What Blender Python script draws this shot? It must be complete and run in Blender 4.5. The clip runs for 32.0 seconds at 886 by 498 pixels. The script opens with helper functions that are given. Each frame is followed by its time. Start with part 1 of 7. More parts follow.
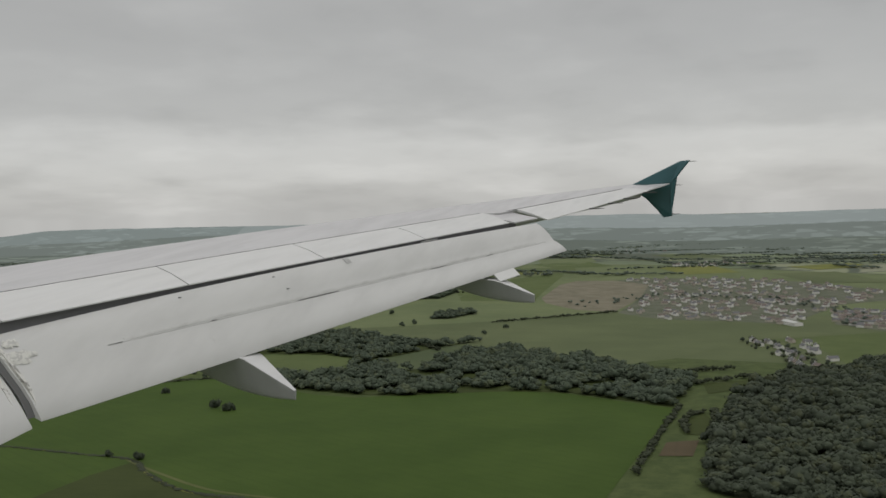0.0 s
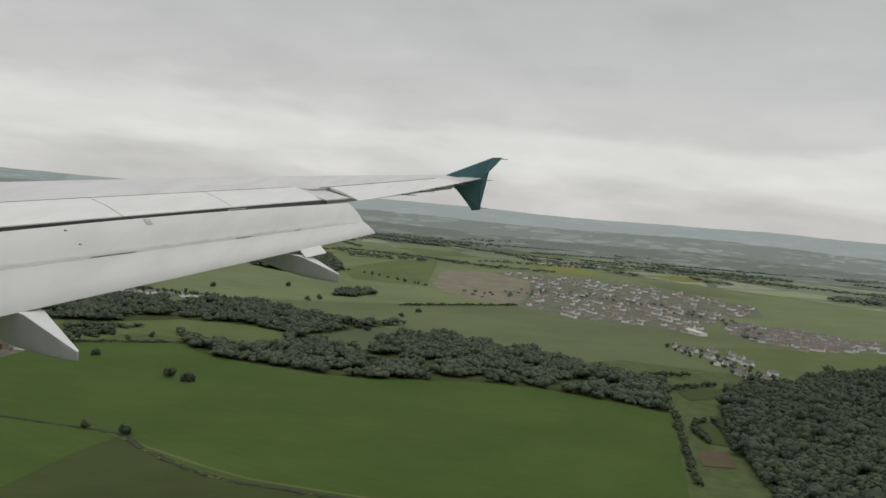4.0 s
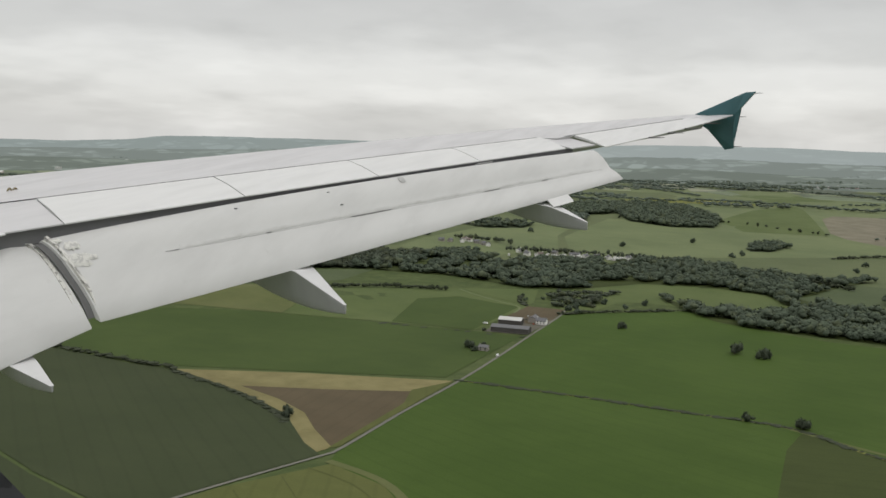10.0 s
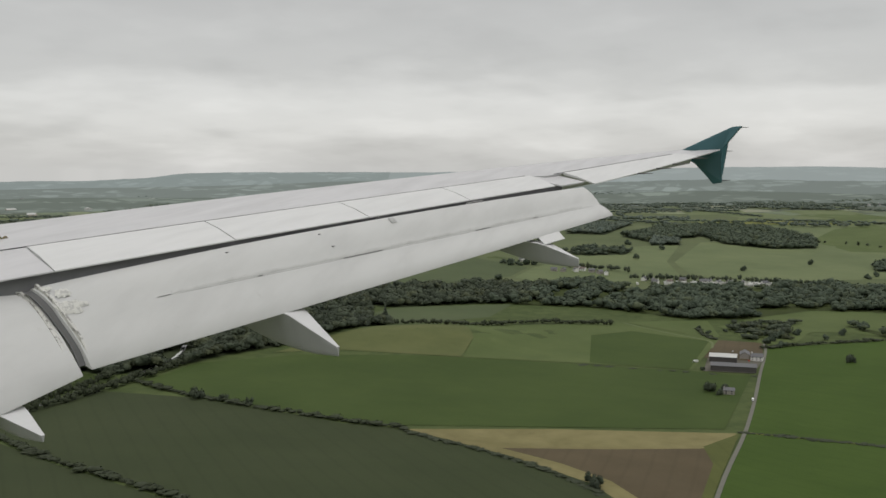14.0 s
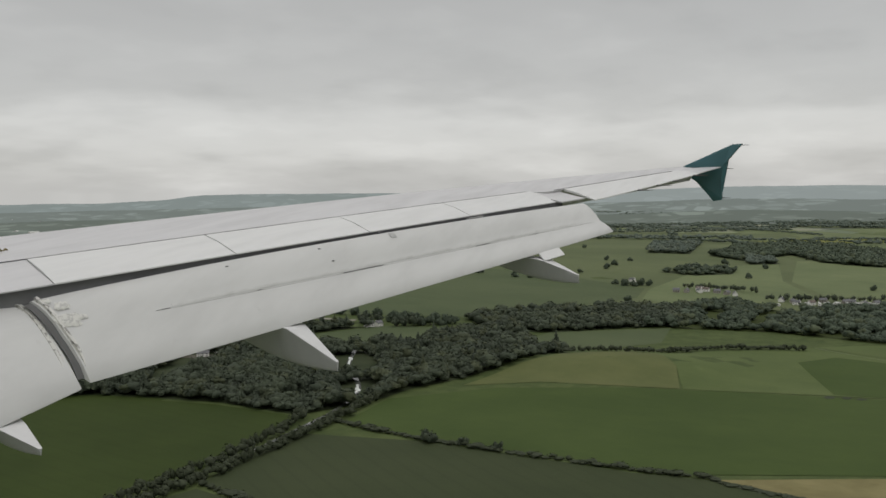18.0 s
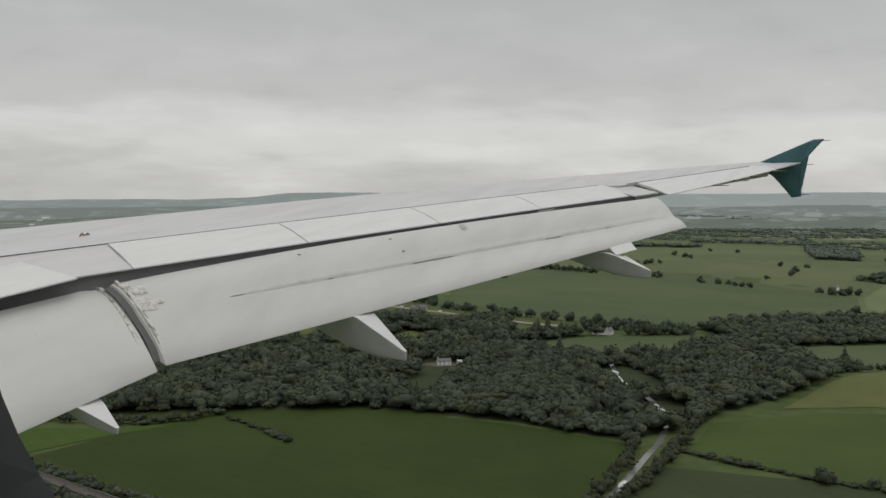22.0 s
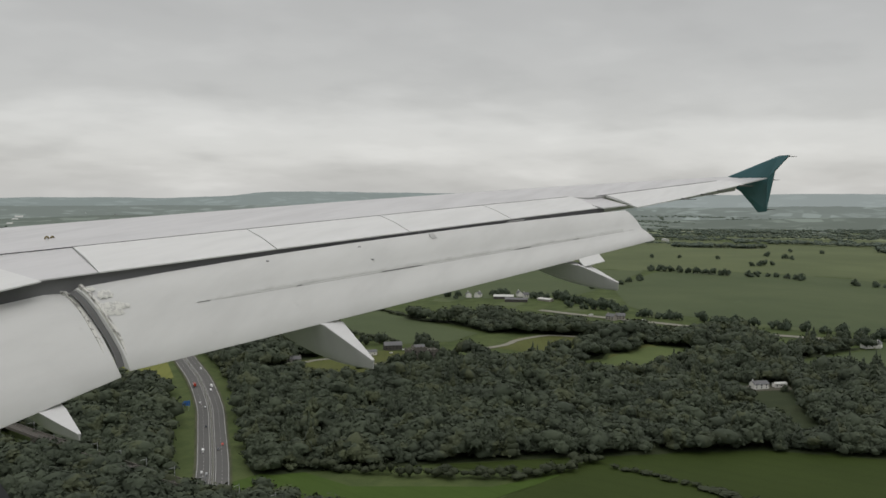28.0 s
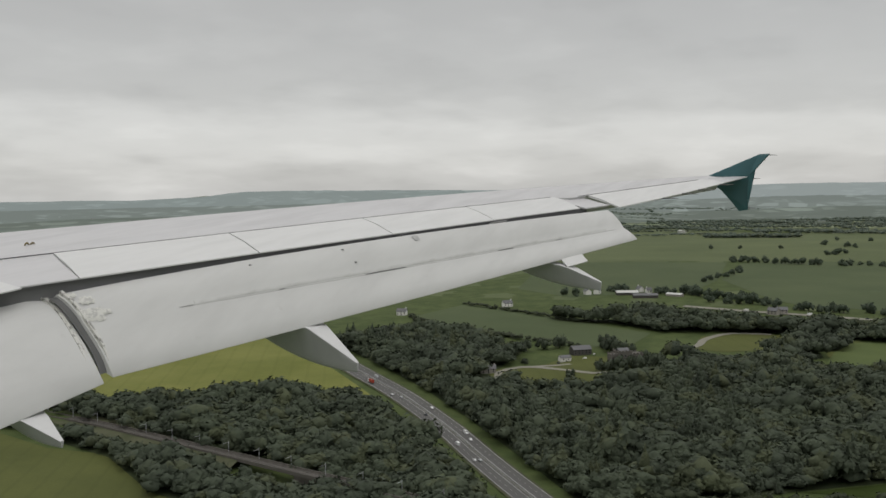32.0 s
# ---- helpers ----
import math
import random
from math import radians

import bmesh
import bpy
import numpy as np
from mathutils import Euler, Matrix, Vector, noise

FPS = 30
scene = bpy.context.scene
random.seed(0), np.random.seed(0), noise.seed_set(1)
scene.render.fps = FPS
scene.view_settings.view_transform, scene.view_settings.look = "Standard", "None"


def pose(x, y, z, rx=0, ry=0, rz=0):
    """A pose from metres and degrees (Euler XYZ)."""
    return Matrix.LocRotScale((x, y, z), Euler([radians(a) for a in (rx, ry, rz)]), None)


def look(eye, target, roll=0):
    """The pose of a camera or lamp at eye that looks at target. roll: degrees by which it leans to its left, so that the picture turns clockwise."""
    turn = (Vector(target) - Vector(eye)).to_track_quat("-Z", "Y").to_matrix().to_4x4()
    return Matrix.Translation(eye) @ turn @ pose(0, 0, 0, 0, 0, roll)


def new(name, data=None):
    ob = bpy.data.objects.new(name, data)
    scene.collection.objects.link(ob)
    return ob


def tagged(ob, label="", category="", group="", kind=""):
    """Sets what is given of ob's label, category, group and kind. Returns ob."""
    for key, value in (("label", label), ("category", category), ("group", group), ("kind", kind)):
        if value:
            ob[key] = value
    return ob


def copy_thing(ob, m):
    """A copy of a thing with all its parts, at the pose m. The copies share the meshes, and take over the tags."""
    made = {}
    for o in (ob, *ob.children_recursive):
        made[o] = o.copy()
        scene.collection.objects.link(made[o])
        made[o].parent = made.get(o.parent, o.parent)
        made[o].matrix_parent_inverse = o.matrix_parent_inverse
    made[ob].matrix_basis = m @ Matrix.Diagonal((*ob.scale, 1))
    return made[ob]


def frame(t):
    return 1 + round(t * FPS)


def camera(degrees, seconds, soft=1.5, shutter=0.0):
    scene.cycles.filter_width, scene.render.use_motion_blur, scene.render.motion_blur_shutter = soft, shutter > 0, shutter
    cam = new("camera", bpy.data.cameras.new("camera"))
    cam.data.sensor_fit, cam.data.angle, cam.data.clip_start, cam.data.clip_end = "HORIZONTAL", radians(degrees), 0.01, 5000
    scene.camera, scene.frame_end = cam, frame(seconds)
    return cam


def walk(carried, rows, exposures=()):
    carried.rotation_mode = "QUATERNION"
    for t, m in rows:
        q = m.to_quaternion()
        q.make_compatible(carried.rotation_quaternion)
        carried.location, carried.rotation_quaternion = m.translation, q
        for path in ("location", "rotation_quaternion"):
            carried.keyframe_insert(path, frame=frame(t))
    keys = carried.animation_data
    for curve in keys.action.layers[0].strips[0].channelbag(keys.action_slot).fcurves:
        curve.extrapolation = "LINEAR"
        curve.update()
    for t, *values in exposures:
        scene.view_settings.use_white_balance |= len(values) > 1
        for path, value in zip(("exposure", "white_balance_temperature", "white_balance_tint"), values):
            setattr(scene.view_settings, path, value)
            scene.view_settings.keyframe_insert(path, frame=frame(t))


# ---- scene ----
EYE_ROWS = [
    (0.0, 6.98, 0.00, 149.01, 87.657, 1.598, -64.087),
    (0.5, 6.26, 19.00, 147.88, 87.717, -1.395, -69.221),
    (1.0, 5.58, 38.00, 146.76, 87.788, -4.182, -70.741),
    (1.5, 4.96, 57.00, 145.65, 87.818, -4.912, -71.843),
    (2.0, 4.38, 76.00, 144.54, 87.934, -5.202, -72.708),
    (2.5, 3.85, 95.00, 143.45, 87.863, -6.521, -73.531),
    (4.5, 2.15, 171.00, 139.15, 86.581, -4.488, -75.340),
    (5.0, 1.82, 190.00, 138.10, 85.389, -2.373, -69.383),
    (5.5, 1.52, 209.00, 137.05, 84.267, 1.353, -62.855),
    (6.0, 1.26, 228.00, 136.02, 83.269, 0.766, -60.705),
    (6.5, 1.02, 247.00, 134.99, 82.832, -0.546, -58.738),
    (7.0, 0.82, 266.00, 133.97, 82.452, -0.069, -59.551),
    (7.5, 0.64, 285.00, 132.96, 82.120, -0.548, -59.886),
    (8.0, 0.49, 304.00, 131.95, 81.836, -0.656, -60.346),
    (8.5, 0.36, 323.00, 130.96, 81.628, -0.858, -60.708),
    (9.0, 0.26, 342.00, 129.97, 82.086, -1.356, -60.772),
    (9.5, 0.17, 361.00, 129.00, 82.859, -1.514, -60.827),
    (10.0, 0.10, 380.00, 128.03, 83.218, -1.221, -60.819),
    (10.5, 0.05, 399.00, 127.06, 83.307, -1.091, -60.852),
    (11.0, 0.01, 418.00, 126.11, 83.420, -0.684, -61.052),
    (11.5, -0.02, 437.00, 125.17, 83.532, -0.504, -61.169),
    (12.0, -0.03, 456.00, 124.23, 83.688, -0.588, -61.195),
    (12.5, -0.04, 475.00, 123.30, 83.860, -0.625, -61.190),
    (13.0, -0.04, 494.00, 122.38, 84.096, -0.868, -61.156),
    (13.5, -0.04, 513.00, 121.47, 84.516, -0.572, -61.129),
    (14.0, -0.03, 532.00, 120.57, 85.062, 0.536, -61.207),
    (14.5, -0.02, 551.00, 119.68, 85.268, 0.009, -61.265),
    (15.0, -0.01, 570.00, 118.79, 85.399, -0.166, -61.286),
    (15.5, -0.00, 589.00, 117.91, 85.550, -0.312, -61.344),
    (17.5, -0.04, 665.00, 114.49, 86.305, 0.366, -61.687),
    (18.0, -0.07, 684.00, 113.65, 86.412, 0.821, -61.817),
    (18.5, -0.11, 703.00, 112.83, 86.483, 0.846, -61.908),
    (19.0, -0.17, 722.00, 112.01, 86.643, 0.749, -61.544),
    (19.5, -0.25, 741.00, 111.20, 86.710, 0.314, -60.051),
    (20.0, -0.35, 760.00, 110.39, 86.720, 0.338, -58.996),
    (20.5, -0.46, 779.00, 109.60, 86.661, -0.150, -58.635),
    (21.0, -0.60, 798.00, 108.82, 86.606, -0.288, -58.377),
    (21.5, -0.77, 817.00, 108.04, 86.589, -0.110, -58.301),
    (22.0, -0.96, 836.00, 107.27, 86.572, -0.071, -58.257),
    (22.5, -1.18, 855.00, 106.51, 86.587, -0.213, -58.260),
    (23.0, -1.42, 874.00, 105.76, 86.621, -0.394, -58.301),
    (23.5, -1.70, 893.00, 105.01, 86.696, -0.540, -58.786),
    (24.0, -2.02, 912.00, 104.28, 86.761, -0.598, -59.454),
    (24.5, -2.36, 931.00, 103.55, 86.828, -0.699, -59.683),
    (25.0, -2.75, 950.00, 102.83, 86.846, -0.776, -60.014),
    (25.5, -3.17, 969.00, 102.12, 86.855, -0.721, -60.362),
    (27.5, -5.30, 1045.00, 99.37, 86.742, -0.527, -61.768),
    (28.0, -5.94, 1064.00, 98.70, 86.678, -0.363, -62.100),
    (28.5, -6.64, 1083.00, 98.04, 86.595, 0.951, -62.470),
    (29.0, -7.39, 1102.00, 97.39, 86.546, 0.925, -62.787),
    (29.5, -8.19, 1121.00, 96.75, 86.564, 0.639, -63.117),
    (30.0, -9.05, 1140.00, 96.11, 86.608, 0.675, -63.474),
    (30.5, -9.97, 1159.00, 95.49, 86.652, 0.925, -63.904),
    (31.0, -10.94, 1178.00, 94.87, 86.624, 1.153, -64.449),
    (31.5, -11.98, 1197.00, 94.26, 86.554, 0.855, -64.894),
    (32.0, -13.07, 1216.00, 93.66, 86.542, 0.771, -65.388),
]
AIRPLANE_ROWS = [
    (0.0, 6.98, 0.00, 149.01, -0.723, -0.125, 1.455),
    (0.5, 6.26, 19.00, 147.88, -0.809, 0.009, 1.582),
    (1.0, 5.58, 38.00, 146.76, -0.420, -0.130, 1.544),
    (1.5, 4.96, 57.00, 145.65, -0.880, -0.205, 1.490),
    (2.0, 4.38, 76.00, 144.54, -0.735, -0.033, 1.513),
    (2.5, 3.85, 95.00, 143.45, -0.886, 0.197, 1.526),
    (4.5, 2.15, 171.00, 139.15, -1.073, -0.438, 1.541),
    (5.0, 1.82, 190.00, 138.10, -0.701, -0.403, 1.569),
    (5.5, 1.52, 209.00, 137.05, -1.088, -0.315, 1.641),
    (6.0, 1.26, 228.00, 136.02, -1.077, -0.267, 1.689),
    (6.5, 1.02, 247.00, 134.99, -1.203, -0.126, 1.780),
    (7.0, 0.82, 266.00, 133.97, -1.531, -0.007, 1.754),
    (7.5, 0.64, 285.00, 132.96, -1.602, 0.239, 1.669),
    (8.0, 0.49, 304.00, 131.95, -1.618, 0.413, 1.562),
    (8.5, 0.36, 323.00, 130.96, -1.623, 0.431, 1.526),
    (9.0, 0.26, 342.00, 129.97, -1.419, 0.322, 1.491),
    (9.5, 0.17, 361.00, 129.00, -1.253, -0.217, 1.446),
    (10.0, 0.10, 380.00, 128.03, -0.981, -0.537, 1.340),
    (10.5, 0.05, 399.00, 127.06, -0.755, -0.212, 1.291),
    (11.0, 0.01, 418.00, 126.11, -0.678, 0.104, 1.249),
    (11.5, -0.02, 437.00, 125.17, -0.532, 0.112, 1.262),
    (12.0, -0.03, 456.00, 124.23, -0.416, -0.255, 1.306),
    (12.5, -0.04, 475.00, 123.30, -0.394, -0.604, 1.376),
    (13.0, -0.04, 494.00, 122.38, -0.394, -0.669, 1.450),
    (13.5, -0.04, 513.00, 121.47, -0.634, -0.364, 1.493),
    (14.0, -0.03, 532.00, 120.57, -0.683, 0.232, 1.563),
    (14.5, -0.02, 551.00, 119.68, -0.711, 0.548, 1.598),
    (15.0, -0.01, 570.00, 118.79, -0.842, 0.721, 1.695),
    (15.5, -0.00, 589.00, 117.91, -0.741, 0.702, 1.683),
    (17.5, -0.04, 665.00, 114.49, -0.063, -0.118, 1.122),
    (18.0, -0.07, 684.00, 113.65, 0.106, 0.158, 0.915),
    (18.5, -0.11, 703.00, 112.83, 0.072, 0.310, 0.816),
    (19.0, -0.17, 722.00, 112.01, 0.064, 0.329, 0.819),
    (19.5, -0.25, 741.00, 111.20, 0.068, 0.344, 0.835),
    (20.0, -0.35, 760.00, 110.39, 0.196, -0.018, 0.773),
    (20.5, -0.46, 779.00, 109.60, 0.279, -0.380, 0.692),
    (21.0, -0.60, 798.00, 108.82, 0.367, -0.425, 0.579),
    (21.5, -0.77, 817.00, 108.04, 0.398, -0.373, 0.406),
    (22.0, -0.96, 836.00, 107.27, 0.361, -0.416, 0.198),
    (22.5, -1.18, 855.00, 106.51, 0.455, -0.418, 0.024),
    (23.0, -1.42, 874.00, 105.76, 0.403, -0.605, -0.109),
    (23.5, -1.70, 893.00, 105.01, 0.502, -0.583, -0.277),
    (24.0, -2.02, 912.00, 104.28, 0.460, -0.556, -0.395),
    (24.5, -2.36, 931.00, 103.55, 0.555, -0.468, -0.489),
    (25.0, -2.75, 950.00, 102.83, 0.460, -0.386, -0.645),
    (25.5, -3.17, 969.00, 102.12, 0.583, -0.187, -0.834),
    (27.5, -5.30, 1045.00, 99.37, 0.547, 0.268, -1.663),
    (28.0, -5.94, 1064.00, 98.70, 0.763, 0.337, -1.857),
    (28.5, -6.64, 1083.00, 98.04, 0.740, 0.310, -2.016),
    (29.0, -7.39, 1102.00, 97.39, 0.917, 0.315, -2.246),
    (29.5, -8.19, 1121.00, 96.75, 0.950, 0.016, -2.499),
    (30.0, -9.05, 1140.00, 96.11, 0.850, -0.044, -2.797),
    (30.5, -9.97, 1159.00, 95.49, 0.854, 0.241, -3.147),
    (31.0, -10.94, 1178.00, 94.87, 0.718, 0.516, -3.583),
    (31.5, -11.98, 1197.00, 94.26, 0.882, 0.687, -3.880),
    (32.0, -13.07, 1216.00, 93.66, 1.120, 0.810, -4.090),
]
cam = camera(50.0, 32.0, 1.55)
walk(cam, [(t, pose(x, y, z, rx, ry, rz)) for t, x, y, z, rx, ry, rz in EYE_ROWS],
     [(0, -0.22), (1, -0.10), (2.5, -0.02), (4.5, 0.08), (6, 0.20), (9, 0.22), (12, 0.17), (13, 0.15), (14, 0.06), (15.5, -0.02), (19, -0.07), (25, -0.05), (29, -0.02), (32, -0.03)])

# ---- world and sun: a closed overcast deck with a brighter band low down ----
world = bpy.data.worlds.new("overcast_sky")
scene.world = world
world.use_nodes = True
wt = world.node_tree
wt.nodes.clear()


def wnode(kind, **kw):
    n = wt.nodes.new(kind)
    for k, v in kw.items():
        n.inputs[k].default_value = v
    return n


def wlink(a, b):
    wt.links.new(a, b)


def wmath(op, a, b=None):
    n = wt.nodes.new("ShaderNodeMath")
    n.operation = op
    for i, v in enumerate((a, b)):
        if v is None:
            continue
        if isinstance(v, (int, float)):
            n.inputs[i].default_value = v
        else:
            wlink(v, n.inputs[i])
    return n.outputs[0]


def ramp_of(tree, fac, stops, smooth=True):
    r = tree.nodes.new("ShaderNodeValToRGB")
    r.color_ramp.interpolation = "EASE" if smooth else "LINEAR"
    while len(r.color_ramp.elements) < len(stops):
        r.color_ramp.elements.new(0.5)
    for e, (p, c) in zip(r.color_ramp.elements, stops):
        e.position = p
        e.color = (c, c, c, 1) if isinstance(c, (int, float)) else (*c, 1)
    tree.links.new(fac, r.inputs[0])
    return r.outputs[0]


coord = wnode("ShaderNodeTexCoord")
sep = wnode("ShaderNodeSeparateXYZ")
wlink(coord.outputs["Generated"], sep.inputs[0])
up = wmath("MAXIMUM", sep.outputs[2], 0.0)
den = wmath("ADD", up, 0.20)
flat = wnode("ShaderNodeCombineXYZ")
wlink(wmath("DIVIDE", sep.outputs[0], den), flat.inputs[0])
wlink(wmath("DIVIDE", sep.outputs[1], den), flat.inputs[1])
big = wnode("ShaderNodeTexNoise", Scale=1.0, Detail=4.5, Roughness=0.5)
wlink(flat.outputs[0], big.inputs["Vector"])
fine = wnode("ShaderNodeTexNoise", Scale=2.6, Detail=4.0, Roughness=0.5)
wlink(flat.outputs[0], fine.inputs["Vector"])
warp = wmath("ADD", up, wmath("MULTIPLY", wmath("SUBTRACT", big.outputs[0], 0.5), 0.15))
band = ramp_of(wt, warp, [(0.0, 0.53), (0.015, 0.57), (0.045, 0.645), (0.068, 0.65), (0.094, 0.53), (0.20, 0.468), (0.34, 0.58), (0.8, 0.98)])
roll = ramp_of(wt, wmath("ADD", wmath("MULTIPLY", big.outputs[0], 0.55), wmath("MULTIPLY", fine.outputs[0], 0.45)), [(0.36, 0.0), (0.50, 0.5), (0.64, 1.0)])
mottle = wmath("ADD", 0.90, wmath("MULTIPLY", roll, 0.17))
cloud = wmath("MULTIPLY", band, mottle)
tint = wnode("ShaderNodeMix")
tint.data_type = "RGBA"
tint.blend_type = "MULTIPLY"
tint.inputs[0].default_value = 1.0
wlink(cloud, tint.inputs[6])
tint.inputs[7].default_value = (1.006, 1.0, 0.972, 1)
sky = wnode("ShaderNodeTexSky")
sky.sky_type = "NISHITA"
sky.sun_disc = False
sky.sun_elevation = radians(48)
sky.sun_rotation = radians(150)
dim = wnode("ShaderNodeMix")
dim.data_type = "RGBA"
dim.blend_type = "MIX"
dim.inputs[0].default_value = 0.992
wlink(sky.outputs[0], dim.inputs[6])
wlink(tint.outputs[2], dim.inputs[7])
back = wnode("ShaderNodeBackground", Strength=1.0)
wlink(dim.outputs[2], back.inputs[0])
wout = wnode("ShaderNodeOutputWorld")
wlink(back.outputs[0], wout.inputs[0])

sun = new("sun", bpy.data.lights.new("sun", "SUN"))
sun.data.energy = 0.45
sun.data.angle = radians(25)
sun.data.color = (1.0, 0.97, 0.93)
sun.matrix_world = look((0, 0, 500), (120, 200, -60))


# ---- materials ----
def material(name, rough=0.8, metal=0.0, spec=0.35):
    m = bpy.data.materials.new(name)
    m.use_nodes = True
    b = m.node_tree.nodes["Principled BSDF"]
    b.inputs["Roughness"].default_value = rough
    b.inputs["Metallic"].default_value = metal
    b.inputs["Specular IOR Level"].default_value = spec
    return m, m.node_tree, b


def noise_on(tree, scale, detail=4.0, rough=0.55, stretch=(1, 1, 1), space="Object"):
    tc = tree.nodes.new("ShaderNodeTexCoord")
    mp = tree.nodes.new("ShaderNodeMapping")
    mp.inputs["Scale"].default_value = stretch
    tree.links.new(tc.outputs[space], mp.inputs[0])
    n = tree.nodes.new("ShaderNodeTexNoise")
    n.inputs["Scale"].default_value = scale
    n.inputs["Detail"].default_value = detail
    n.inputs["Roughness"].default_value = rough
    tree.links.new(mp.outputs[0], n.inputs["Vector"])
    return n.outputs[0]


def blend(tree, fac, a, b, mode="MIX"):
    n = tree.nodes.new("ShaderNodeMix")
    n.data_type = "RGBA"
    n.blend_type = mode
    for sock, v in ((n.inputs[0], fac), (n.inputs[6], a), (n.inputs[7], b)):
        if isinstance(v, (int, float)):
            sock.default_value = v
        elif isinstance(v, tuple):
            sock.default_value = (*v, 1)
        else:
            tree.links.new(v, sock)
    return n.outputs[2]


def bump_to(tree, bsdf, height, strength, distance):
    n = tree.nodes.new("ShaderNodeBump")
    n.inputs["Strength"].default_value = strength
    n.inputs["Distance"].default_value = distance
    tree.links.new(height, n.inputs["Height"])
    tree.links.new(n.outputs[0], bsdf.inputs["Normal"])


def crop(name, low, high, grain=0.9, patch=0.013, rows_dir=None, rough=0.85):
    """A field: broad patches, fine grain, and where given faint drill lines along a heading."""
    m, t, b = material(name, rough, 0, 0.08)
    broad = ramp_of(t, noise_on(t, patch, 5.0, 0.6), [(0.3, 0.0), (0.7, 1.0)])
    col = blend(t, broad, low, high)
    g = noise_on(t, grain, 3.0, 0.6)
    col = blend(t, 0.45, col, blend(t, g, (0.42, 0.44, 0.40), (0.60, 0.58, 0.58)), "OVERLAY")
    mid = noise_on(t, patch * 7.0, 5.0, 0.65, (1, 0.45, 1))
    col = blend(t, 0.16, col, blend(t, ramp_of(t, mid, [(0.36, 0.0), (0.64, 1.0)]), (0.40, 0.41, 0.42), (0.60, 0.58, 0.56)), "OVERLAY")
    worn = ramp_of(t, noise_on(t, patch * 3.1, 4.0, 0.7), [(0.64, 0.0), (0.78, 0.3)])
    col = blend(t, worn, col, tuple(c * 1.25 + 0.012 for c in high))
    if rows_dir is not None:
        tc = t.nodes.new("ShaderNodeTexCoord")
        mp = t.nodes.new("ShaderNodeMapping")
        mp.inputs["Rotation"].default_value = (0, 0, radians(rows_dir))
        t.links.new(tc.outputs["Object"], mp.inputs[0])
        wv = t.nodes.new("ShaderNodeTexWave")
        wv.inputs["Scale"].default_value = 0.034
        wv.inputs["Distortion"].default_value = 0.6
        t.links.new(mp.outputs[0], wv.inputs[0])
        line = ramp_of(t, wv.outputs["Fac"], [(0.88, 0.0), (0.98, 0.16)])
        col = blend(t, line, col, tuple(c * 0.72 for c in low))
    t.links.new(col, b.inputs["Base Color"])
    bump_to(t, b, g, 0.35, 0.25)
    return m


def foliage(name, dark, light, rough=0.8, cell=0.15, tuft=0.35, mottle=0.4):
    """Leaves: each tree its own tone, stands of darker and lighter trees, and tufts that differ a little."""
    m, t, b = material(name, rough, 0, 0.15)
    geo = t.nodes.new("ShaderNodeNewGeometry")
    info = t.nodes.new("ShaderNodeObjectInfo")
    tc = t.nodes.new("ShaderNodeTexCoord")
    mp = t.nodes.new("ShaderNodeMapping")
    mp.inputs["Scale"].default_value = (1, 1, 0.25)
    t.links.new(tc.outputs["Object"], mp.inputs[0])
    vo = t.nodes.new("ShaderNodeTexVoronoi")
    vo.inputs["Scale"].default_value = cell
    t.links.new(mp.outputs[0], vo.inputs["Vector"])
    sp = t.nodes.new("ShaderNodeSeparateColor")
    t.links.new(vo.outputs["Color"], sp.inputs[0])
    own = blend(t, 0.5, sp.outputs[0], info.outputs["Random"])
    mix = blend(t, tuft, own, geo.outputs["Random Per Island"])
    stand = ramp_of(t, noise_on(t, 0.04, 4.0, 0.6), [(0.36, 0.0), (0.64, 1.0)])
    col = blend(t, blend(t, 0.6, mix, stand), dark, light)
    warm = ramp_of(t, sp.outputs[1], [(0.72, 0.0), (0.95, 0.5)])
    col = blend(t, warm, col, tuple(c * k for c, k in zip(light, (1.25, 1.12, 0.85))))
    g = noise_on(t, 1.3, 4.0, 0.7)
    col = blend(t, mottle, col, blend(t, ramp_of(t, g, [(0.34, 0.0), (0.66, 1.0)]), (0.34, 0.34, 0.35), (0.66, 0.66, 0.62)), "OVERLAY")
    t.links.new(col, b.inputs["Base Color"])
    return m


def plain(name, col, rough=0.6, metal=0.0, var=0.18, scale=2.0, spec=0.4, bump=0.0):
    m, t, b = material(name, rough, metal, spec)
    n = noise_on(t, scale, 5.0, 0.6)
    n2 = noise_on(t, scale * 9, 3.0, 0.6)
    c = blend(t, n, tuple(v * (1 - var) for v in col), tuple(min(1, v * (1 + var)) for v in col))
    c = blend(t, n2, blend(t, 0.5, c, tuple(v * (1 - var) for v in col)), c)
    t.links.new(c, b.inputs["Base Color"])
    if bump:
        bump_to(t, b, n2, bump, 0.02)
    return m


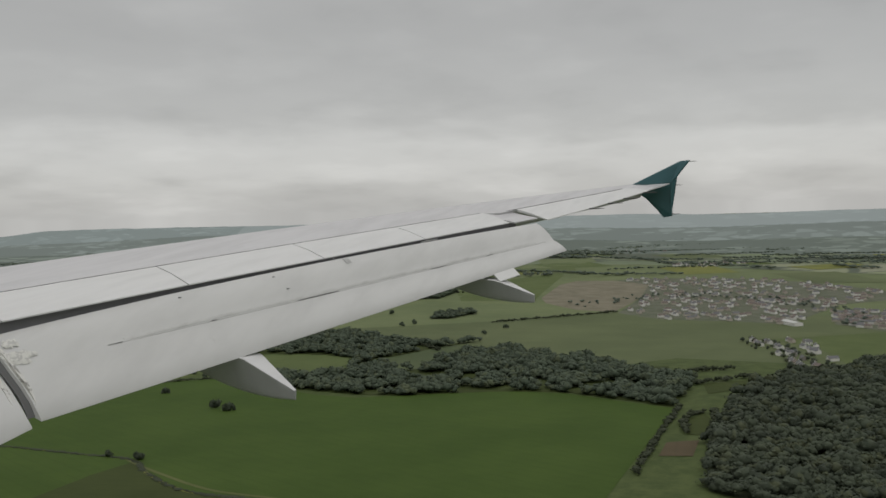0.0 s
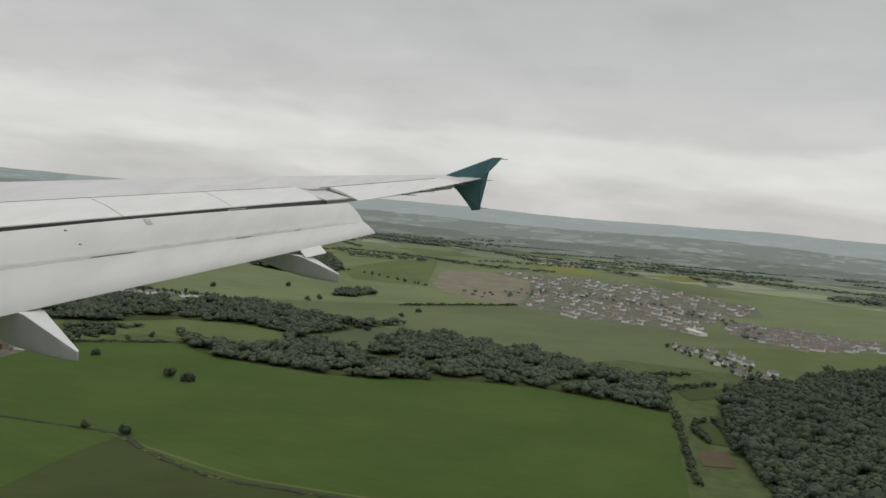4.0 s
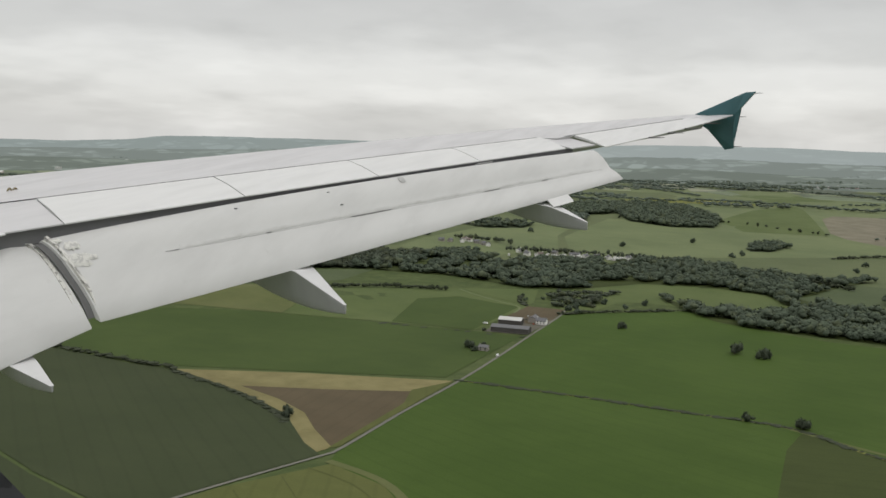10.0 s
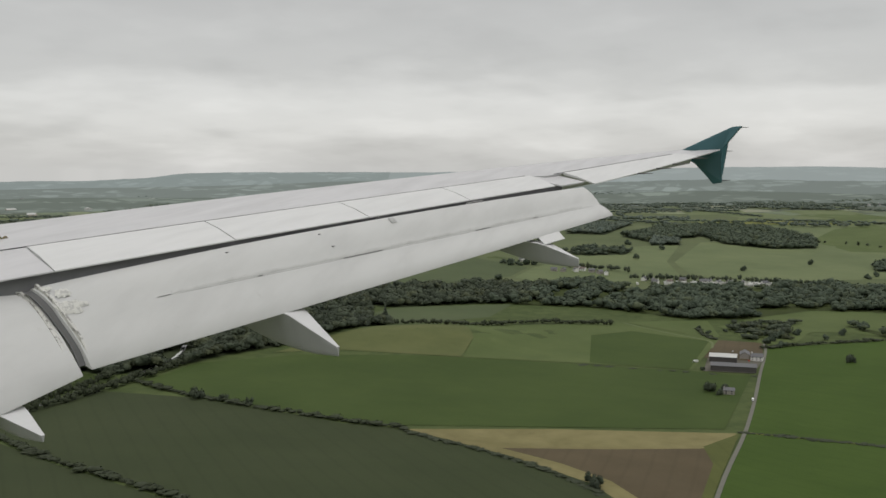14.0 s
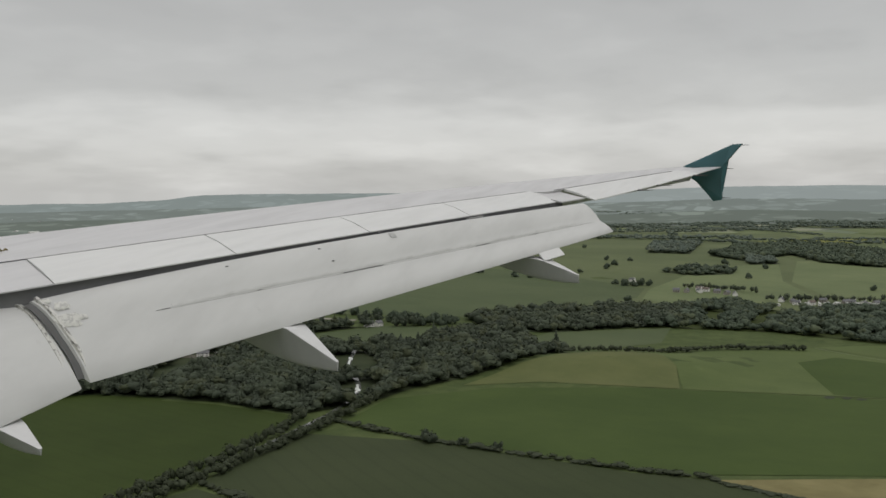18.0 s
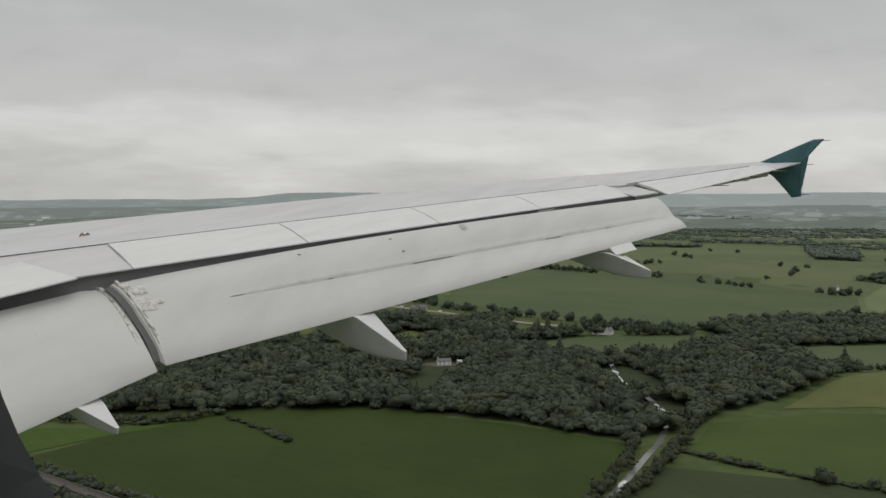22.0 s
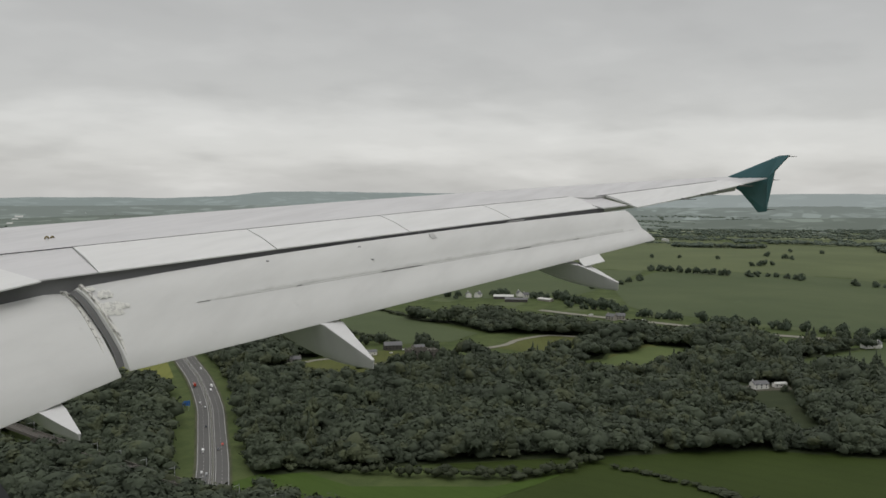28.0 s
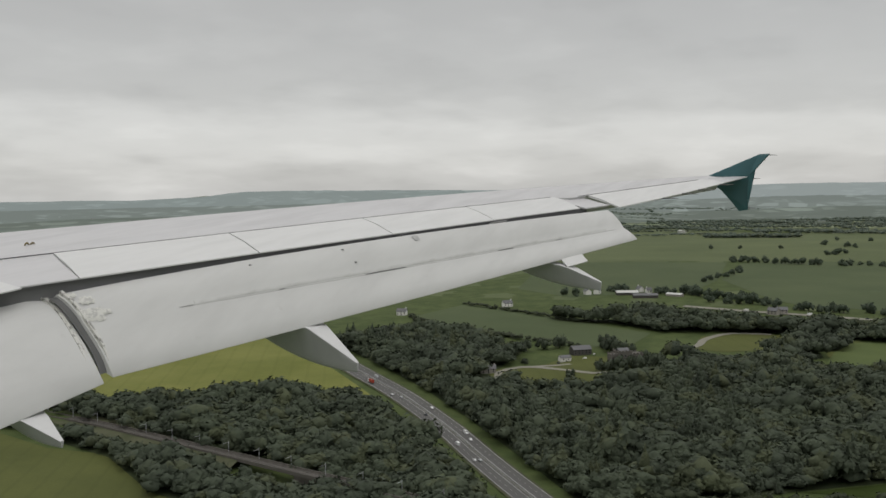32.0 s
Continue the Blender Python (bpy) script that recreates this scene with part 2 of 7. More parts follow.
MAT = {
    "field_rich": crop("rich_green_crop", (0.043, 0.073, 0.015), (0.054, 0.087, 0.019), rows_dir=20),
    "field_mid": crop("mid_green_crop", (0.038, 0.050, 0.016), (0.048, 0.062, 0.020), rows_dir=-12),
    "field_light": crop("light_green_pasture", (0.076, 0.101, 0.037), (0.096, 0.122, 0.047)),
    "field_grey": crop("grey_green_barley", (0.038, 0.049, 0.023), (0.046, 0.057, 0.028), patch=0.008, rows_dir=35),
    "field_soft": crop("soft_green_barley", (0.066, 0.086, 0.043), (0.082, 0.102, 0.052), patch=0.006),
    "field_yellow": crop("yellow_green_grass", (0.122, 0.136, 0.036), (0.172, 0.180, 0.056), rows_dir=60),
    "straw": crop("straw_strip", (0.150, 0.134, 0.062), (0.200, 0.178, 0.086), grain=2.0, patch=0.05),
    "soil": crop("brown_ploughed_soil", (0.078, 0.062, 0.038), (0.098, 0.079, 0.050), grain=1.4, rows_dir=80),
    "gravel": crop("yard_gravel", (0.082, 0.078, 0.062), (0.125, 0.118, 0.100), grain=3.0, patch=0.09),
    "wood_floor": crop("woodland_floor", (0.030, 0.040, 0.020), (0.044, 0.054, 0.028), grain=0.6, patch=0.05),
    # Woodland leaf tones, here and in leaf_mid, are greyed and drawn together for haze.
    "leaf_dark": foliage("dark_woodland_leaves", (0.040, 0.050, 0.036), (0.066, 0.081, 0.053), tuft=0.2, mottle=0.28),
    "field_deep": crop("deep_green_crop", (0.044, 0.067, 0.019), (0.056, 0.081, 0.024)),
    # field_pasture and field_hazy: greens paled and blued to stand in for haze.
    "field_pasture": crop("hazy_far_pasture", (0.086, 0.106, 0.052), (0.110, 0.130, 0.064), patch=0.006),
    "field_hazy": crop("hazy_pale_pasture", (0.108, 0.134, 0.066), (0.136, 0.162, 0.080), patch=0.008),
    "wheel_line": crop("trodden_grass_line", (0.060, 0.069, 0.023), (0.078, 0.087, 0.030)),
    "field_crest": crop("pale_olive_pasture", (0.088, 0.102, 0.040), (0.110, 0.120, 0.050), patch=0.02),
    "field_dark": crop("dark_green_crop", (0.030, 0.045, 0.011), (0.038, 0.055, 0.014), rows_dir=10),
    "foam": plain("broken_white_water", (0.62, 0.64, 0.62), 0.3, var=0.3, scale=0.9),
    "field_olive": crop("olive_grass_crop", (0.074, 0.084, 0.028), (0.096, 0.106, 0.036), rows_dir=60),
    "leaf_mid": foliage("mixed_woodland_leaves", (0.040, 0.050, 0.035), (0.068, 0.084, 0.054), tuft=0.2, mottle=0.28),
    "stone_dark": plain("dark_grey_stone", (0.13, 0.12, 0.105), 0.9, var=0.25, scale=0.5, bump=0.4),
    # Far and river foliage: paler, greyer base colour stands in for haze.
    "leaf_far": foliage("hazy_distant_leaves", (0.088, 0.112, 0.092), (0.112, 0.136, 0.108), tuft=0.1, mottle=0.15),
    "leaf_haze_river": foliage("hazy_river_wood_leaves", (0.056, 0.074, 0.052), (0.080, 0.101, 0.068), tuft=0.1, mottle=0.15),
    "leaf_hedge": foliage("hedge_leaves", (0.030, 0.037, 0.023), (0.056, 0.067, 0.038)),
    "bark": plain("grey_brown_bark", (0.10, 0.08, 0.06), 0.9, var=0.3, scale=3, bump=0.5),
    "asphalt": plain("worn_asphalt", (0.092, 0.090, 0.087), 0.85, var=0.2, scale=0.12),
    "road_pale": plain("pale_dusty_road", (0.225, 0.215, 0.180), 0.9, var=0.2, scale=0.3),
    "lane": plain("pale_lane_surface", (0.140, 0.138, 0.112), 0.9, var=0.25, scale=0.3),
    "mark": plain("white_road_paint", (0.36, 0.36, 0.34), 0.6, var=0.2, scale=1.0),
    "verge": crop("grass_verge", (0.052, 0.072, 0.026), (0.078, 0.100, 0.038), patch=0.08),
    "water": plain("pale_river_water", (0.16, 0.165, 0.155), 0.12, var=0.3, scale=0.4, spec=0.5),
    "stone": plain("grey_sandstone", (0.30, 0.28, 0.25), 0.85, var=0.22, scale=0.6, bump=0.4),
    "render_white": plain("white_render", (0.72, 0.71, 0.68), 0.8, var=0.08, scale=0.5),
    "render_buff": plain("buff_render", (0.46, 0.42, 0.36), 0.85, var=0.12, scale=0.5),
    "slate": plain("grey_slate_roof", (0.13, 0.13, 0.135), 0.7, var=0.25, scale=0.8, bump=0.3),
    "tile": plain("brown_tile_roof", (0.155, 0.125, 0.11), 0.8, var=0.25, scale=0.8, bump=0.3),
    "tin": plain("pale_corrugated_sheet", (0.50, 0.50, 0.48), 0.55, 0.0, var=0.15, scale=0.6),
    "glass": plain("dark_window_glass", (0.03, 0.035, 0.04), 0.1, var=0.1, spec=0.6),
    "shed_dark": plain("dark_shed_cladding", (0.07, 0.065, 0.06), 0.8, var=0.2, scale=0.8),
    "steel": plain("galvanised_steel", (0.42, 0.43, 0.44), 0.5, 0.4, var=0.15),
    "sign_blue": plain("blue_motorway_sign", (0.03, 0.12, 0.36), 0.5, var=0.08),
    "car_white": plain("white_car_paint", (0.75, 0.75, 0.75), 0.25, var=0.03, spec=0.6),
    "car_dark": plain("dark_car_paint", (0.05, 0.055, 0.065), 0.25, var=0.05, spec=0.6),
    "car_red": plain("red_car_paint", (0.35, 0.05, 0.03), 0.25, var=0.05, spec=0.6),
    "car_silver": plain("silver_car_paint", (0.45, 0.46, 0.47), 0.3, 0.3, var=0.05, spec=0.6),
    "tyre": plain("black_rubber", (0.02, 0.02, 0.02), 0.9, var=0.1),
    "ballast": plain("railway_ballast", (0.095, 0.086, 0.076), 0.95, var=0.3, scale=0.8),
}


# ---- the lie of the land ----
SWELL = (1.1, -2.8, -0.3, -6.9, -5.3, 2.4, -1.9, -2.8, 6.3, 7.2, 0.1, 0.1, -7.4, 2.3, 1.2, -7.2, -7.9, 1.6, 8.7, 6.3)

def land(x, y):
    """Ground height: soft swells near the path, a rise to the far hills."""
    x, y = np.asarray(x, float), np.asarray(y, float)
    z = np.zeros(np.broadcast(x, y).shape)
    swells = iter(SWELL)
    for a in (350, 650, 1000, 1400):
        for b in (100, 450, 800, 1150, 1450):
            z = z + next(swells) * np.exp(-((x - a) ** 2 + (y - b) ** 2) / 180000.0)
    z = z - 4.5 * np.exp(-((x - 300) ** 2 + (y - 1350) ** 2) / 14000.0)
    u, v = 0.85 * (x - 598) + 0.53 * (y - 882), -0.53 * (x - 598) + 0.85 * (y - 882)
    z = z + 8.0 * np.exp(-u ** 2 / 1300.0 - v ** 2 / 6500.0)
    d = np.hypot(x, y - 600)
    u = np.clip((d - 2900) / 1900, 0, 1)
    w = np.clip((np.degrees(np.arctan2(x, y - 700)) - 43) / 5, 0, 1)
    return z + (58 + 32 * w * w * (3 - 2 * w)) * u * u * (3 - 2 * u)


def lz(x, y):
    return float(land(x, y))


def mesh_from(name, verts, faces, mats, smooth=False):
    me = bpy.data.meshes.new(name)
    me.from_pydata([tuple(map(float, v)) for v in verts], [], faces)
    for m in (mats if isinstance(mats, list) else [mats]):
        me.materials.append(m)
    if smooth:
        me.polygons.foreach_set("use_smooth", [True] * len(me.polygons))
    me.update()
    return me


def tri_mesh(name, verts, tris, mat, smooth=True):
    """A large triangle mesh straight from arrays."""
    verts, tris = np.asarray(verts, np.float32), np.asarray(tris, np.int32)
    me = bpy.data.meshes.new(name)
    me.vertices.add(len(verts))
    me.vertices.foreach_set("co", verts.ravel())
    me.loops.add(tris.size)
    me.loops.foreach_set("vertex_index", tris.ravel())
    me.polygons.add(len(tris))
    me.polygons.foreach_set("loop_start", np.arange(0, tris.size, 3, dtype=np.int32))
    me.polygons.foreach_set("loop_total", np.full(len(tris), 3, np.int32))
    me.polygons.foreach_set("use_smooth", np.full(len(tris), smooth))
    me.materials.append(mat)
    me.update()
    me.validate()
    return me


def part(name, bm, mat, parent, label=""):
    me = bpy.data.meshes.new(name)
    bm.to_mesh(me)
    bm.free()
    for m in (mat if isinstance(mat, list) else [mat]):
        me.materials.append(m)
    ob = new(name, me)
    ob.parent = parent
    if label:
        tagged(ob, label)
    return ob


def ground_material():
    """Far farmland: a patchwork of hedged fields, with rough ground and copses; its paled greens carry some haze."""
    m, t, b = material("farmland", 0.8, 0, 0.45)
    tc = t.nodes.new("ShaderNodeTexCoord")
    mp = t.nodes.new("ShaderNodeMapping")
    mp.inputs["Rotation"].default_value = (0, 0, radians(24))
    mp.inputs["Scale"].default_value = (1.0, 0.62, 0.0)
    t.links.new(tc.outputs["Object"], mp.inputs[0])
    nv = t.nodes.new("ShaderNodeTexNoise")
    nv.inputs["Scale"].default_value = 0.004
    t.links.new(mp.outputs[0], nv.inputs["Vector"])
    wrp = t.nodes.new("ShaderNodeVectorMath")
    wrp.operation = "MULTIPLY_ADD"
    wrp.inputs[1].default_value = (90, 90, 0)
    t.links.new(nv.outputs["Color"], wrp.inputs[0])
    t.links.new(mp.outputs[0], wrp.inputs[2])
    vo = t.nodes.new("ShaderNodeTexVoronoi")
    vo.inputs["Scale"].default_value = 0.0052
    vo.inputs["Randomness"].default_value = 0.85
    t.links.new(wrp.outputs[0], vo.inputs["Vector"])
    sp = t.nodes.new("ShaderNodeSeparateColor")
    t.links.new(vo.outputs["Color"], sp.inputs[0])
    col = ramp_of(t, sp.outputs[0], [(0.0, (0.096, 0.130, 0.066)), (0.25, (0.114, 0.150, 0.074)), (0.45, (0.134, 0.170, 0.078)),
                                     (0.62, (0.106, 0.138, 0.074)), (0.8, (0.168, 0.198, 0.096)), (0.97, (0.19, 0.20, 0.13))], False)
    ed = t.nodes.new("ShaderNodeTexVoronoi")
    ed.feature = "DISTANCE_TO_EDGE"
    ed.inputs["Scale"].default_value = 0.0052
    ed.inputs["Randomness"].default_value = 0.85
    t.links.new(wrp.outputs[0], ed.inputs["Vector"])
    edge = ramp_of(t, ed.outputs["Distance"], [(0.0, 1.0), (0.016, 1.0), (0.026, 0.0)], False)
    col = blend(t, edge, col, (0.046, 0.062, 0.034))
    copse = ramp_of(t, noise_on(t, 0.0032, 5.0, 0.62, (1.0, 0.7, 0)), [(0.54, 0.0), (0.565, 1.0)], False)
    col = blend(t, copse, col, (0.044, 0.060, 0.032))
    fine = noise_on(t, 0.25, 5.0, 0.65)
    col = blend(t, 0.5, col, blend(t, fine, (0.38, 0.39, 0.37), (0.62, 0.60, 0.6)), "OVERLAY")
    t.links.new(col, b.inputs["Base Color"])
    return m


def graded(a, b, near0, near1, step, grow):
    out, v, s = [near0], near0, step
    while v < near1:
        v += step
        out.append(v)
    v, s = near0, step
    low = []
    while v > a:
        s *= grow
        v -= s
        low.append(v)
    v, s = out[-1], step
    while v < b:
        s *= grow
        v += s
        out.append(v)
    return np.array(low[::-1] + out)


gx, gy = graded(-4600, 4900, -200, 1700, 34, 1.12), graded(-4300, 5400, -350, 1800, 34, 1.12)
gxx, gyy = np.meshgrid(gx, gy)
under = (gxx > 100) & (gxx < 860) & (gyy > -150) & (gyy < 1590)
gv = np.stack([gxx.ravel(), gyy.ravel(), (land(gxx, gyy) - np.where(under, 2.0, 0.2)).ravel()], -1)
nx, ny = len(gx), len(gy)
gi = (np.arange(ny - 1)[:, None] * nx + np.arange(nx - 1)[None, :]).ravel()
gt = np.concatenate([np.stack([gi, gi + 1, gi + nx + 1], -1), np.stack([gi, gi + nx + 1, gi + nx], -1)])
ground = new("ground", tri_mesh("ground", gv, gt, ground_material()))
tagged(ground, "rolling green farmland of hedged fields reaching the horizon", "ground", kind="structure")


def distance(name, haze_glow, contrast=1.0):
    """Plain backdrop of the far distance: broken woods and hedge belts between paler fields, in plan, with haze painted
    as emission.
    """
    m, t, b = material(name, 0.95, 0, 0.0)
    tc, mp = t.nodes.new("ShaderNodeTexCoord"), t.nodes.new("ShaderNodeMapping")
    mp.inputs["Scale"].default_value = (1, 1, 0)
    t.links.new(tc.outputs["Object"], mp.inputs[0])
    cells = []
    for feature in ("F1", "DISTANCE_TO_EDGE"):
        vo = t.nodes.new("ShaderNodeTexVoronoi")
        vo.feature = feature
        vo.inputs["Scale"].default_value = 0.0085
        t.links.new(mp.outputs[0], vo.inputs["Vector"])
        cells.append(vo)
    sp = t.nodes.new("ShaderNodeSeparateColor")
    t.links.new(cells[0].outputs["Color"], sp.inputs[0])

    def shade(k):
        return tuple(g * (1 + (k - 1) * contrast) for g in haze_glow)

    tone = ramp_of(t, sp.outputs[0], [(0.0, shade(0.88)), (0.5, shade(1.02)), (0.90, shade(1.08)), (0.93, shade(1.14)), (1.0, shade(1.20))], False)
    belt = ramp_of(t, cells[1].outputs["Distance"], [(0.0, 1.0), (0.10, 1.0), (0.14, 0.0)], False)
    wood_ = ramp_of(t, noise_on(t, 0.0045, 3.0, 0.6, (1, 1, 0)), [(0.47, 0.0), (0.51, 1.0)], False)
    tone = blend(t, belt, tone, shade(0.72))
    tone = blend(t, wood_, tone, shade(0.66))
    # The tones glow by themselves: haze is put into the emission colour.
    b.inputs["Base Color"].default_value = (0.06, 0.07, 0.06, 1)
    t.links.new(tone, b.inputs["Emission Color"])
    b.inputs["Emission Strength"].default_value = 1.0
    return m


def hills(name, az0, az1, dist, heights, seed, label, haze_glow, contrast=1.0):
    """A low range on the horizon, seen from the path's middle, azimuth clockwise from the path's heading."""
    rng = random.Random(seed)
    n, vs, fs = int(abs(az1 - az0) * 3), [], []
    for i in range(n + 1):
        u = i / n
        az = radians(az0 + (az1 - az0) * u)
        k = u * (len(heights) - 1)
        j = min(int(k), len(heights) - 2)
        w = k - j
        w = w * w * (3 - 2 * w)
        top = heights[j] * (1 - w) + heights[j + 1] * w + 2.5 * noise.noise((u * 14, seed, 0)) + 1.4 * noise.noise((u * 60, seed, 3)) + 0.9 * noise.noise((u * 170, seed, 6))
        for q, (dd, hh) in enumerate(((-560, 0.0), (-300, 0.42), (-90, 0.84), (0, 1.0), (240, 0.2))):
            r = dist + dd + rng.uniform(-20, 20)
            x, y = r * math.sin(az), 700 + r * math.cos(az)
            base = lz(x, y) - 3
            vs.append((x, y, base + (max(top - base, 2)) * hh if q < 4 else base - 20))
    for i in range(n):
        for q in range(4):
            a = i * 5 + q
            fs.append((a, a + 5, a + 6, a + 1))
    m = distance(name + "_haze_glow", haze_glow, contrast)
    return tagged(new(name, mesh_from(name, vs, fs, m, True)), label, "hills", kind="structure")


# Each range further out glows paler, in steps that imitate haze.
hills("hills_near_city", 24, 60, 4200, [72, 74, 73, 72, 76, 78, 75, 83, 103, 106, 103, 101, 99], 3, "low hill range far on the horizon, glowing blue-grey as haze", (0.205, 0.236, 0.238), 0.45)
hills("hills_beyond_fields", 60, 120, 4180, [97, 98, 101, 107, 109, 100, 104, 112, 108, 101, 97], 8, "faint hill range far behind the fields, glowing blue-grey as haze", (0.240, 0.268, 0.272), 0.25)
hills("backdrop_far", -30, 190, 4280, [66, 66, 67, 66, 67, 66, 68, 66, 92, 97, 95, 98, 94, 97, 95, 98, 94, 97, 93, 96, 94, 95, 93], 5, "rim of land along the horizon, glowing pale grey as haze", (0.262, 0.286, 0.286), 0.25)
hills("backdrop_middle", -30, 190, 3850, [44, 50, 46, 52, 44, 50, 47, 52, 56, 65, 54, 63, 56, 67, 55, 64, 54, 60, 52, 58, 50, 54, 50], 6, "wooded rise in the distance, glowing blue-green as haze", (0.180, 0.205, 0.198), 0.95)
hills("backdrop_near", -30, 190, 3350, [16, 24, 18, 26, 20, 26, 16, 27, 20, 30, 16, 31, 20, 28, 17, 29, 19, 27, 16, 25, 18, 24, 16], 7, "rise of distant woods and fields, glowing grey-green as haze", (0.136, 0.157, 0.140), 1.2)


def sheet(name, pts, mat, lift, label, category="field", kind="structure", cell=60):
    """A patch of ground with the given corners, laid over the land."""
    bm = bmesh.new()
    vs = [bm.verts.new((x, y, 0)) for x, y in pts]
    bm.faces.new(vs)
    for axis in (0, 1):
        lo, hi = min(p[axis] for p in pts), max(p[axis] for p in pts)
        v = math.floor(lo / cell) * cell
        while v < hi:
            no = (1, 0, 0) if axis == 0 else (0, 1, 0)
            bmesh.ops.bisect_plane(bm, geom=bm.verts[:] + bm.edges[:] + bm.faces[:], plane_co=tuple(v * c for c in no), plane_no=no)
            v += cell
    bmesh.ops.triangulate(bm, faces=bm.faces[:])
    for v in bm.verts:
        v.co.z = lz(v.co.x, v.co.y) + lift
    bmesh.ops.recalc_face_normals(bm, faces=bm.faces[:])
    if bm.faces and sum(f.normal.z for f in bm.faces) < 0:
        bmesh.ops.reverse_faces(bm, faces=bm.faces[:])
    me = bpy.data.meshes.new(name)
    bm.to_mesh(me)
    bm.free()
    me.polygons.foreach_set("use_smooth", [True] * len(me.polygons))
    me.materials.append(MAT[mat])
    return tagged(new(name, me), label, category, kind=kind)


def along(pts, step):
    """Even points along a smooth line through pts, with headings."""
    P = [Vector((x, y)) for x, y in pts]
    fine = []
    for i in range(len(P) - 1):
        p0, p1, p2, p3 = P[max(i - 1, 0)], P[i], P[i + 1], P[min(i + 2, len(P) - 1)]
        n = max(2, int((p2 - p1).length / 3))
        for k in range(n):
            t = k / n
            fine.append(0.5 * ((2 * p1) + (p2 - p0) * t + (2 * p0 - 5 * p1 + 4 * p2 - p3) * t * t + (3 * p1 - p0 - 3 * p2 + p3) * t ** 3))
    fine.append(P[-1])
    out, acc = [], 0.0
    for i in range(len(fine) - 1):
        d = fine[i + 1] - fine[i]
        L = d.length
        while acc <= L:
            if L > 0:
                out.append((fine[i] + d * (acc / L), math.atan2(d.y, d.x)))
            acc += step
        acc -= L
    return out


def ribbon(name, pts, half, mat, lift, label="", category="", offset=0.0, step=8.0, parent=None, kind="structure"):
    rows = along(pts, step)
    vs, fs = [], []
    for p, h in rows:
        nx_, ny_ = -math.sin(h), math.cos(h)
        for w in (offset - half, offset + half):
            x, y = p.x + nx_ * w, p.y + ny_ * w
            vs.append((x, y, lz(x, y) + lift))
    for i in range(len(rows) - 1):
        fs.append((2 * i, 2 * i + 2, 2 * i + 3, 2 * i + 1))
    ob = new(name, mesh_from(name, vs, fs, MAT[mat]))
    if ob.data.polygons and ob.data.polygons[0].normal.z < 0:
        ob.data.flip_normals()
    if parent:
        ob.parent = parent
        return tagged(ob, label) if label else ob
    return tagged(ob, label, category, kind=kind)


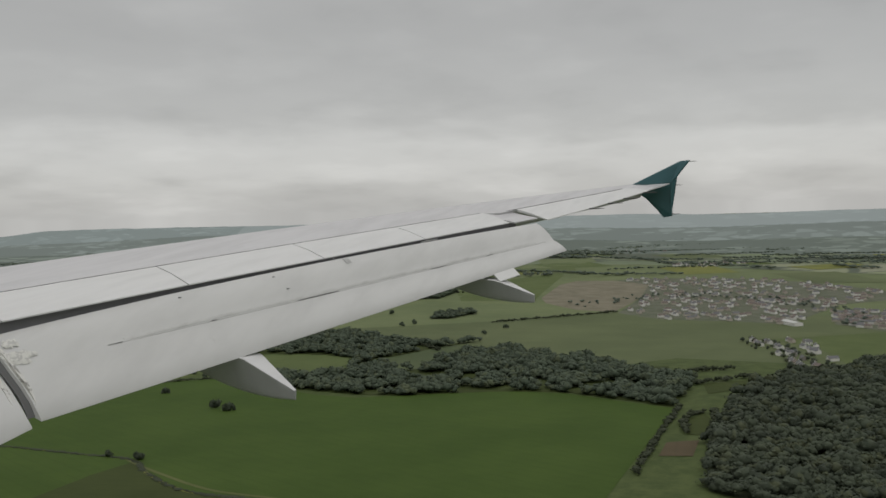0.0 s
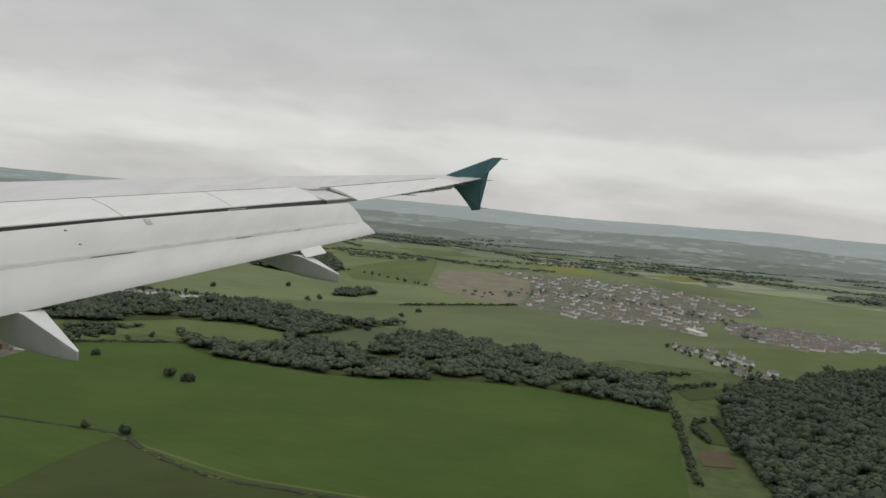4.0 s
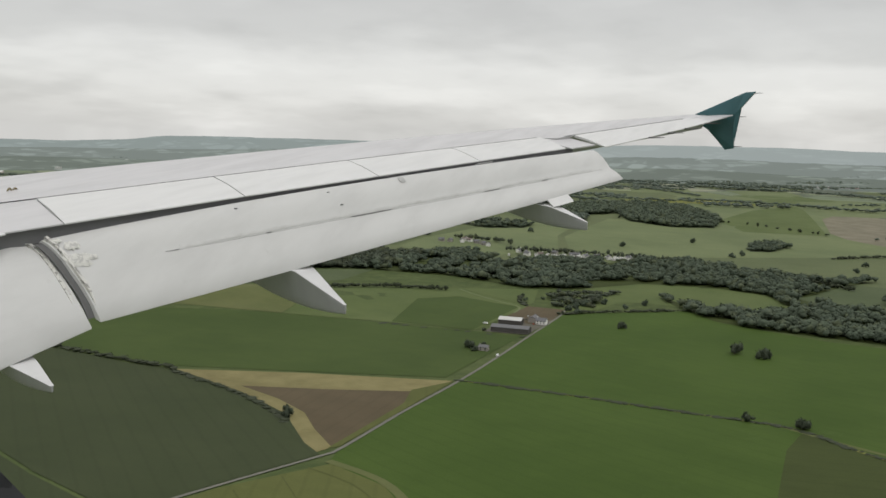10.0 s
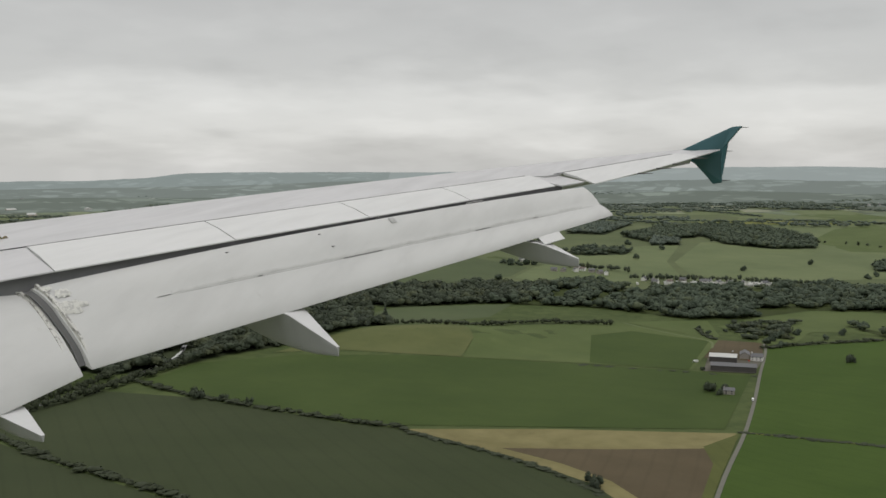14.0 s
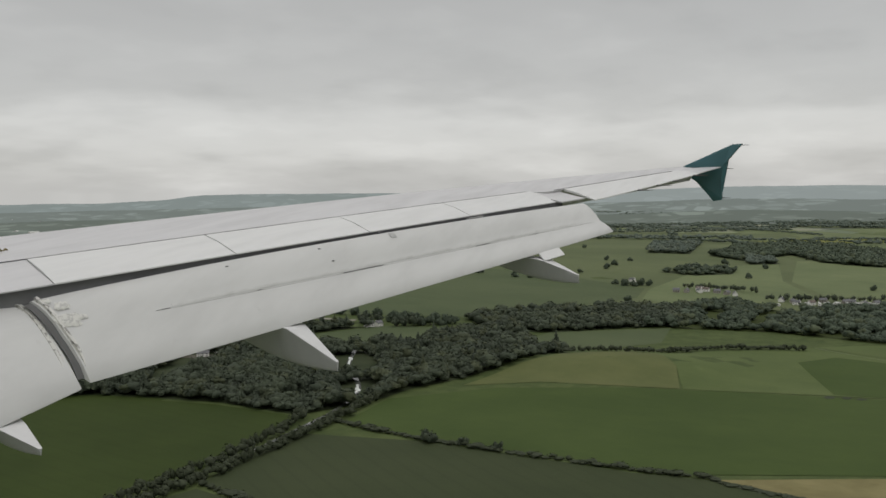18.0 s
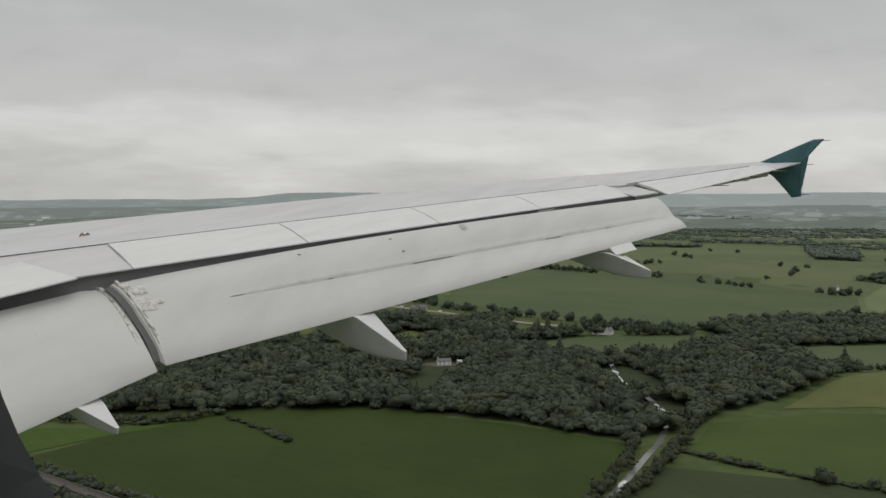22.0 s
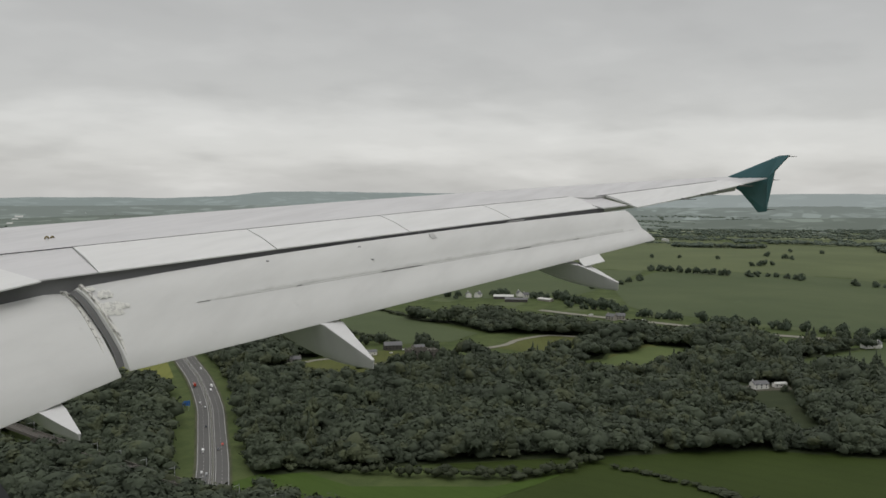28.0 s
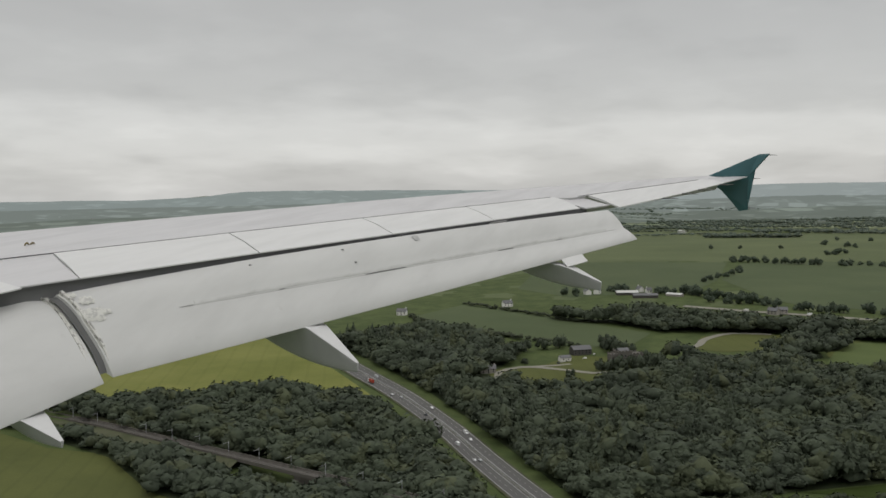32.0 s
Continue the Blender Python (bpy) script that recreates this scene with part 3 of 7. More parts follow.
# ---- fields ----
FIELDS = [
    ("field_rich", [(678, 650), (703, 629), (753, 572), (718, 541), (684, 459), (679, 414), (735, 310), (737, 249), (711, 185), (698, 151), (625, 148), (551, 143),
                    (470, 138), (410, 250), (411, 321), (413, 363), (434, 408), (455, 438), (460, 461), (459, 496), (459, 554), (455, 619), (520, 628), (590, 638)], "rich green crop field beyond the hedge"),
    ("field_rich", [(455, 619), (459, 554), (459, 496), (460, 461), (455, 440), (423, 442), (370, 436), (323, 430), (250, 425), (245, 510), (263, 530), (295, 567), (305, 601), (323, 607), (385, 614)], "mid green crop field beside the lane"),
    ("field_mid", [(455, 440), (434, 408), (413, 363), (411, 321), (410, 250), (300, 250), (230, 330), (250, 425), (323, 430), (370, 436), (423, 442)], "dark green crop field below the hedge"),
    ("field_olive", [(305, 599), (295, 567), (263, 530), (235, 505), (190, 560), (200, 630), (259, 619)], "yellow-green grass field beside the lane"),
    ("soil", [(378, 716), (423, 632), (399, 622), (353, 616), (320, 612), (330, 628), (350, 650), (364, 674)], "brown ploughed triangle of bare soil"),
    ("straw", [(387, 767), (420, 703), (452, 623), (423, 626), (400, 668), (378, 716)], "pale straw strip along the ploughed triangle"),
    ("straw", [(389, 762), (382, 720), (371, 680), (358, 653), (340, 634), (322, 611), (313, 613), (326, 634), (346, 657), (362, 690), (373, 727), (384, 764)], "pale curved straw margin"),
    ("field_grey", [(387, 765), (371, 705), (352, 660), (321, 625), (312, 610), (259, 623), (223, 630), (235, 690), (249, 739), (257, 767), (265, 815), (271, 869), (290, 955), (350, 968),
                    (374, 963), (387, 903), (386, 850), (382, 801)], "grey-green barley field"),
    ("field_grey", [(247, 741), (233, 690), (221, 632), (120, 640), (110, 900), (250, 960), (285, 952), (269, 869), (262, 815), (254, 767)], "dull grey-green barley field near the hedge"),
    ("field_deep", [(403, 959), (455, 965), (506, 922), (543, 848), (561, 788), (569, 743), (583, 676), (584, 642), (457, 630), (420, 712), (389, 780), (390, 854), (395, 922)], "deep green crop field below the pasture"),
    ("field_light", [(640, 866), (670, 852), (709, 806), (738, 772), (698, 687), (586, 678), (574, 744), (553, 822), (600, 838)], "light green pasture above the crop"),
    ("field_light", [(741, 774), (782, 715), (715, 690), (700, 690)], "pale grass strip by the farm"),
    ("field_dark", [(281, 1199), (346, 1182), (388, 1125), (402, 1046), (400, 987), (349, 974), (307, 970), (240, 975), (150, 1050), (180, 1200)], "mid green field beside the river"),
    ("field_soft", [(577, 1140), (663, 1096), (687, 1029), (656, 1014), (572, 1031), (571, 1096)], "soft green paddock among woods"),
    ("field_soft", [(653, 969), (704, 966), (777, 888), (703, 876), (630, 923), (614, 959)], "soft green meadow strip by the woods"),
    ("field_soft", [(746, 1290), (870, 1345), (1050, 1350), (1095, 1269), (1102, 1162), (1022, 981), (944, 967), (826, 1010), (738, 1058), (711, 1120), (712, 1205), (724, 1270)], "wide soft green barley field"),
    ("field_pasture", [(1050, 1525), (1500, 1640), (1800, 1560), (1640, 1275), (1400, 1100), (1286, 976), (1164, 989), (1112, 1165), (1098, 1280), (1070, 1360)], "broad pale green field with tree lines"),
    ("field_yellow", [(334, 1518), (316, 1560), (330, 1650), (470, 1650), (492, 1572), (450, 1513), (384, 1438), (372, 1436), (354, 1484)], "yellow-green hay field beside the motorway"),
    ("field_soft", [(592, 1518), (657, 1506), (602, 1399), (575, 1344), (540, 1346), (518, 1372), (561, 1490)], "soft green field above the castle"),
    ("field_soft", [(883, 1530), (1040, 1525), (1055, 1366), (870, 1347), (798, 1352), (712, 1437), (760, 1500)], "soft green field behind the farm"),
    ("field_rich", [(290, 1290), (279, 1252), (300, 1205), (330, 1185), (345, 1180), (281, 1201), (200, 1215), (180, 1290), (240, 1300)], "green field strip below the woods"),
    ("field_dark", [(315, 1237), (338, 1203), (371, 1158), (393, 1125), (408, 1082), (373, 1080), (349, 1129), (320, 1180)], "narrow green field below the woods"),
    ("field_olive", [(266, 1560), (255, 1511), (259, 1481), (232, 1440), (229, 1418), (190, 1400), (100, 1480), (140, 1600)], "light mown grass beyond the railway"),
    ("field_olive", [(542, 1241), (569, 1241), (592, 1230), (576, 1211), (555, 1196), (528, 1213), (511, 1232)], "light grass clearing in the woods"),
    ("field_olive", [(535, 1312), (573, 1313), (594, 1286), (592, 1255), (575, 1251), (545, 1274), (532, 1293)], "light grass clearing beside a track"),
    ("field_light", [(805, 690), (880, 645), (897, 590), (884, 532), (795, 488), (762, 560), (775, 612), (757, 640), (745, 680)], "light green meadow between the woods"),
    ("field_soft", [(852, 477), (845, 525), (898, 500), (978, 483), (1005, 486), (994, 387), (956, 423), (926, 440), (835, 430), (812, 452)], "soft green clearing among woods"),
    ("field_pasture", [(1040, 650), (1230, 520), (1407, 393), (1340, 311), (1288, 157), (1223, 31), (1130, 150), (960, 200), (900, 240), (925, 301), (938, 402), (1035, 450), (1000, 530)], "grey-green field below the town"),
    ("field_light", [(1130, 140), (1220, 30), (1310, -118), (1280, -200), (1100, -90), (985, 25), (920, 42), (1075, 85)], "pale green field beside the houses"),
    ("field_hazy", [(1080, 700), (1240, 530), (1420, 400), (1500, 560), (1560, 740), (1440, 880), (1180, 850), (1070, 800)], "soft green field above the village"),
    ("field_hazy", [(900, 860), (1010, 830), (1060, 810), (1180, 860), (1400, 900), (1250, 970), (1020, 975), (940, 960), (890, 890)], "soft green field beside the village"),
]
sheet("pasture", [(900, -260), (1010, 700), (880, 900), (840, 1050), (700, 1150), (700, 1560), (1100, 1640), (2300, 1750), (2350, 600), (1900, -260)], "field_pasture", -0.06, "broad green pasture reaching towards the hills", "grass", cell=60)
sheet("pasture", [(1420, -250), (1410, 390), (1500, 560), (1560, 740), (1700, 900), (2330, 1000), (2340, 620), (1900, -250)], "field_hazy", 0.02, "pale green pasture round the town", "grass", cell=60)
sheet("meadow", [(60, -200), (60, 1640), (900, 1640), (1120, 1500), (1120, 950), (1040, 700), (960, 100), (500, -200)], "verge", -0.08, "rough grass between the fields", "grass", cell=22)
for i, (mat, pts, label) in enumerate(FIELDS):
    sheet("field", pts, mat, 0.12 + 0.004 * (i % 8), label, cell=24 if max(p[0] for p in pts) < 800 else 60)
sheet("pasture", [(503, 942), (530, 903), (553, 824), (600, 838), (640, 866), (652, 880), (640, 900), (610, 912), (560, 930)], "field_crest", 0.20, "pale grass on the rounded crest", cell=12)
sheet("field", [(577, 742), (668, 774), (703, 754), (690, 692), (586, 680)], "field_deep", 0.22, "darker green crop beside the farm", cell=24)
sheet("field_margin", [(423, 632), (452, 622), (385, 615.5), (325, 609), (320, 612), (353, 616), (399, 622)], "field_olive", 0.19, "yellow-green grass margin beside the lane")
sheet("farmyard", [(628, 681), (697, 687), (700, 657), (656, 648), (630, 650)], "soil", 0.235, "bare brown stackyard behind the sheds", "yard")
sheet("farmyard", [(586, 671), (637, 680), (656, 646), (592, 642)], "gravel", 0.22, "gravelled farmyard beside the lane", "yard")
sheet("castle_yard", [(412, 1395), (451, 1400), (470, 1378), (496, 1372), (500, 1345), (490, 1318), (452, 1318), (428, 1350)], "field_olive", 0.2, "grass court before the old house", "yard")
MAT["bare_earth"] = crop("bare_building_earth", (0.140, 0.130, 0.094), (0.190, 0.174, 0.130), grain=0.5, patch=0.03)
sheet("building_site", [(1407, 397), (1415, 461), (1482, 533), (1546, 564), (1770, 606), (1846, 598), (1870, 526), (1800, 440), (1600, 405)], "bare_earth", 0.24, "bare earth edge of the new housing estate", "ground")
ribbon("lane", [(697, 655), (664, 648), (590, 638), (520, 628), (455, 620), (385, 614), (323, 607), (312, 608), (259, 621), (200, 634), (120, 650)], 0.95, "lane", 0.3, "narrow grey farm lane between crops", "road")
sheet("field", [(516, 1222), (519, 1240), (552, 1237), (584, 1228), (586, 1209), (555, 1197), (526, 1206)], "field_light", 0.24, "green meadow clearing inside the wood", cell=12)
ribbon("track", [(522, 1320), (534, 1315), (546, 1310), (562, 1310), (575, 1306), (588, 1299), (592, 1287), (593, 1272)], 2.3, "road_pale", 0.3, "pale gravel track through the clearing", "road")
ribbon("country_road", [(690, 1345), (682, 1310), (678, 1285), (675, 1250), (671, 1216), (668, 1180), (670, 1150), (674, 1128)], 3.6, "road_pale", 0.3, "pale country road along the tree row", "road")
ribbon("track", [(462, 1385), (473, 1368), (482, 1362)], 1.5, "road_pale", 0.31, "pale gravel track to the sheds", "road")
ribbon("track", [(432, 1390), (440, 1394), (450, 1395), (462, 1386), (462, 1366), (460, 1347), (470, 1338)], 1.9, "road_pale", 0.32, "pale gravel drive before the old house", "road")
ribbon("grass_margin", [(455, 622), (459, 554), (459, 496), (460, 461), (455, 438), (434, 408), (413, 363), (411, 321), (410, 250)], 1.3, "field_yellow", 0.2, "pale grass margin between crops", "grass")
ribbon("grass_margin", [(462, 456), (448, 428), (435, 396), (424, 367), (418, 344), (417, 320), (416, 250)], 1.3, "field_crest", 0.21, "pale grass strip beyond the low hedge", "grass")
ribbon("track", [(664, 684), (690, 692), (706, 722), (722, 750), (740, 776)], 0.9, "field_hazy", 0.27, "pale grassy track along the crop", "track")
ribbon("grass_margin", [(307, 602), (297, 567), (265, 530), (237, 505), (200, 480)], 2.0, "field_crest", 0.2, "pale straw margin round the grass crop", "grass")
ribbon("tramline", [(296, 604), (287, 572), (258, 540), (232, 518), (205, 505)], 0.45, "wheel_line", 0.2, "dark wheel line in the grass crop", "track")
for k in (0, 1, 2):
    ribbon("tramline", [(283 - 22 * k, 607 + 5 * k), (265 - 22 * k, 585 + 3 * k), (242 - 22 * k, 560)], 0.35, "wheel_line", 0.2, "dark wheel line in the grass crop", "track")
ribbon("grass_margin", [(387, 768), (386, 850), (392, 922), (400, 962)], 1.6, "field_light", 0.2, "pale grass margin along the hedge", "grass")
sheet("smallholding", [(620, 127), (661, 135), (691, 130), (662, 119), (619, 115)], "field_mid", 0.24, "small green paddock beside the wood", "field")
sheet("smallholding", [(561, 132), (595, 135), (606, 117), (566, 113)], "soil", 0.24, "bare reddish yard beside the paddock", "yard")
sheet("smallholding", [(715, -13), (732, -23), (760, -60), (690, -50), (685, -30)], "field_rich", 0.24, "green clearing inside the wood", "field")
sheet("smallholding", [(878, 237), (898, 201), (833, 186), (809, 216)], "field_mid", 0.24, "green strip among tall hedges", "field")
sheet("smallholding", [(805, 152), (847, 104), (806, 104), (761, 140)], "field_mid", 0.25, "small green meadow by the river wood", "field")
# far fields that stand out pale or yellow from the rest
FAR = [([(3051, 83), (3122, -89), (2868, -102), (2729, 77)], "field_yellow"), ([(3249, 422), (3311, 289), (3194, 279), (3102, 404)], "field_yellow"), ([(2053, 1064), (2099, 941), (1913, 879), (1851, 986)], "field_yellow"),
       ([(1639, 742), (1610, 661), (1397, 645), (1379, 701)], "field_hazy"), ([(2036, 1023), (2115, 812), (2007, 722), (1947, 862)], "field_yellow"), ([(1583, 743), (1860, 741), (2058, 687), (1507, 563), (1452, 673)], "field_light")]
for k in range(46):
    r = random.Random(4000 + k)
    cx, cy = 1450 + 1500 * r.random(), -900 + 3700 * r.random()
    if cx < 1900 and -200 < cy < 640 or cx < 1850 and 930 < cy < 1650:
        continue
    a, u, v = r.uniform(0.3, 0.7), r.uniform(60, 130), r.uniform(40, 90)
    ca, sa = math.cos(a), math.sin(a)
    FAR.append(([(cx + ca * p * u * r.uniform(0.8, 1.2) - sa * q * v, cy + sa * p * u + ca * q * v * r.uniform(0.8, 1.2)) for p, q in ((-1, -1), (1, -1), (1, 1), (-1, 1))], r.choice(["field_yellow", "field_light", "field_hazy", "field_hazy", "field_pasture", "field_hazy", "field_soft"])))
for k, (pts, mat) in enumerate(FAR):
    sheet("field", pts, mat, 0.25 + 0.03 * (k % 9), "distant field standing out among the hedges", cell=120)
river = ribbon("river", [(250, 962), (309, 964), (342, 967), (383, 972), (420, 977), (463, 991), (491, 1011), (519, 1035), (545, 1050), (600, 1080)], 1.5, "water", 0.25, "pale shallow river winding through trees", "water")

for x, y, tn in ((466, 993, 40), (541, 1048, 40), (509, 1027, 45), (343, 967, 8)):
    ca, sa = math.cos(radians(tn)), math.sin(radians(tn))
    sheet("rapids", [(x + ca * u - sa * v, y + sa * u + ca * v) for u, v in ((-5, -0.9), (-1, -1.5), (4, -1.1), (5.5, 0.6), (1, 1.5), (-4, 1.2))], "foam", 0.36, "white broken water over stones", "water")

for reach in ([(456, 989), (463, 991.5), (472, 997), (479, 1002)], [(503, 1021), (511, 1028), (519, 1035), (532, 1043), (543, 1049)]):
    ribbon("rapids", reach, 0.75, "foam", 0.33, "white broken water along the stony reach", "water", step=3.0)


# ---- trees and woods ----
def ball(sub):
    bm = bmesh.new()
    bmesh.ops.create_icosphere(bm, subdivisions=sub, radius=1.0)
    v = np.array([x.co[:] for x in bm.verts])
    bm.faces.ensure_lookup_table()
    f = np.array([[x.index for x in q.verts] for q in bm.faces])
    bm.free()
    return v, f


BALL1 = ball(1)


def clump(rng, base, rough=0.42):
    v, f = base
    k = np.array([1 + rough * noise.noise(Vector(p) * 2.1 + Vector((rng * 7.3, rng * 3.1, rng))) * 1.6 + 0.22 * noise.noise(Vector(p) * 5.3 + Vector((rng, rng * 2.7, 5))) for p in v])
    return v * k[:, None], f


def crown_arrays(seed, blobs, tufts, base, spread=0.62, size=0.55, leaf=0.15):
    """One tree crown about 1 wide and 1 high: rounded boughs clothed in loose leaf tufts, with gaps between them."""
    r, rs = random.Random(seed), np.random.RandomState(seed)
    vs, fs, n, boughs = [], [], 0, []
    for i in range(blobs):
        v, f = clump(seed * 31 + i, base)
        a, d = r.uniform(0, 6.283), spread * 0.5 * math.sqrt(r.random()) if i else 0.0
        h = r.uniform(0.34, 0.70) + 0.14 * (1 - 2 * d / spread) if i else 0.60
        w = size * r.uniform(0.5, 0.9) * (0.5 if i else 0.62)
        high = w * r.uniform(0.75, 1.1)
        c = np.array((d * math.cos(a), d * math.sin(a), h))
        vs.append(v * (0.86 * w, 0.86 * w, 0.86 * high) + c)
        fs.append(f + n)
        n += len(v)
        boughs.append((c, np.array((w, w, high))))
    for k in range(tufts):
        c, w = boughs[rs.randint(len(boughs))]
        d = rs.normal(size=3)
        d[2] = abs(d[2]) - 0.35
        d /= np.linalg.norm(d)
        at = c + d * w * rs.uniform(0.86, 1.16)
        if at[2] < 0.12:
            continue
        out = d + rs.normal(size=3) * 0.42
        out /= np.linalg.norm(out)
        side = np.cross(out, rs.normal(size=3))
        side /= np.linalg.norm(side)
        up = np.cross(out, side)
        q = leaf * rs.uniform(0.55, 1.2)
        vs.append(np.array([at - side * q * 0.5 - up * q * 0.3, at + side * q * 0.5 - up * q * 0.25, at + up * q * 0.55 + out * q * 0.18]))
        fs.append(np.array([[n, n + 1, n + 2]]))
        n += 3
    return np.concatenate(vs), np.concatenate(fs)


def spire_arrays(seed, tiers, tufts, leaf=0.12):
    """One narrow conifer about 1 wide and 1 high: ragged tiers that shrink towards the top, hung with sprays."""
    rs = np.random.RandomState(seed)
    vs, fs, n = [], [], 0
    for i in range(tiers):
        v, f = clump(seed * 17 + i, BALL1, 0.5)
        k = i / (tiers - 1)
        w = 0.44 * (1 - 0.86 * k)
        vs.append(v * (w, w, 0.17) + (rs.uniform(-0.03, 0.03), rs.uniform(-0.03, 0.03), 0.2 + 0.72 * k))
        fs.append(f + n)
        n += len(v)
    for i in range(tufts):
        k, a = rs.rand(), rs.uniform(0, 6.283)
        w = 0.48 * (1 - 0.86 * k) * rs.uniform(0.8, 1.15)
        at = np.array((w * math.cos(a), w * math.sin(a), 0.14 + 0.76 * k))
        side = np.array((-math.sin(a), math.cos(a), rs.uniform(-0.3, 0.3)))
        out = np.array((math.cos(a), math.sin(a), -0.45))
        q = leaf * rs.uniform(0.6, 1.2)
        vs.append(np.array([at - side * q * 0.5, at + side * q * 0.5, at + out * q]))
        fs.append(np.array([[n, n + 1, n + 2]]))
        n += 3
    return np.concatenate(vs), np.concatenate(fs)


WOOD_TREES = [crown_arrays(i, 3, 40, BALL1, 0.72, 0.86, 0.21) for i in range(14)]
NEAR_TREES = [crown_arrays(40 + i, 4, 120, BALL1, 0.76, 0.82, 0.15) for i in range(16)]
BELT_TREES = [crown_arrays(60 + i, 3, 14, BALL1, 0.8, 0.86, 0.26) for i in range(10)]
SPIRES = [spire_arrays(120 + i, 6, 90) for i in range(6)]
SHRUBS = [crown_arrays(80 + i, 1, 16, BALL1, 0.8, 1.25, 0.3) for i in range(8)]


def inside(px, py, pts):
    c = np.zeros(len(px), bool)
    for (x0, y0), (x1, y1) in zip(pts, pts[1:] + pts[:1]):
        hit = ((y0 > py) != (y1 > py))
        with np.errstate(divide="ignore", invalid="ignore"):
            c ^= hit & (px < (x1 - x0) * (py - y0) / (y1 - y0 + 1e-9) + x0)
    return c


def scatter(name, spots, sizes, heights, mat, seed, label, category="woodland", kinds=WOOD_TREES, kind="stuff"):
    rs = np.random.RandomState(seed)
    vs, fs, n = [], [], 0
    zs = land(spots[:, 0], spots[:, 1])
    for (x, y), z, s, h in zip(spots, zs, sizes, heights):
        v, f = kinds[rs.randint(len(kinds))]
        a = rs.uniform(0, 6.283)
        c, q = math.cos(a), math.sin(a)
        w = np.stack([(v[:, 0] * c - v[:, 1] * q) * s + x, (v[:, 0] * q + v[:, 1] * c) * s + y, v[:, 2] * h + z], -1)
        vs.append(w)
        fs.append(f + n)
        n += len(v)
    return tagged(new(name, tri_mesh(name, np.concatenate(vs), np.concatenate(fs), MAT[mat])), label, category, kind=kind)


def wood(pts, seed, label, gap=5.5, tall=(5.2, 8.6), mat="leaf_dark", holes=(), thin=0.0, near=False, spires=0.0, glades=-1.0, floor="wood_floor"):
    """Woodland floor and its canopy, tree by tree, inside the given outline."""
    rs = np.random.RandomState(seed)
    xs, ys = [p[0] for p in pts], [p[1] for p in pts]
    gx_, gy_ = np.meshgrid(np.arange(min(xs), max(xs), gap), np.arange(min(ys), max(ys), gap))
    x = gx_.ravel() + rs.uniform(-0.45, 0.45, gx_.size) * gap
    y = gy_.ravel() + rs.uniform(-0.45, 0.45, gx_.size) * gap
    keep = inside(x, y, list(pts)) & (rs.rand(len(x)) > thin)
    for h in holes:
        keep &= ~inside(x, y, list(h))
    keep &= np.array([noise.noise((a / 24, b / 24, seed + 0.7)) > glades for a, b in zip(x, y)])
    x, y = x[keep], y[keep]
    big_ = rs.rand(len(x)) ** 2
    # Far canopies are evened and filled, muting dark gaps as haze would.
    far = {"leaf_haze_river": 0.5, "leaf_far": 1.0}.get(mat, 0.0)
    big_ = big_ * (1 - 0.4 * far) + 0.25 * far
    h = (tall[0] + (tall[1] * 1.12 - tall[0]) * (0.35 * rs.rand(len(x)) * (1 - 0.6 * far) + 0.65 * big_)) * (0.92 + (0.75 - 0.3 * far) * np.array([noise.noise((a / 19, b / 19, seed)) for a, b in zip(x, y)]))
    h = h * (1.22 if near else 1.08)
    s = h * rs.uniform(0.95, 1.35, len(x)) + 0.25 * gap
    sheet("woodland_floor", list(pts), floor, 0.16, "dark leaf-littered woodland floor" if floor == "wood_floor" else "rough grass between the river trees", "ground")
    # understorey between the tall crowns, added to fill the dark gaps
    ux, uy = x + gap * rs.uniform(0.3, 0.7, len(x)), y + gap * rs.uniform(0.3, 0.7, len(x))
    ok = inside(ux, uy, list(pts))
    for q in holes:
        ok &= ~inside(ux, uy, list(q))
    scatter("understorey", np.stack([ux[ok], uy[ok]], -1), rs.uniform(0.8, 1.2, ok.sum()) * gap * 1.15, h[ok] * rs.uniform(0.66 + 0.1 * far, 0.86 + 0.1 * far, ok.sum()), mat, seed + 500, "lower shrubs and saplings filling the wood", "woodland", SHRUBS)
    if spires:
        stand = np.array([noise.noise((a / 28, b / 28, seed + 3.5)) for a, b in zip(x, y)])
        tip = rs.rand(len(x)) < spires * np.clip(1.0 + 3.0 * stand, 0.1, 3.0)
        scatter("conifers", np.stack([x, y], -1)[tip], s[tip] * 0.66, h[tip] * 1.28, mat, seed + 900, "dark pointed conifers among the broadleaf trees", "woodland", SPIRES)
        x, y, s, h = x[~tip], y[~tip], s[~tip], h[~tip]
    return scatter("woodland", np.stack([x, y], -1), s, h, mat, seed, label, kinds=NEAR_TREES if near else WOOD_TREES)


wood([(438, 1255), (484, 1212), (520, 1191), (575, 1178), (600, 1168), (617, 1156), (640, 1130), (652, 1106), (615, 1126), (574, 1146), (561, 1127), (567, 1053), (658, 1020), (704, 1001), (657, 965), (628, 950), (632, 928), (606, 926), (552, 938), (521, 949), (482, 966), (455, 968), (412, 985), (403, 990),
      (407, 1049), (391, 1126), (350, 1185)], 11, "dense dark green broadleaf wood beside the river", near=True, spires=0.12, holes=[[(486, 1010), (500, 1000), (528, 1014), (562, 1048), (540, 1064), (505, 1040)], [(440, 978), (470, 974), (490, 996), (484, 1008), (446, 1004)], [(490, 1160), (515, 1165), (515, 1130), (495, 1128), (428, 1105), (420, 1121)]])
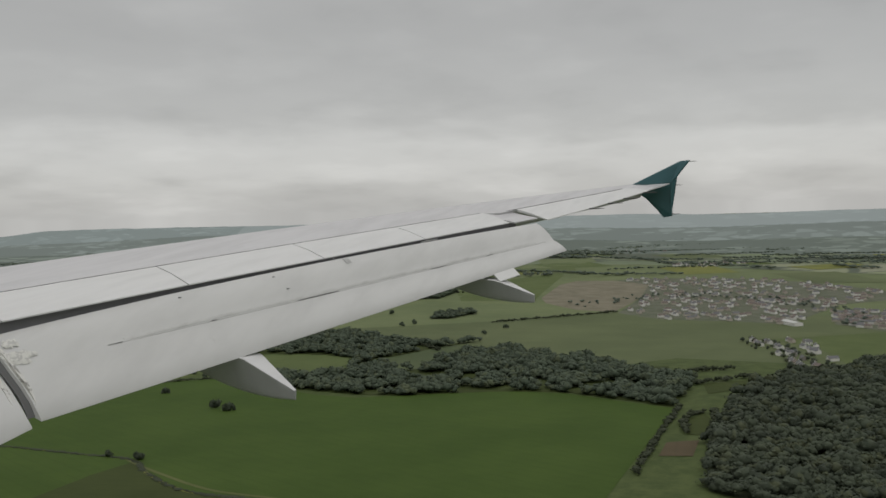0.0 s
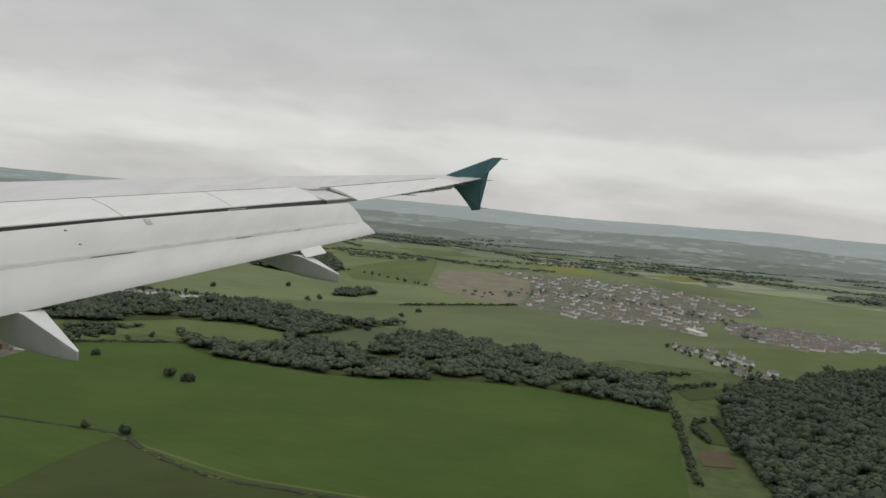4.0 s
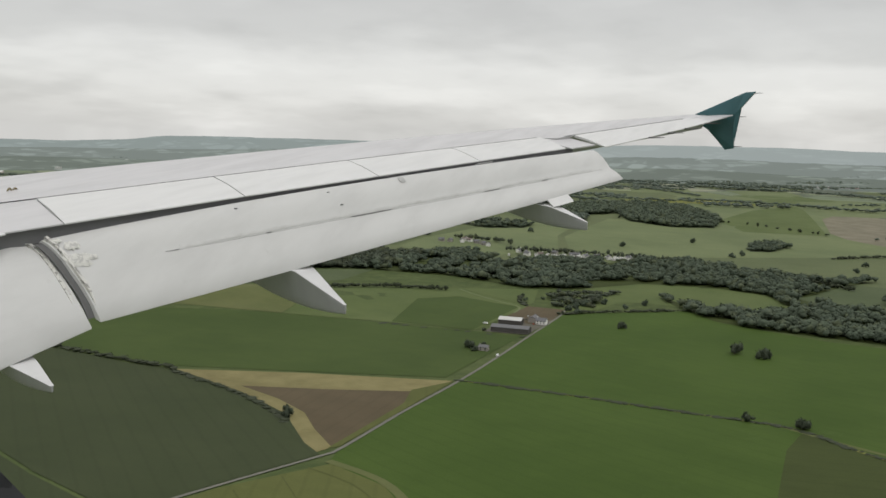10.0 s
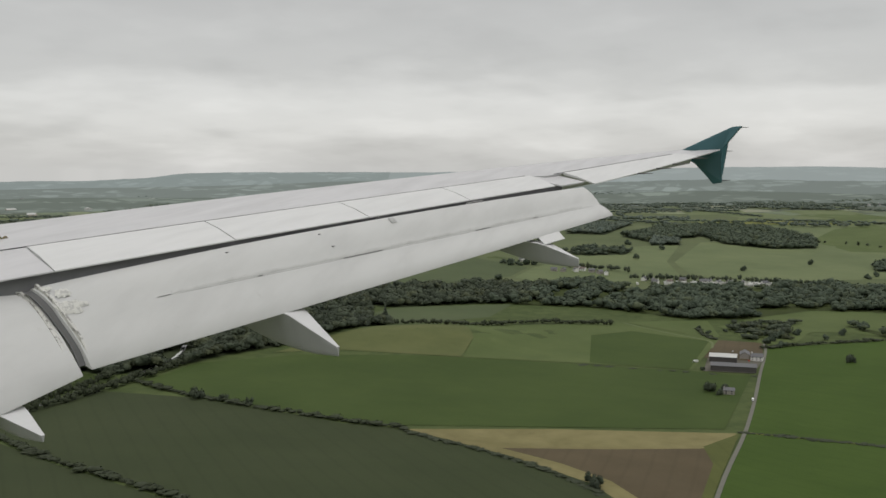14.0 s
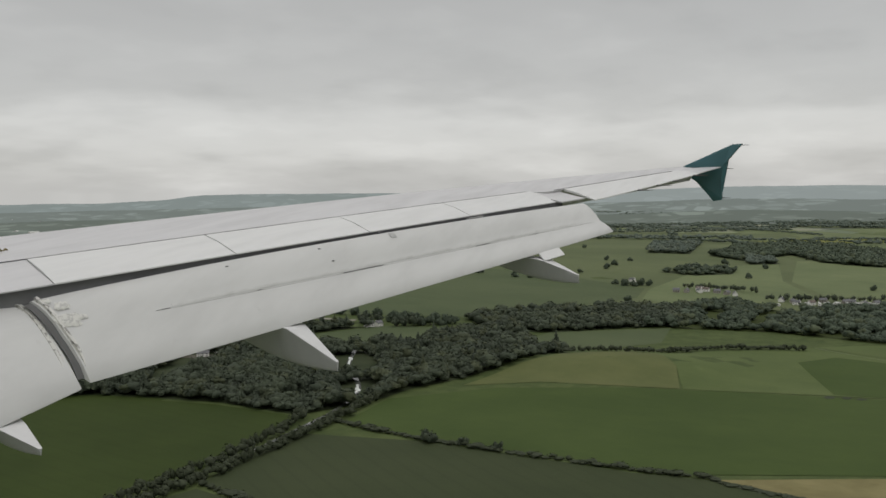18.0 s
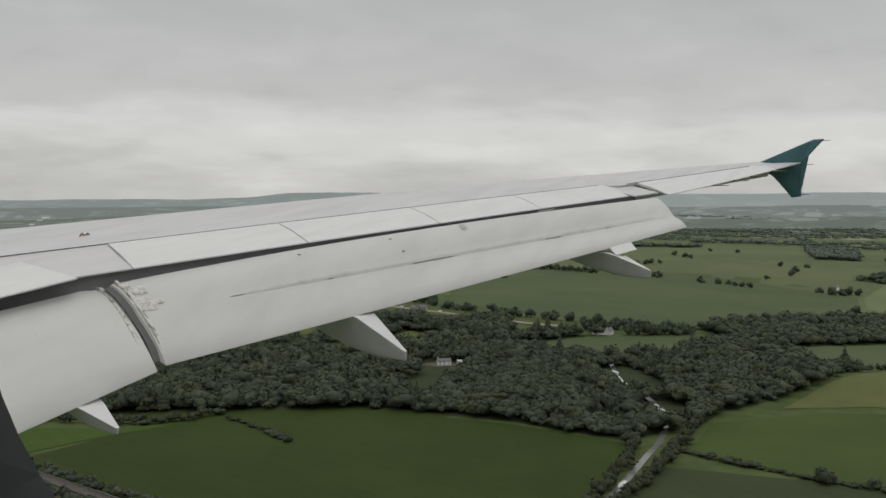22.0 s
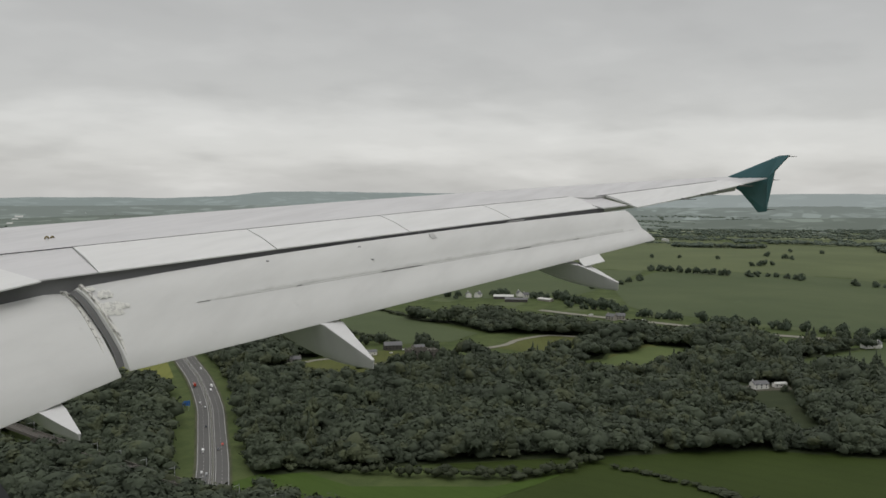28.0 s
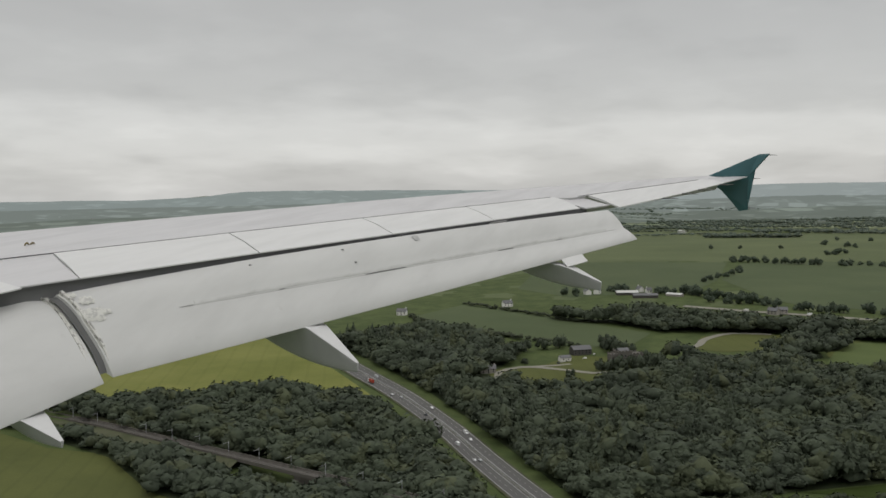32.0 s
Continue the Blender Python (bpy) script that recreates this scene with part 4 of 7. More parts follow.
wood([(495, 1514), (536, 1492), (521, 1440), (495, 1400), (462, 1399), (433, 1396), (436, 1359), (456, 1336), (489, 1312), (504, 1318), (505, 1270), (520, 1250), (495, 1242), (496, 1208), (545, 1194),
      (604, 1176), (546, 1153), (438, 1257), (350, 1187), (338, 1205), (315, 1240), (290, 1275), (274, 1292), (286, 1306), (312, 1328), (336, 1350), (364, 1377), (401, 1416), (434, 1456), (470, 1500), (478, 1512)], 12, "dense dark mixed wood around the old house", near=True, spires=0.16, mat="leaf_mid", holes=[[(408, 1398), (424, 1345), (450, 1314), (492, 1312), (503, 1345), (498, 1378), (455, 1405)]])
wood([(512, 1268), (520, 1252), (534, 1242), (550, 1245), (554, 1234), (574, 1231), (596, 1240), (590, 1252), (558, 1252), (548, 1267), (528, 1272)], 29, "group of large dark trees between two clearings", tall=(6.5, 10.5), mat="leaf_mid", near=True, gap=6.0)
wood([(588, 1203), (575, 1166), (610, 1158), (650, 1180), (645, 1205), (612, 1212)], 30, "large dark trees beyond the green clearing", tall=(6.5, 10.5), mat="leaf_mid", near=True, gap=6.0)
wood([(602, 1413), (599, 1373), (580, 1338), (593, 1300), (600, 1262), (593, 1238), (590, 1205), (600, 1170), (617, 1156), (630, 1192), (632, 1230), (624, 1261), (635, 1309), (635, 1348), (614, 1382), (612, 1425)], 13, "dark belt of broadleaf trees", tall=(5.5, 9.0), mat="leaf_mid", near=True)
wood([(731, 1053), (821, 997), (900, 897), (794, 885), (700, 970), (692, 1018)], 14, "dark shelter belt between meadows")
wood([(330, 1510), (355, 1482), (370, 1432), (334, 1396), (307, 1370), (286, 1349), (266, 1330), (260, 1325), (266, 1375), (276, 1414), (285, 1460), (299, 1515), (304, 1575), (313, 1556), (328, 1518)], 15, "dark wood between railway and motorway", near=True, mat="leaf_mid")
wood([(240, 1272), (204, 1240), (150, 1192), (140, 1165), (180, 1188), (222, 1222), (258, 1262), (262, 1282)], 23, "narrow belt of dark trees beside the motorway", gap=5.5, tall=(5, 8), mat="leaf_mid")
wood([(276, 1575), (272, 1510), (264, 1460), (258, 1414), (248, 1378), (215, 1380), (228, 1418), (234, 1442), (256, 1480)], 16, "scrubby trees along the railway bank", gap=4.6, tall=(4, 7))
wood([(258, 1375), (249, 1310), (242, 1275), (236, 1205), (200, 1195), (165, 1250), (165, 1360), (215, 1392), (244, 1388)], 21, "dark trees below the railway viaduct", near=True, gap=6.0)
CLEARING = [(765, 560), (795, 492), (880, 535), (893, 583), (876, 625), (839, 640), (806, 608)]
sheet("meadow", CLEARING, "field_light", 0.26, "light green clearing between the woods")
wood([(723, 545), (775, 590), (813, 614), (843, 592), (815, 530), (880, 520), (852, 477), (812, 452), (835, 430), (926, 440), (956, 423), (994, 387), (955, 370), (942, 296), (874, 235), (819, 160), (702, 155), (715, 185), (741, 249),
      (734, 300), (717, 341), (697, 377), (693, 418), (700, 464), (707, 513)], 17, "long dark river wood below the fields", gap=5.8, tall=(4.8, 9.2), mat="leaf_haze_river", thin=0.1, glades=-0.16, floor="field_mid", holes=[CLEARING, [(816, 425), (829, 456), (900, 479), (990, 470), (1030, 446), (978, 428), (904, 440)]])
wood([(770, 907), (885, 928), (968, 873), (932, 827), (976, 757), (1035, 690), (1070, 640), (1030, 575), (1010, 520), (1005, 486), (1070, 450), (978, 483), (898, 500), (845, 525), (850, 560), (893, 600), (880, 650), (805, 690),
      (780, 730), (790, 760), (800, 810)], 18, "dark river wood below the village", gap=5.8, tall=(4.8, 9.2), mat="leaf_haze_river", thin=0.1, glades=-0.16, floor="field_mid", holes=[CLEARING])
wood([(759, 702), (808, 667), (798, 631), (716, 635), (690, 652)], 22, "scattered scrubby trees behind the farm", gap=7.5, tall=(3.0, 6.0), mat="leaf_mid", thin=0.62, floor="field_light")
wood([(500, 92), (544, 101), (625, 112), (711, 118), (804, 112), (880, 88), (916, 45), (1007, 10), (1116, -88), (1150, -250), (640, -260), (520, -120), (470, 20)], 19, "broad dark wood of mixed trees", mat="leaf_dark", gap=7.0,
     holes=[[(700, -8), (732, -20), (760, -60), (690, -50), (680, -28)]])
wood([(1435, 844), (1417, 772), (1463, 720), (1562, 734), (1800, 850), (1830, 960), (1640, 1000), (1440, 1005), (1391, 946), (1544, 902)], 20, "dark plantation wood on the rise", gap=8.0, tall=(6.5, 10), mat="leaf_haze_river")
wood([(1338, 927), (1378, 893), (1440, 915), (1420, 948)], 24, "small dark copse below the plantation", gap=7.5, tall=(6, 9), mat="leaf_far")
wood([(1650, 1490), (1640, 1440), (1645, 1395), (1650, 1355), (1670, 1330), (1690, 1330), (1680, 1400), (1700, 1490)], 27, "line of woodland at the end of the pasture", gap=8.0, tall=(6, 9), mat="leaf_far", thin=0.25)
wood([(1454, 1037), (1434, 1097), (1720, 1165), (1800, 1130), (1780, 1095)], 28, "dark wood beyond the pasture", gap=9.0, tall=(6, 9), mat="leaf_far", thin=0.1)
wood([(1230, 620), (1300, 632), (1350, 612), (1310, 583), (1244, 596)], 25, "small dark copse on the field edge", gap=7.0, tall=(5, 8), mat="leaf_haze_river")
wood([(1180, 1010), (1235, 985), (1260, 930), (1215, 925), (1170, 960)], 26, "thin belt of trees beyond the fields", gap=8.0, tall=(5, 8), mat="leaf_haze_river", thin=0.3)


def band(pts, width, seed, label, gap=3.2, tall=(2.5, 4.0), mat="leaf_hedge", size=1.5, category="tree belt", name="tree_belt", kind="stuff"):
    rs = np.random.RandomState(seed)
    spots = []
    for p, h in along(pts, gap):
        w = rs.uniform(-0.5, 0.5) * width
        spots.append((p.x - math.sin(h) * w + rs.uniform(-0.5, 0.5), p.y + math.cos(h) * w + rs.uniform(-0.5, 0.5)))
    n = len(spots)
    return scatter(name, np.array(spots), rs.uniform(0.8, 1.4, n) * gap * size, rs.uniform(*tall, n), mat, seed, label, category, BELT_TREES if mat == "leaf_far" else WOOD_TREES, kind=kind)


BUSHES = []


def hedge(pts, width, seed, label, gap, tall):
    """A hedge: bushes side by side along a line, each a part."""
    if not BUSHES:
        for v, f in WOOD_TREES:
            BUSHES.append(tri_mesh("bush", v - (0, 0, 0.05), f, MAT["leaf_hedge"]))
    rs = np.random.RandomState(seed)
    line = along(pts, gap)
    x0, y0 = line[0][0].x, line[0][0].y
    e = new("hedge")
    e.matrix_basis = pose(x0, y0, lz(x0, y0))
    tagged(e, label, "hedge", "field hedges")
    broad = max(2.6, min(gap * 1.7, 6.5))
    for p, h in line:
        w = rs.uniform(-0.5, 0.5) * width * (2.5 if gap > 8 else 1)
        if gap > 8 and rs.rand() < 0.35:
            continue
        x, y = p.x - math.sin(h) * w + rs.uniform(-0.4, 0.4), p.y + math.cos(h) * w + rs.uniform(-0.4, 0.4)
        b = new("bush", BUSHES[rs.randint(len(BUSHES))])
        b.parent = e
        s, t = broad * rs.uniform(0.6, 1.4), rs.uniform(*tall) * (rs.uniform(0.6, 1.25) if gap > 8 else 1)
        b.matrix_basis = Matrix.Translation((x - x0, y - y0, lz(x, y) - lz(x0, y0))) @ Euler((0, 0, rs.uniform(0, 6.28))).to_matrix().to_4x4() @ Matrix.Diagonal((s, s, t, 1))
    return e


HEDGES = [
    ([(455, 622), (459, 554), (459, 496), (460, 461), (455, 438), (434, 408), (413, 363), (411, 321), (410, 250)], 0.8, 2.6, (0.32, 0.62), "low hedge with gaps between green crops"),
    ([(383, 765), (369, 707), (349, 662), (340, 652)], 0.9, 2.6, (0.35, 1.1), "bushy hedge along the straw margin"),
    ([(387, 768), (386, 850), (392, 922), (400, 962)], 1.6, 3.2, (0.9, 2.4), "overgrown hedge with small trees between crops"),
    ([(249, 739), (257, 767), (265, 815), (271, 869), (290, 955)], 2.0, 4.4, (1.2, 2.8), "ragged hedge of bushes between barley fields"),
    ([(232, 966), (270, 967), (307, 968), (345, 972), (390, 980), (402, 988)], 3.5, 2.6, (3.0, 5.5), "line of trees on the near river bank"),
    ([(232, 955), (268, 957), (300, 958), (345, 960), (400, 964), (450, 970)], 3.0, 2.6, (3.0, 5.0), "line of trees on the far river bank"),
    ([(340, 1172), (335, 1150), (325, 1122)], 1.6, 3.6, (1.1, 2.0), "thick hedge across the green field"),
    ([(290, 1290), (300, 1235), (318, 1195), (345, 1182)], 2.5, 3.0, (2.5, 4.5), "hedge trees along the field edge"),
    ([(592, 1518), (561, 1490), (518, 1372)], 1.5, 4.5, (2.0, 3.5), "thin hedge above the motorway wood"),
    ([(657, 1506), (602, 1399)], 1.2, 4.0, (1.5, 3.0), "thin hedge between soft green fields"),
    ([(584, 640), (569, 743), (573, 744)], 0.6, 7.0, (0.2, 0.45), "low grass bank between crop and pasture"),
    ([(698, 690), (718, 704), (740, 712)], 1.2, 3.0, (0.9, 1.8), "hedge along the meadow edge"),
    ([(678, 652), (703, 631), (753, 574)], 1.5, 2.6, (1.2, 2.4), "dark hedge below the riverside meadow"),
    ([(706, 150), (660, 147), (609, 143), (560, 139), (514, 134)], 1.6, 2.8, (1.5, 3.2), "bushy hedge at the field end"),
    ([(620, 128), (661, 137), (691, 131)], 1.5, 3.0, (2.0, 4.0), "hedge round the small paddock"),
    ([(619, 113), (662, 117), (695, 124)], 2.0, 3.0, (2.5, 4.5), "tall hedge between paddock and wood"),
    ([(795, 212), (860, 175), (890, 140)], 3.0, 3.0, (2.5, 4.5), "thick hedge between small meadows"),
    ([(740, 200), (790, 165), (850, 120)], 3.0, 3.0, (2.5, 4.5), "thick hedge along the riverside meadow"),
    ([(1040, 650), (1000, 530), (955, 470)], 2.0, 4.5, (2.5, 4.5), "hedge line below the grey-green field"),
    ([(1230, 520), (1407, 393)], 2.0, 4.5, (2.0, 4.0), "hedge line at the field above"),
    ([(612, 923), (640, 899), (649, 861), (694, 834), (724, 776)], 4.0, 2.8, (2.2, 4.4), "line of bushy trees above the pasture"),
    ([(1440, 880), (1560, 740), (1500, 560)], 3.0, 9.0, (4.0, 6.0), "far hedge line with trees"),
]
for i, (pts, width, gap, tall, label) in enumerate(HEDGES):
    hedge(pts, width, 100 + i, label, gap * 1.15, tuple(1.2 * q for q in tall))

# distant hedgerow trees, shelter belts and woods, closing up towards the horizon
for i in range(150):
    rs = np.random.RandomState(900 + i)
    cx, cy = 1350 + 2300 * rs.rand() ** 1.1, -1300 + 4600 * rs.rand()
    if (cx < 1950 and -300 < cy < 760) or (cx < 1750 and 760 < cy < 1700) or (cy < 1000 and i % 3):
        continue
    a, L = rs.choice([0.45, 2.0]) + rs.uniform(-0.2, 0.2), rs.uniform(120, 420)
    pts = [(cx + math.cos(a) * L * k + rs.uniform(-15, 15), cy + math.sin(a) * L * k + rs.uniform(-15, 15)) for k in (-0.5, 0, 0.5)]
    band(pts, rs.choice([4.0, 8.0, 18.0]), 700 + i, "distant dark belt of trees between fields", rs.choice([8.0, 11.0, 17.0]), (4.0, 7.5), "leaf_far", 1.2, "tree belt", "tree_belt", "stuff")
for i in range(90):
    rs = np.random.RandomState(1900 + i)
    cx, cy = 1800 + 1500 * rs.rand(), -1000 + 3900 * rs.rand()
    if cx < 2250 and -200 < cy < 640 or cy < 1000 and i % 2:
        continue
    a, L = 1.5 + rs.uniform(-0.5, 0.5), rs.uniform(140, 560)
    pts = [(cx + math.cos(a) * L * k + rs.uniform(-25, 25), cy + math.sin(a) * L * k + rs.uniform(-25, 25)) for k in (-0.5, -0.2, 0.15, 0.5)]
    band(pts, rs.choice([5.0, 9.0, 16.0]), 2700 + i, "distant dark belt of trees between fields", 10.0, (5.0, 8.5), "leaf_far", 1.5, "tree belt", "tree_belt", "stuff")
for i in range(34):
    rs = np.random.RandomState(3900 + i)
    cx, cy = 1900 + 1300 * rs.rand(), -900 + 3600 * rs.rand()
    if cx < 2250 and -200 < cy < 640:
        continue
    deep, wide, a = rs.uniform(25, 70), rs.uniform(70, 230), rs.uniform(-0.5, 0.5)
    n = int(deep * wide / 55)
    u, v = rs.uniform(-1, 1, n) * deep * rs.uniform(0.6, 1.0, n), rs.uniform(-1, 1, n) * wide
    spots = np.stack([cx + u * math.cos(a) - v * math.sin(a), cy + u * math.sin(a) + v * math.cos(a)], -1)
    scatter("woodland", spots, rs.uniform(10, 16, n), rs.uniform(6, 10, n), "leaf_far", 3900 + i, "distant wood between the fields, haze in its colour", "woodland", BELT_TREES)


def tree_thing(seed, label, leaves="leaf_mid"):
    """A broadleaf tree: tapered trunk with limbs, and a ragged crown of leaf clumps. Crown about 6 m wide."""
    r = random.Random(seed)
    e = new("tree")
    tagged(e, label, "tree", "hedgerow and field trees")
    bm = bmesh.new()
    bmesh.ops.create_cone(bm, segments=7, radius1=0.32, radius2=0.16, depth=2.8, cap_ends=True, matrix=Matrix.Translation((0, 0, 1.4)))
    for k in range(4):
        a = k * 1.57 + r.uniform(-0.4, 0.4)
        m = Matrix.Translation((0, 0, 2.1 + 0.2 * k)) @ Euler((0, radians(42), a)).to_matrix().to_4x4() @ Matrix.Translation((0, 0, 0.8))
        bmesh.ops.create_cone(bm, segments=5, radius1=0.13, radius2=0.05, depth=1.7, cap_ends=True, matrix=m)
    part("trunk", bm, MAT["bark"], e)
    v, f = crown_arrays(seed + 50, 9, 260, BALL1, 1.0, 0.66, 0.13)
    c = new("crown", tri_mesh("crown", v * (5.6, 5.6, 7.6) + (0, 0, -2.1), f, MAT[leaves]))
    c.parent = e
    return e


TREES = [tree_thing(i, "rounded dark green broadleaf tree standing by the field") for i in range(4)] + [tree_thing(10 + i, "broadleaf tree in the far fields, greyed for haze", "leaf_haze_river") for i in range(4)]
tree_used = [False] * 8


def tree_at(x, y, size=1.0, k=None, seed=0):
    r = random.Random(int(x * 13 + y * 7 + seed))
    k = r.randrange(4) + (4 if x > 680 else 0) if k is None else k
    m = pose(x, y, lz(x, y) - 0.22, 0, 0, r.uniform(0, 360)) @ Matrix.Diagonal((size, size, size * r.uniform(0.9, 1.15), 1))
    if not tree_used[k]:
        tree_used[k] = True
        TREES[k].matrix_basis = m
        return TREES[k]
    ob = copy_thing(TREES[k], m)
    ob.matrix_basis = m
    return ob


for x, y, s in [(612, 505, 1.55), (606, 485, 1.5), (653, 594, 1.1), (460, 441, 1.1), (460, 466, 0.9), (349, 656, 0.9), (354, 661, 0.7), (533, 655, 1.1), (528, 648, 0.8), (540, 648, 0.8), (386, 901, 1.2), (389, 884, 0.9), (388, 866, 0.8),
                (322, 1118, 0.6), (1157, 626, 1.4), (1178, 618, 1.3), (1178, 480, 1.3), (1111, 483, 1.2)]:
    tree_at(x, y, s)
for x, y, w in [(708, 1330, 3), (706, 1318, 2), (708, 1308, 5), (710, 1300, 5), (708, 1290, 4), (699, 1282, 3), (691, 1266, 2), (689, 1260, 4), (688, 1252, 2), (689, 1244, 4), (688, 1237, 3), (694, 1221, 5), (688, 1210, 4), (689, 1204, 3), (686, 1196, 5), (690, 1183, 4),
                (689, 1170, 3), (687, 1161, 5), (690, 1148, 4), (689, 1136, 3), (690, 1125, 5), (693, 1112, 3), (694, 1100, 5), (690, 1088, 4)]:
    tree_at(x + 8, y, 0.85 + 0.15 * w)
for x, y, w in [(1064, 1360, 6), (1066, 1352, 5), (1062, 1345, 6), (1064, 1337, 5), (1058, 1326, 6), (1054, 1316, 4), (1052, 1305, 6), (1053, 1296, 5), (1055, 1289, 6), (1050, 1279, 4), (1048, 1272, 5), (1051, 1250, 7), (1058, 1243, 5), (1066, 1233, 2), (1067, 1224, 3),
                (1056, 1212, 3), (1054, 1203, 3), (1051, 1196, 6), (1035, 1143, 6), (1036, 1124, 4), (1039, 1113, 3), (1031, 1105, 2), (1029, 1096, 3), (1028, 1088, 3), (848, 1356, 2), (867, 1354, 3), (886, 1350, 3), (899, 1345, 2), (918, 1342, 3), (943, 1338, 5),
                (1185, 1270, 3), (1193, 1263, 5), (1203, 1259, 5), (1216, 1251, 4), (1329, 1252, 5), (1325, 1243, 3), (1510, 1226, 4), (1282, 1112, 5), (1177, 1076, 6), (1223, 1082, 6), (1290, 1081, 4), (1118, 1091, 2), (1371, 1283, 6), (1520, 1272, 4),
                (1037, 1019, 5), (1029, 1006, 7), (1034, 998, 6), (1044, 992, 7), (1048, 984, 6), (859, 978, 6), (882, 975, 4), (910, 966, 5), (1268, 1416, 2), (1272, 1380, 2), (1276, 1330, 2)]:
    tree_at(x, y, 0.75 + 0.13 * w)
for x, y, s in [(486, 1418, 1.3), (497, 1428, 1.5), (504, 1440, 1.4), (514, 1446, 1.2), (512, 1349, 1.6), (519, 1353, 1.7), (508, 1341, 1.3), (523, 1360, 1.4), (500, 1405, 1.2), (470, 1390, 0.7)]:
    tree_at(x, y, s)
for p, h in along([(760, 1357), (740, 1330), (735, 1300)], 9):
    tree_at(p.x, p.y, random.uniform(1.3, 1.8))
for p, h in along([(666, 1085), (690, 1062), (705, 1045)], 7):
    tree_at(p.x, p.y, random.uniform(1.4, 1.9))


# ---- motorway, railway and their fittings ----
ROAD = [(-160, 930), (-40, 1035), (60, 1125), (150, 1206), (212, 1260), (272, 1311), (300, 1336), (322, 1356), (350, 1382), (387, 1422), (420, 1463), (456, 1506), (500, 1563), (560, 1640), (640, 1730), (740, 1820), (860, 1910)]
MAT["kerb_grass"] = crop("dusty_roadside_grass", (0.058, 0.066, 0.036), (0.088, 0.092, 0.058), patch=0.1)
ribbon("road_verge", ROAD, 7.4, "kerb_grass", 0.30, "mown grass verge of the motorway", "verge")
motorway = ribbon("road", ROAD, 6.4, "asphalt", 0.42, "dual carriageway motorway of worn grey asphalt", "road", step=6)
ribbon("central_reserve", ROAD, 0.55, "lane", 0.46, "pale concrete central reserve", "road", step=6)
for o in (-6.0, -1.15, 1.15, 6.0):
    ribbon("edge_line", ROAD, 0.11, "mark", 0.46, "", parent=motorway, offset=o, step=6)


def dashes(offset):
    """Broken lane line: short painted bars along the carriageway, joined."""
    vs, fs = [], []
    for p, h in along(ROAD, 5.0):
        if not 60 < p.x < 620:
            continue
        c, s = math.cos(h), math.sin(h)
        x, y = p.x - s * offset, p.y + c * offset
        n = len(vs)
        for u, w in ((-0.9, -0.07), (0.9, -0.07), (0.9, 0.07), (-0.9, 0.07)):
            px_, py_ = x + c * u - s * w, y + s * u + c * w
            vs.append((px_, py_, lz(px_, py_) + 0.47))
        fs.append((n, n + 1, n + 2, n + 3))
    ob = new("lane_dashes", mesh_from("lane_dashes", vs, fs, MAT["mark"]))
    ob.parent = motorway
    tagged(ob, "broken white lane line", kind="stuff")


dashes(-3.6)
dashes(3.6)


def box_bm(cx, cy, cz, sx, sy, sz, bevel=0.0, bm=None):
    own = bm is None
    bm = bm or bmesh.new()
    g = bmesh.ops.create_cube(bm, size=1.0, matrix=Matrix.Translation((cx, cy, cz)) @ Matrix.Diagonal((sx, sy, sz, 1)))
    if bevel:
        es = {e for v in g["verts"] for e in v.link_edges}
        bmesh.ops.bevel(bm, geom=list(es), offset=bevel, segments=1, affect="EDGES")
    return bm


def crash_barrier():
    e = new("crash_barrier")
    tagged(e, "galvanised crash barrier along the central reserve", "barrier")
    for o in (-0.4, 0.4):
        rows = [(p, h) for p, h in along(ROAD, 6.0) if 60 < p.x < 560]
        sec = []
        for p, h in rows:
            nx_, ny_ = -math.sin(h), math.cos(h)
            x, y = p.x + nx_ * o, p.y + ny_ * o
            z = lz(x, y) + 0.46
            sec.append([(x - nx_ * 0.04, y - ny_ * 0.04, z + 0.28), (x + nx_ * 0.04, y + ny_ * 0.04, z + 0.28), (x + nx_ * 0.04, y + ny_ * 0.04, z + 0.46), (x - nx_ * 0.04, y - ny_ * 0.04, z + 0.46)])
        bm = bmesh.new()
        V = [[bm.verts.new(p) for p in r] for r in sec]
        for a, b in zip(V, V[1:]):
            for i in range(4):
                bm.faces.new((a[i], b[i], b[(i + 1) % 4], a[(i + 1) % 4]))
        part("rail", bm, MAT["steel"], e)
    post = None
    for p, h in along(ROAD, 8.0):
        if not 200 < p.x < 480:
            continue
        if post is None:
            post = part("post", box_bm(0, 0, 0.3, 0.08, 0.08, 0.6), MAT["steel"], e)
            ob = post
        else:
            ob = new("post", post.data)
            ob.parent = e
        ob.matrix_basis = pose(p.x, p.y, lz(p.x, p.y) + 0.4)


crash_barrier()


def on_road(d, lane):
    """Pose on the road, d metres along it, lane metres to the left of its middle."""
    i = max(0, min(len(ROADLINE) - 2, int(d / 4.0)))
    w = d / 4.0 - i
    (p, h), (q, g) = ROADLINE[i], ROADLINE[i + 1]
    x, y = p.x + (q.x - p.x) * w, p.y + (q.y - p.y) * w
    hh = h + (g - h) * w
    x, y = x - math.sin(hh) * lane, y + math.cos(hh) * lane
    return x, y, lz(x, y) + 0.44, math.degrees(hh)


ROADLINE = along(ROAD, 4.0)
ROAD_LEN = 4.0 * (len(ROADLINE) - 1)


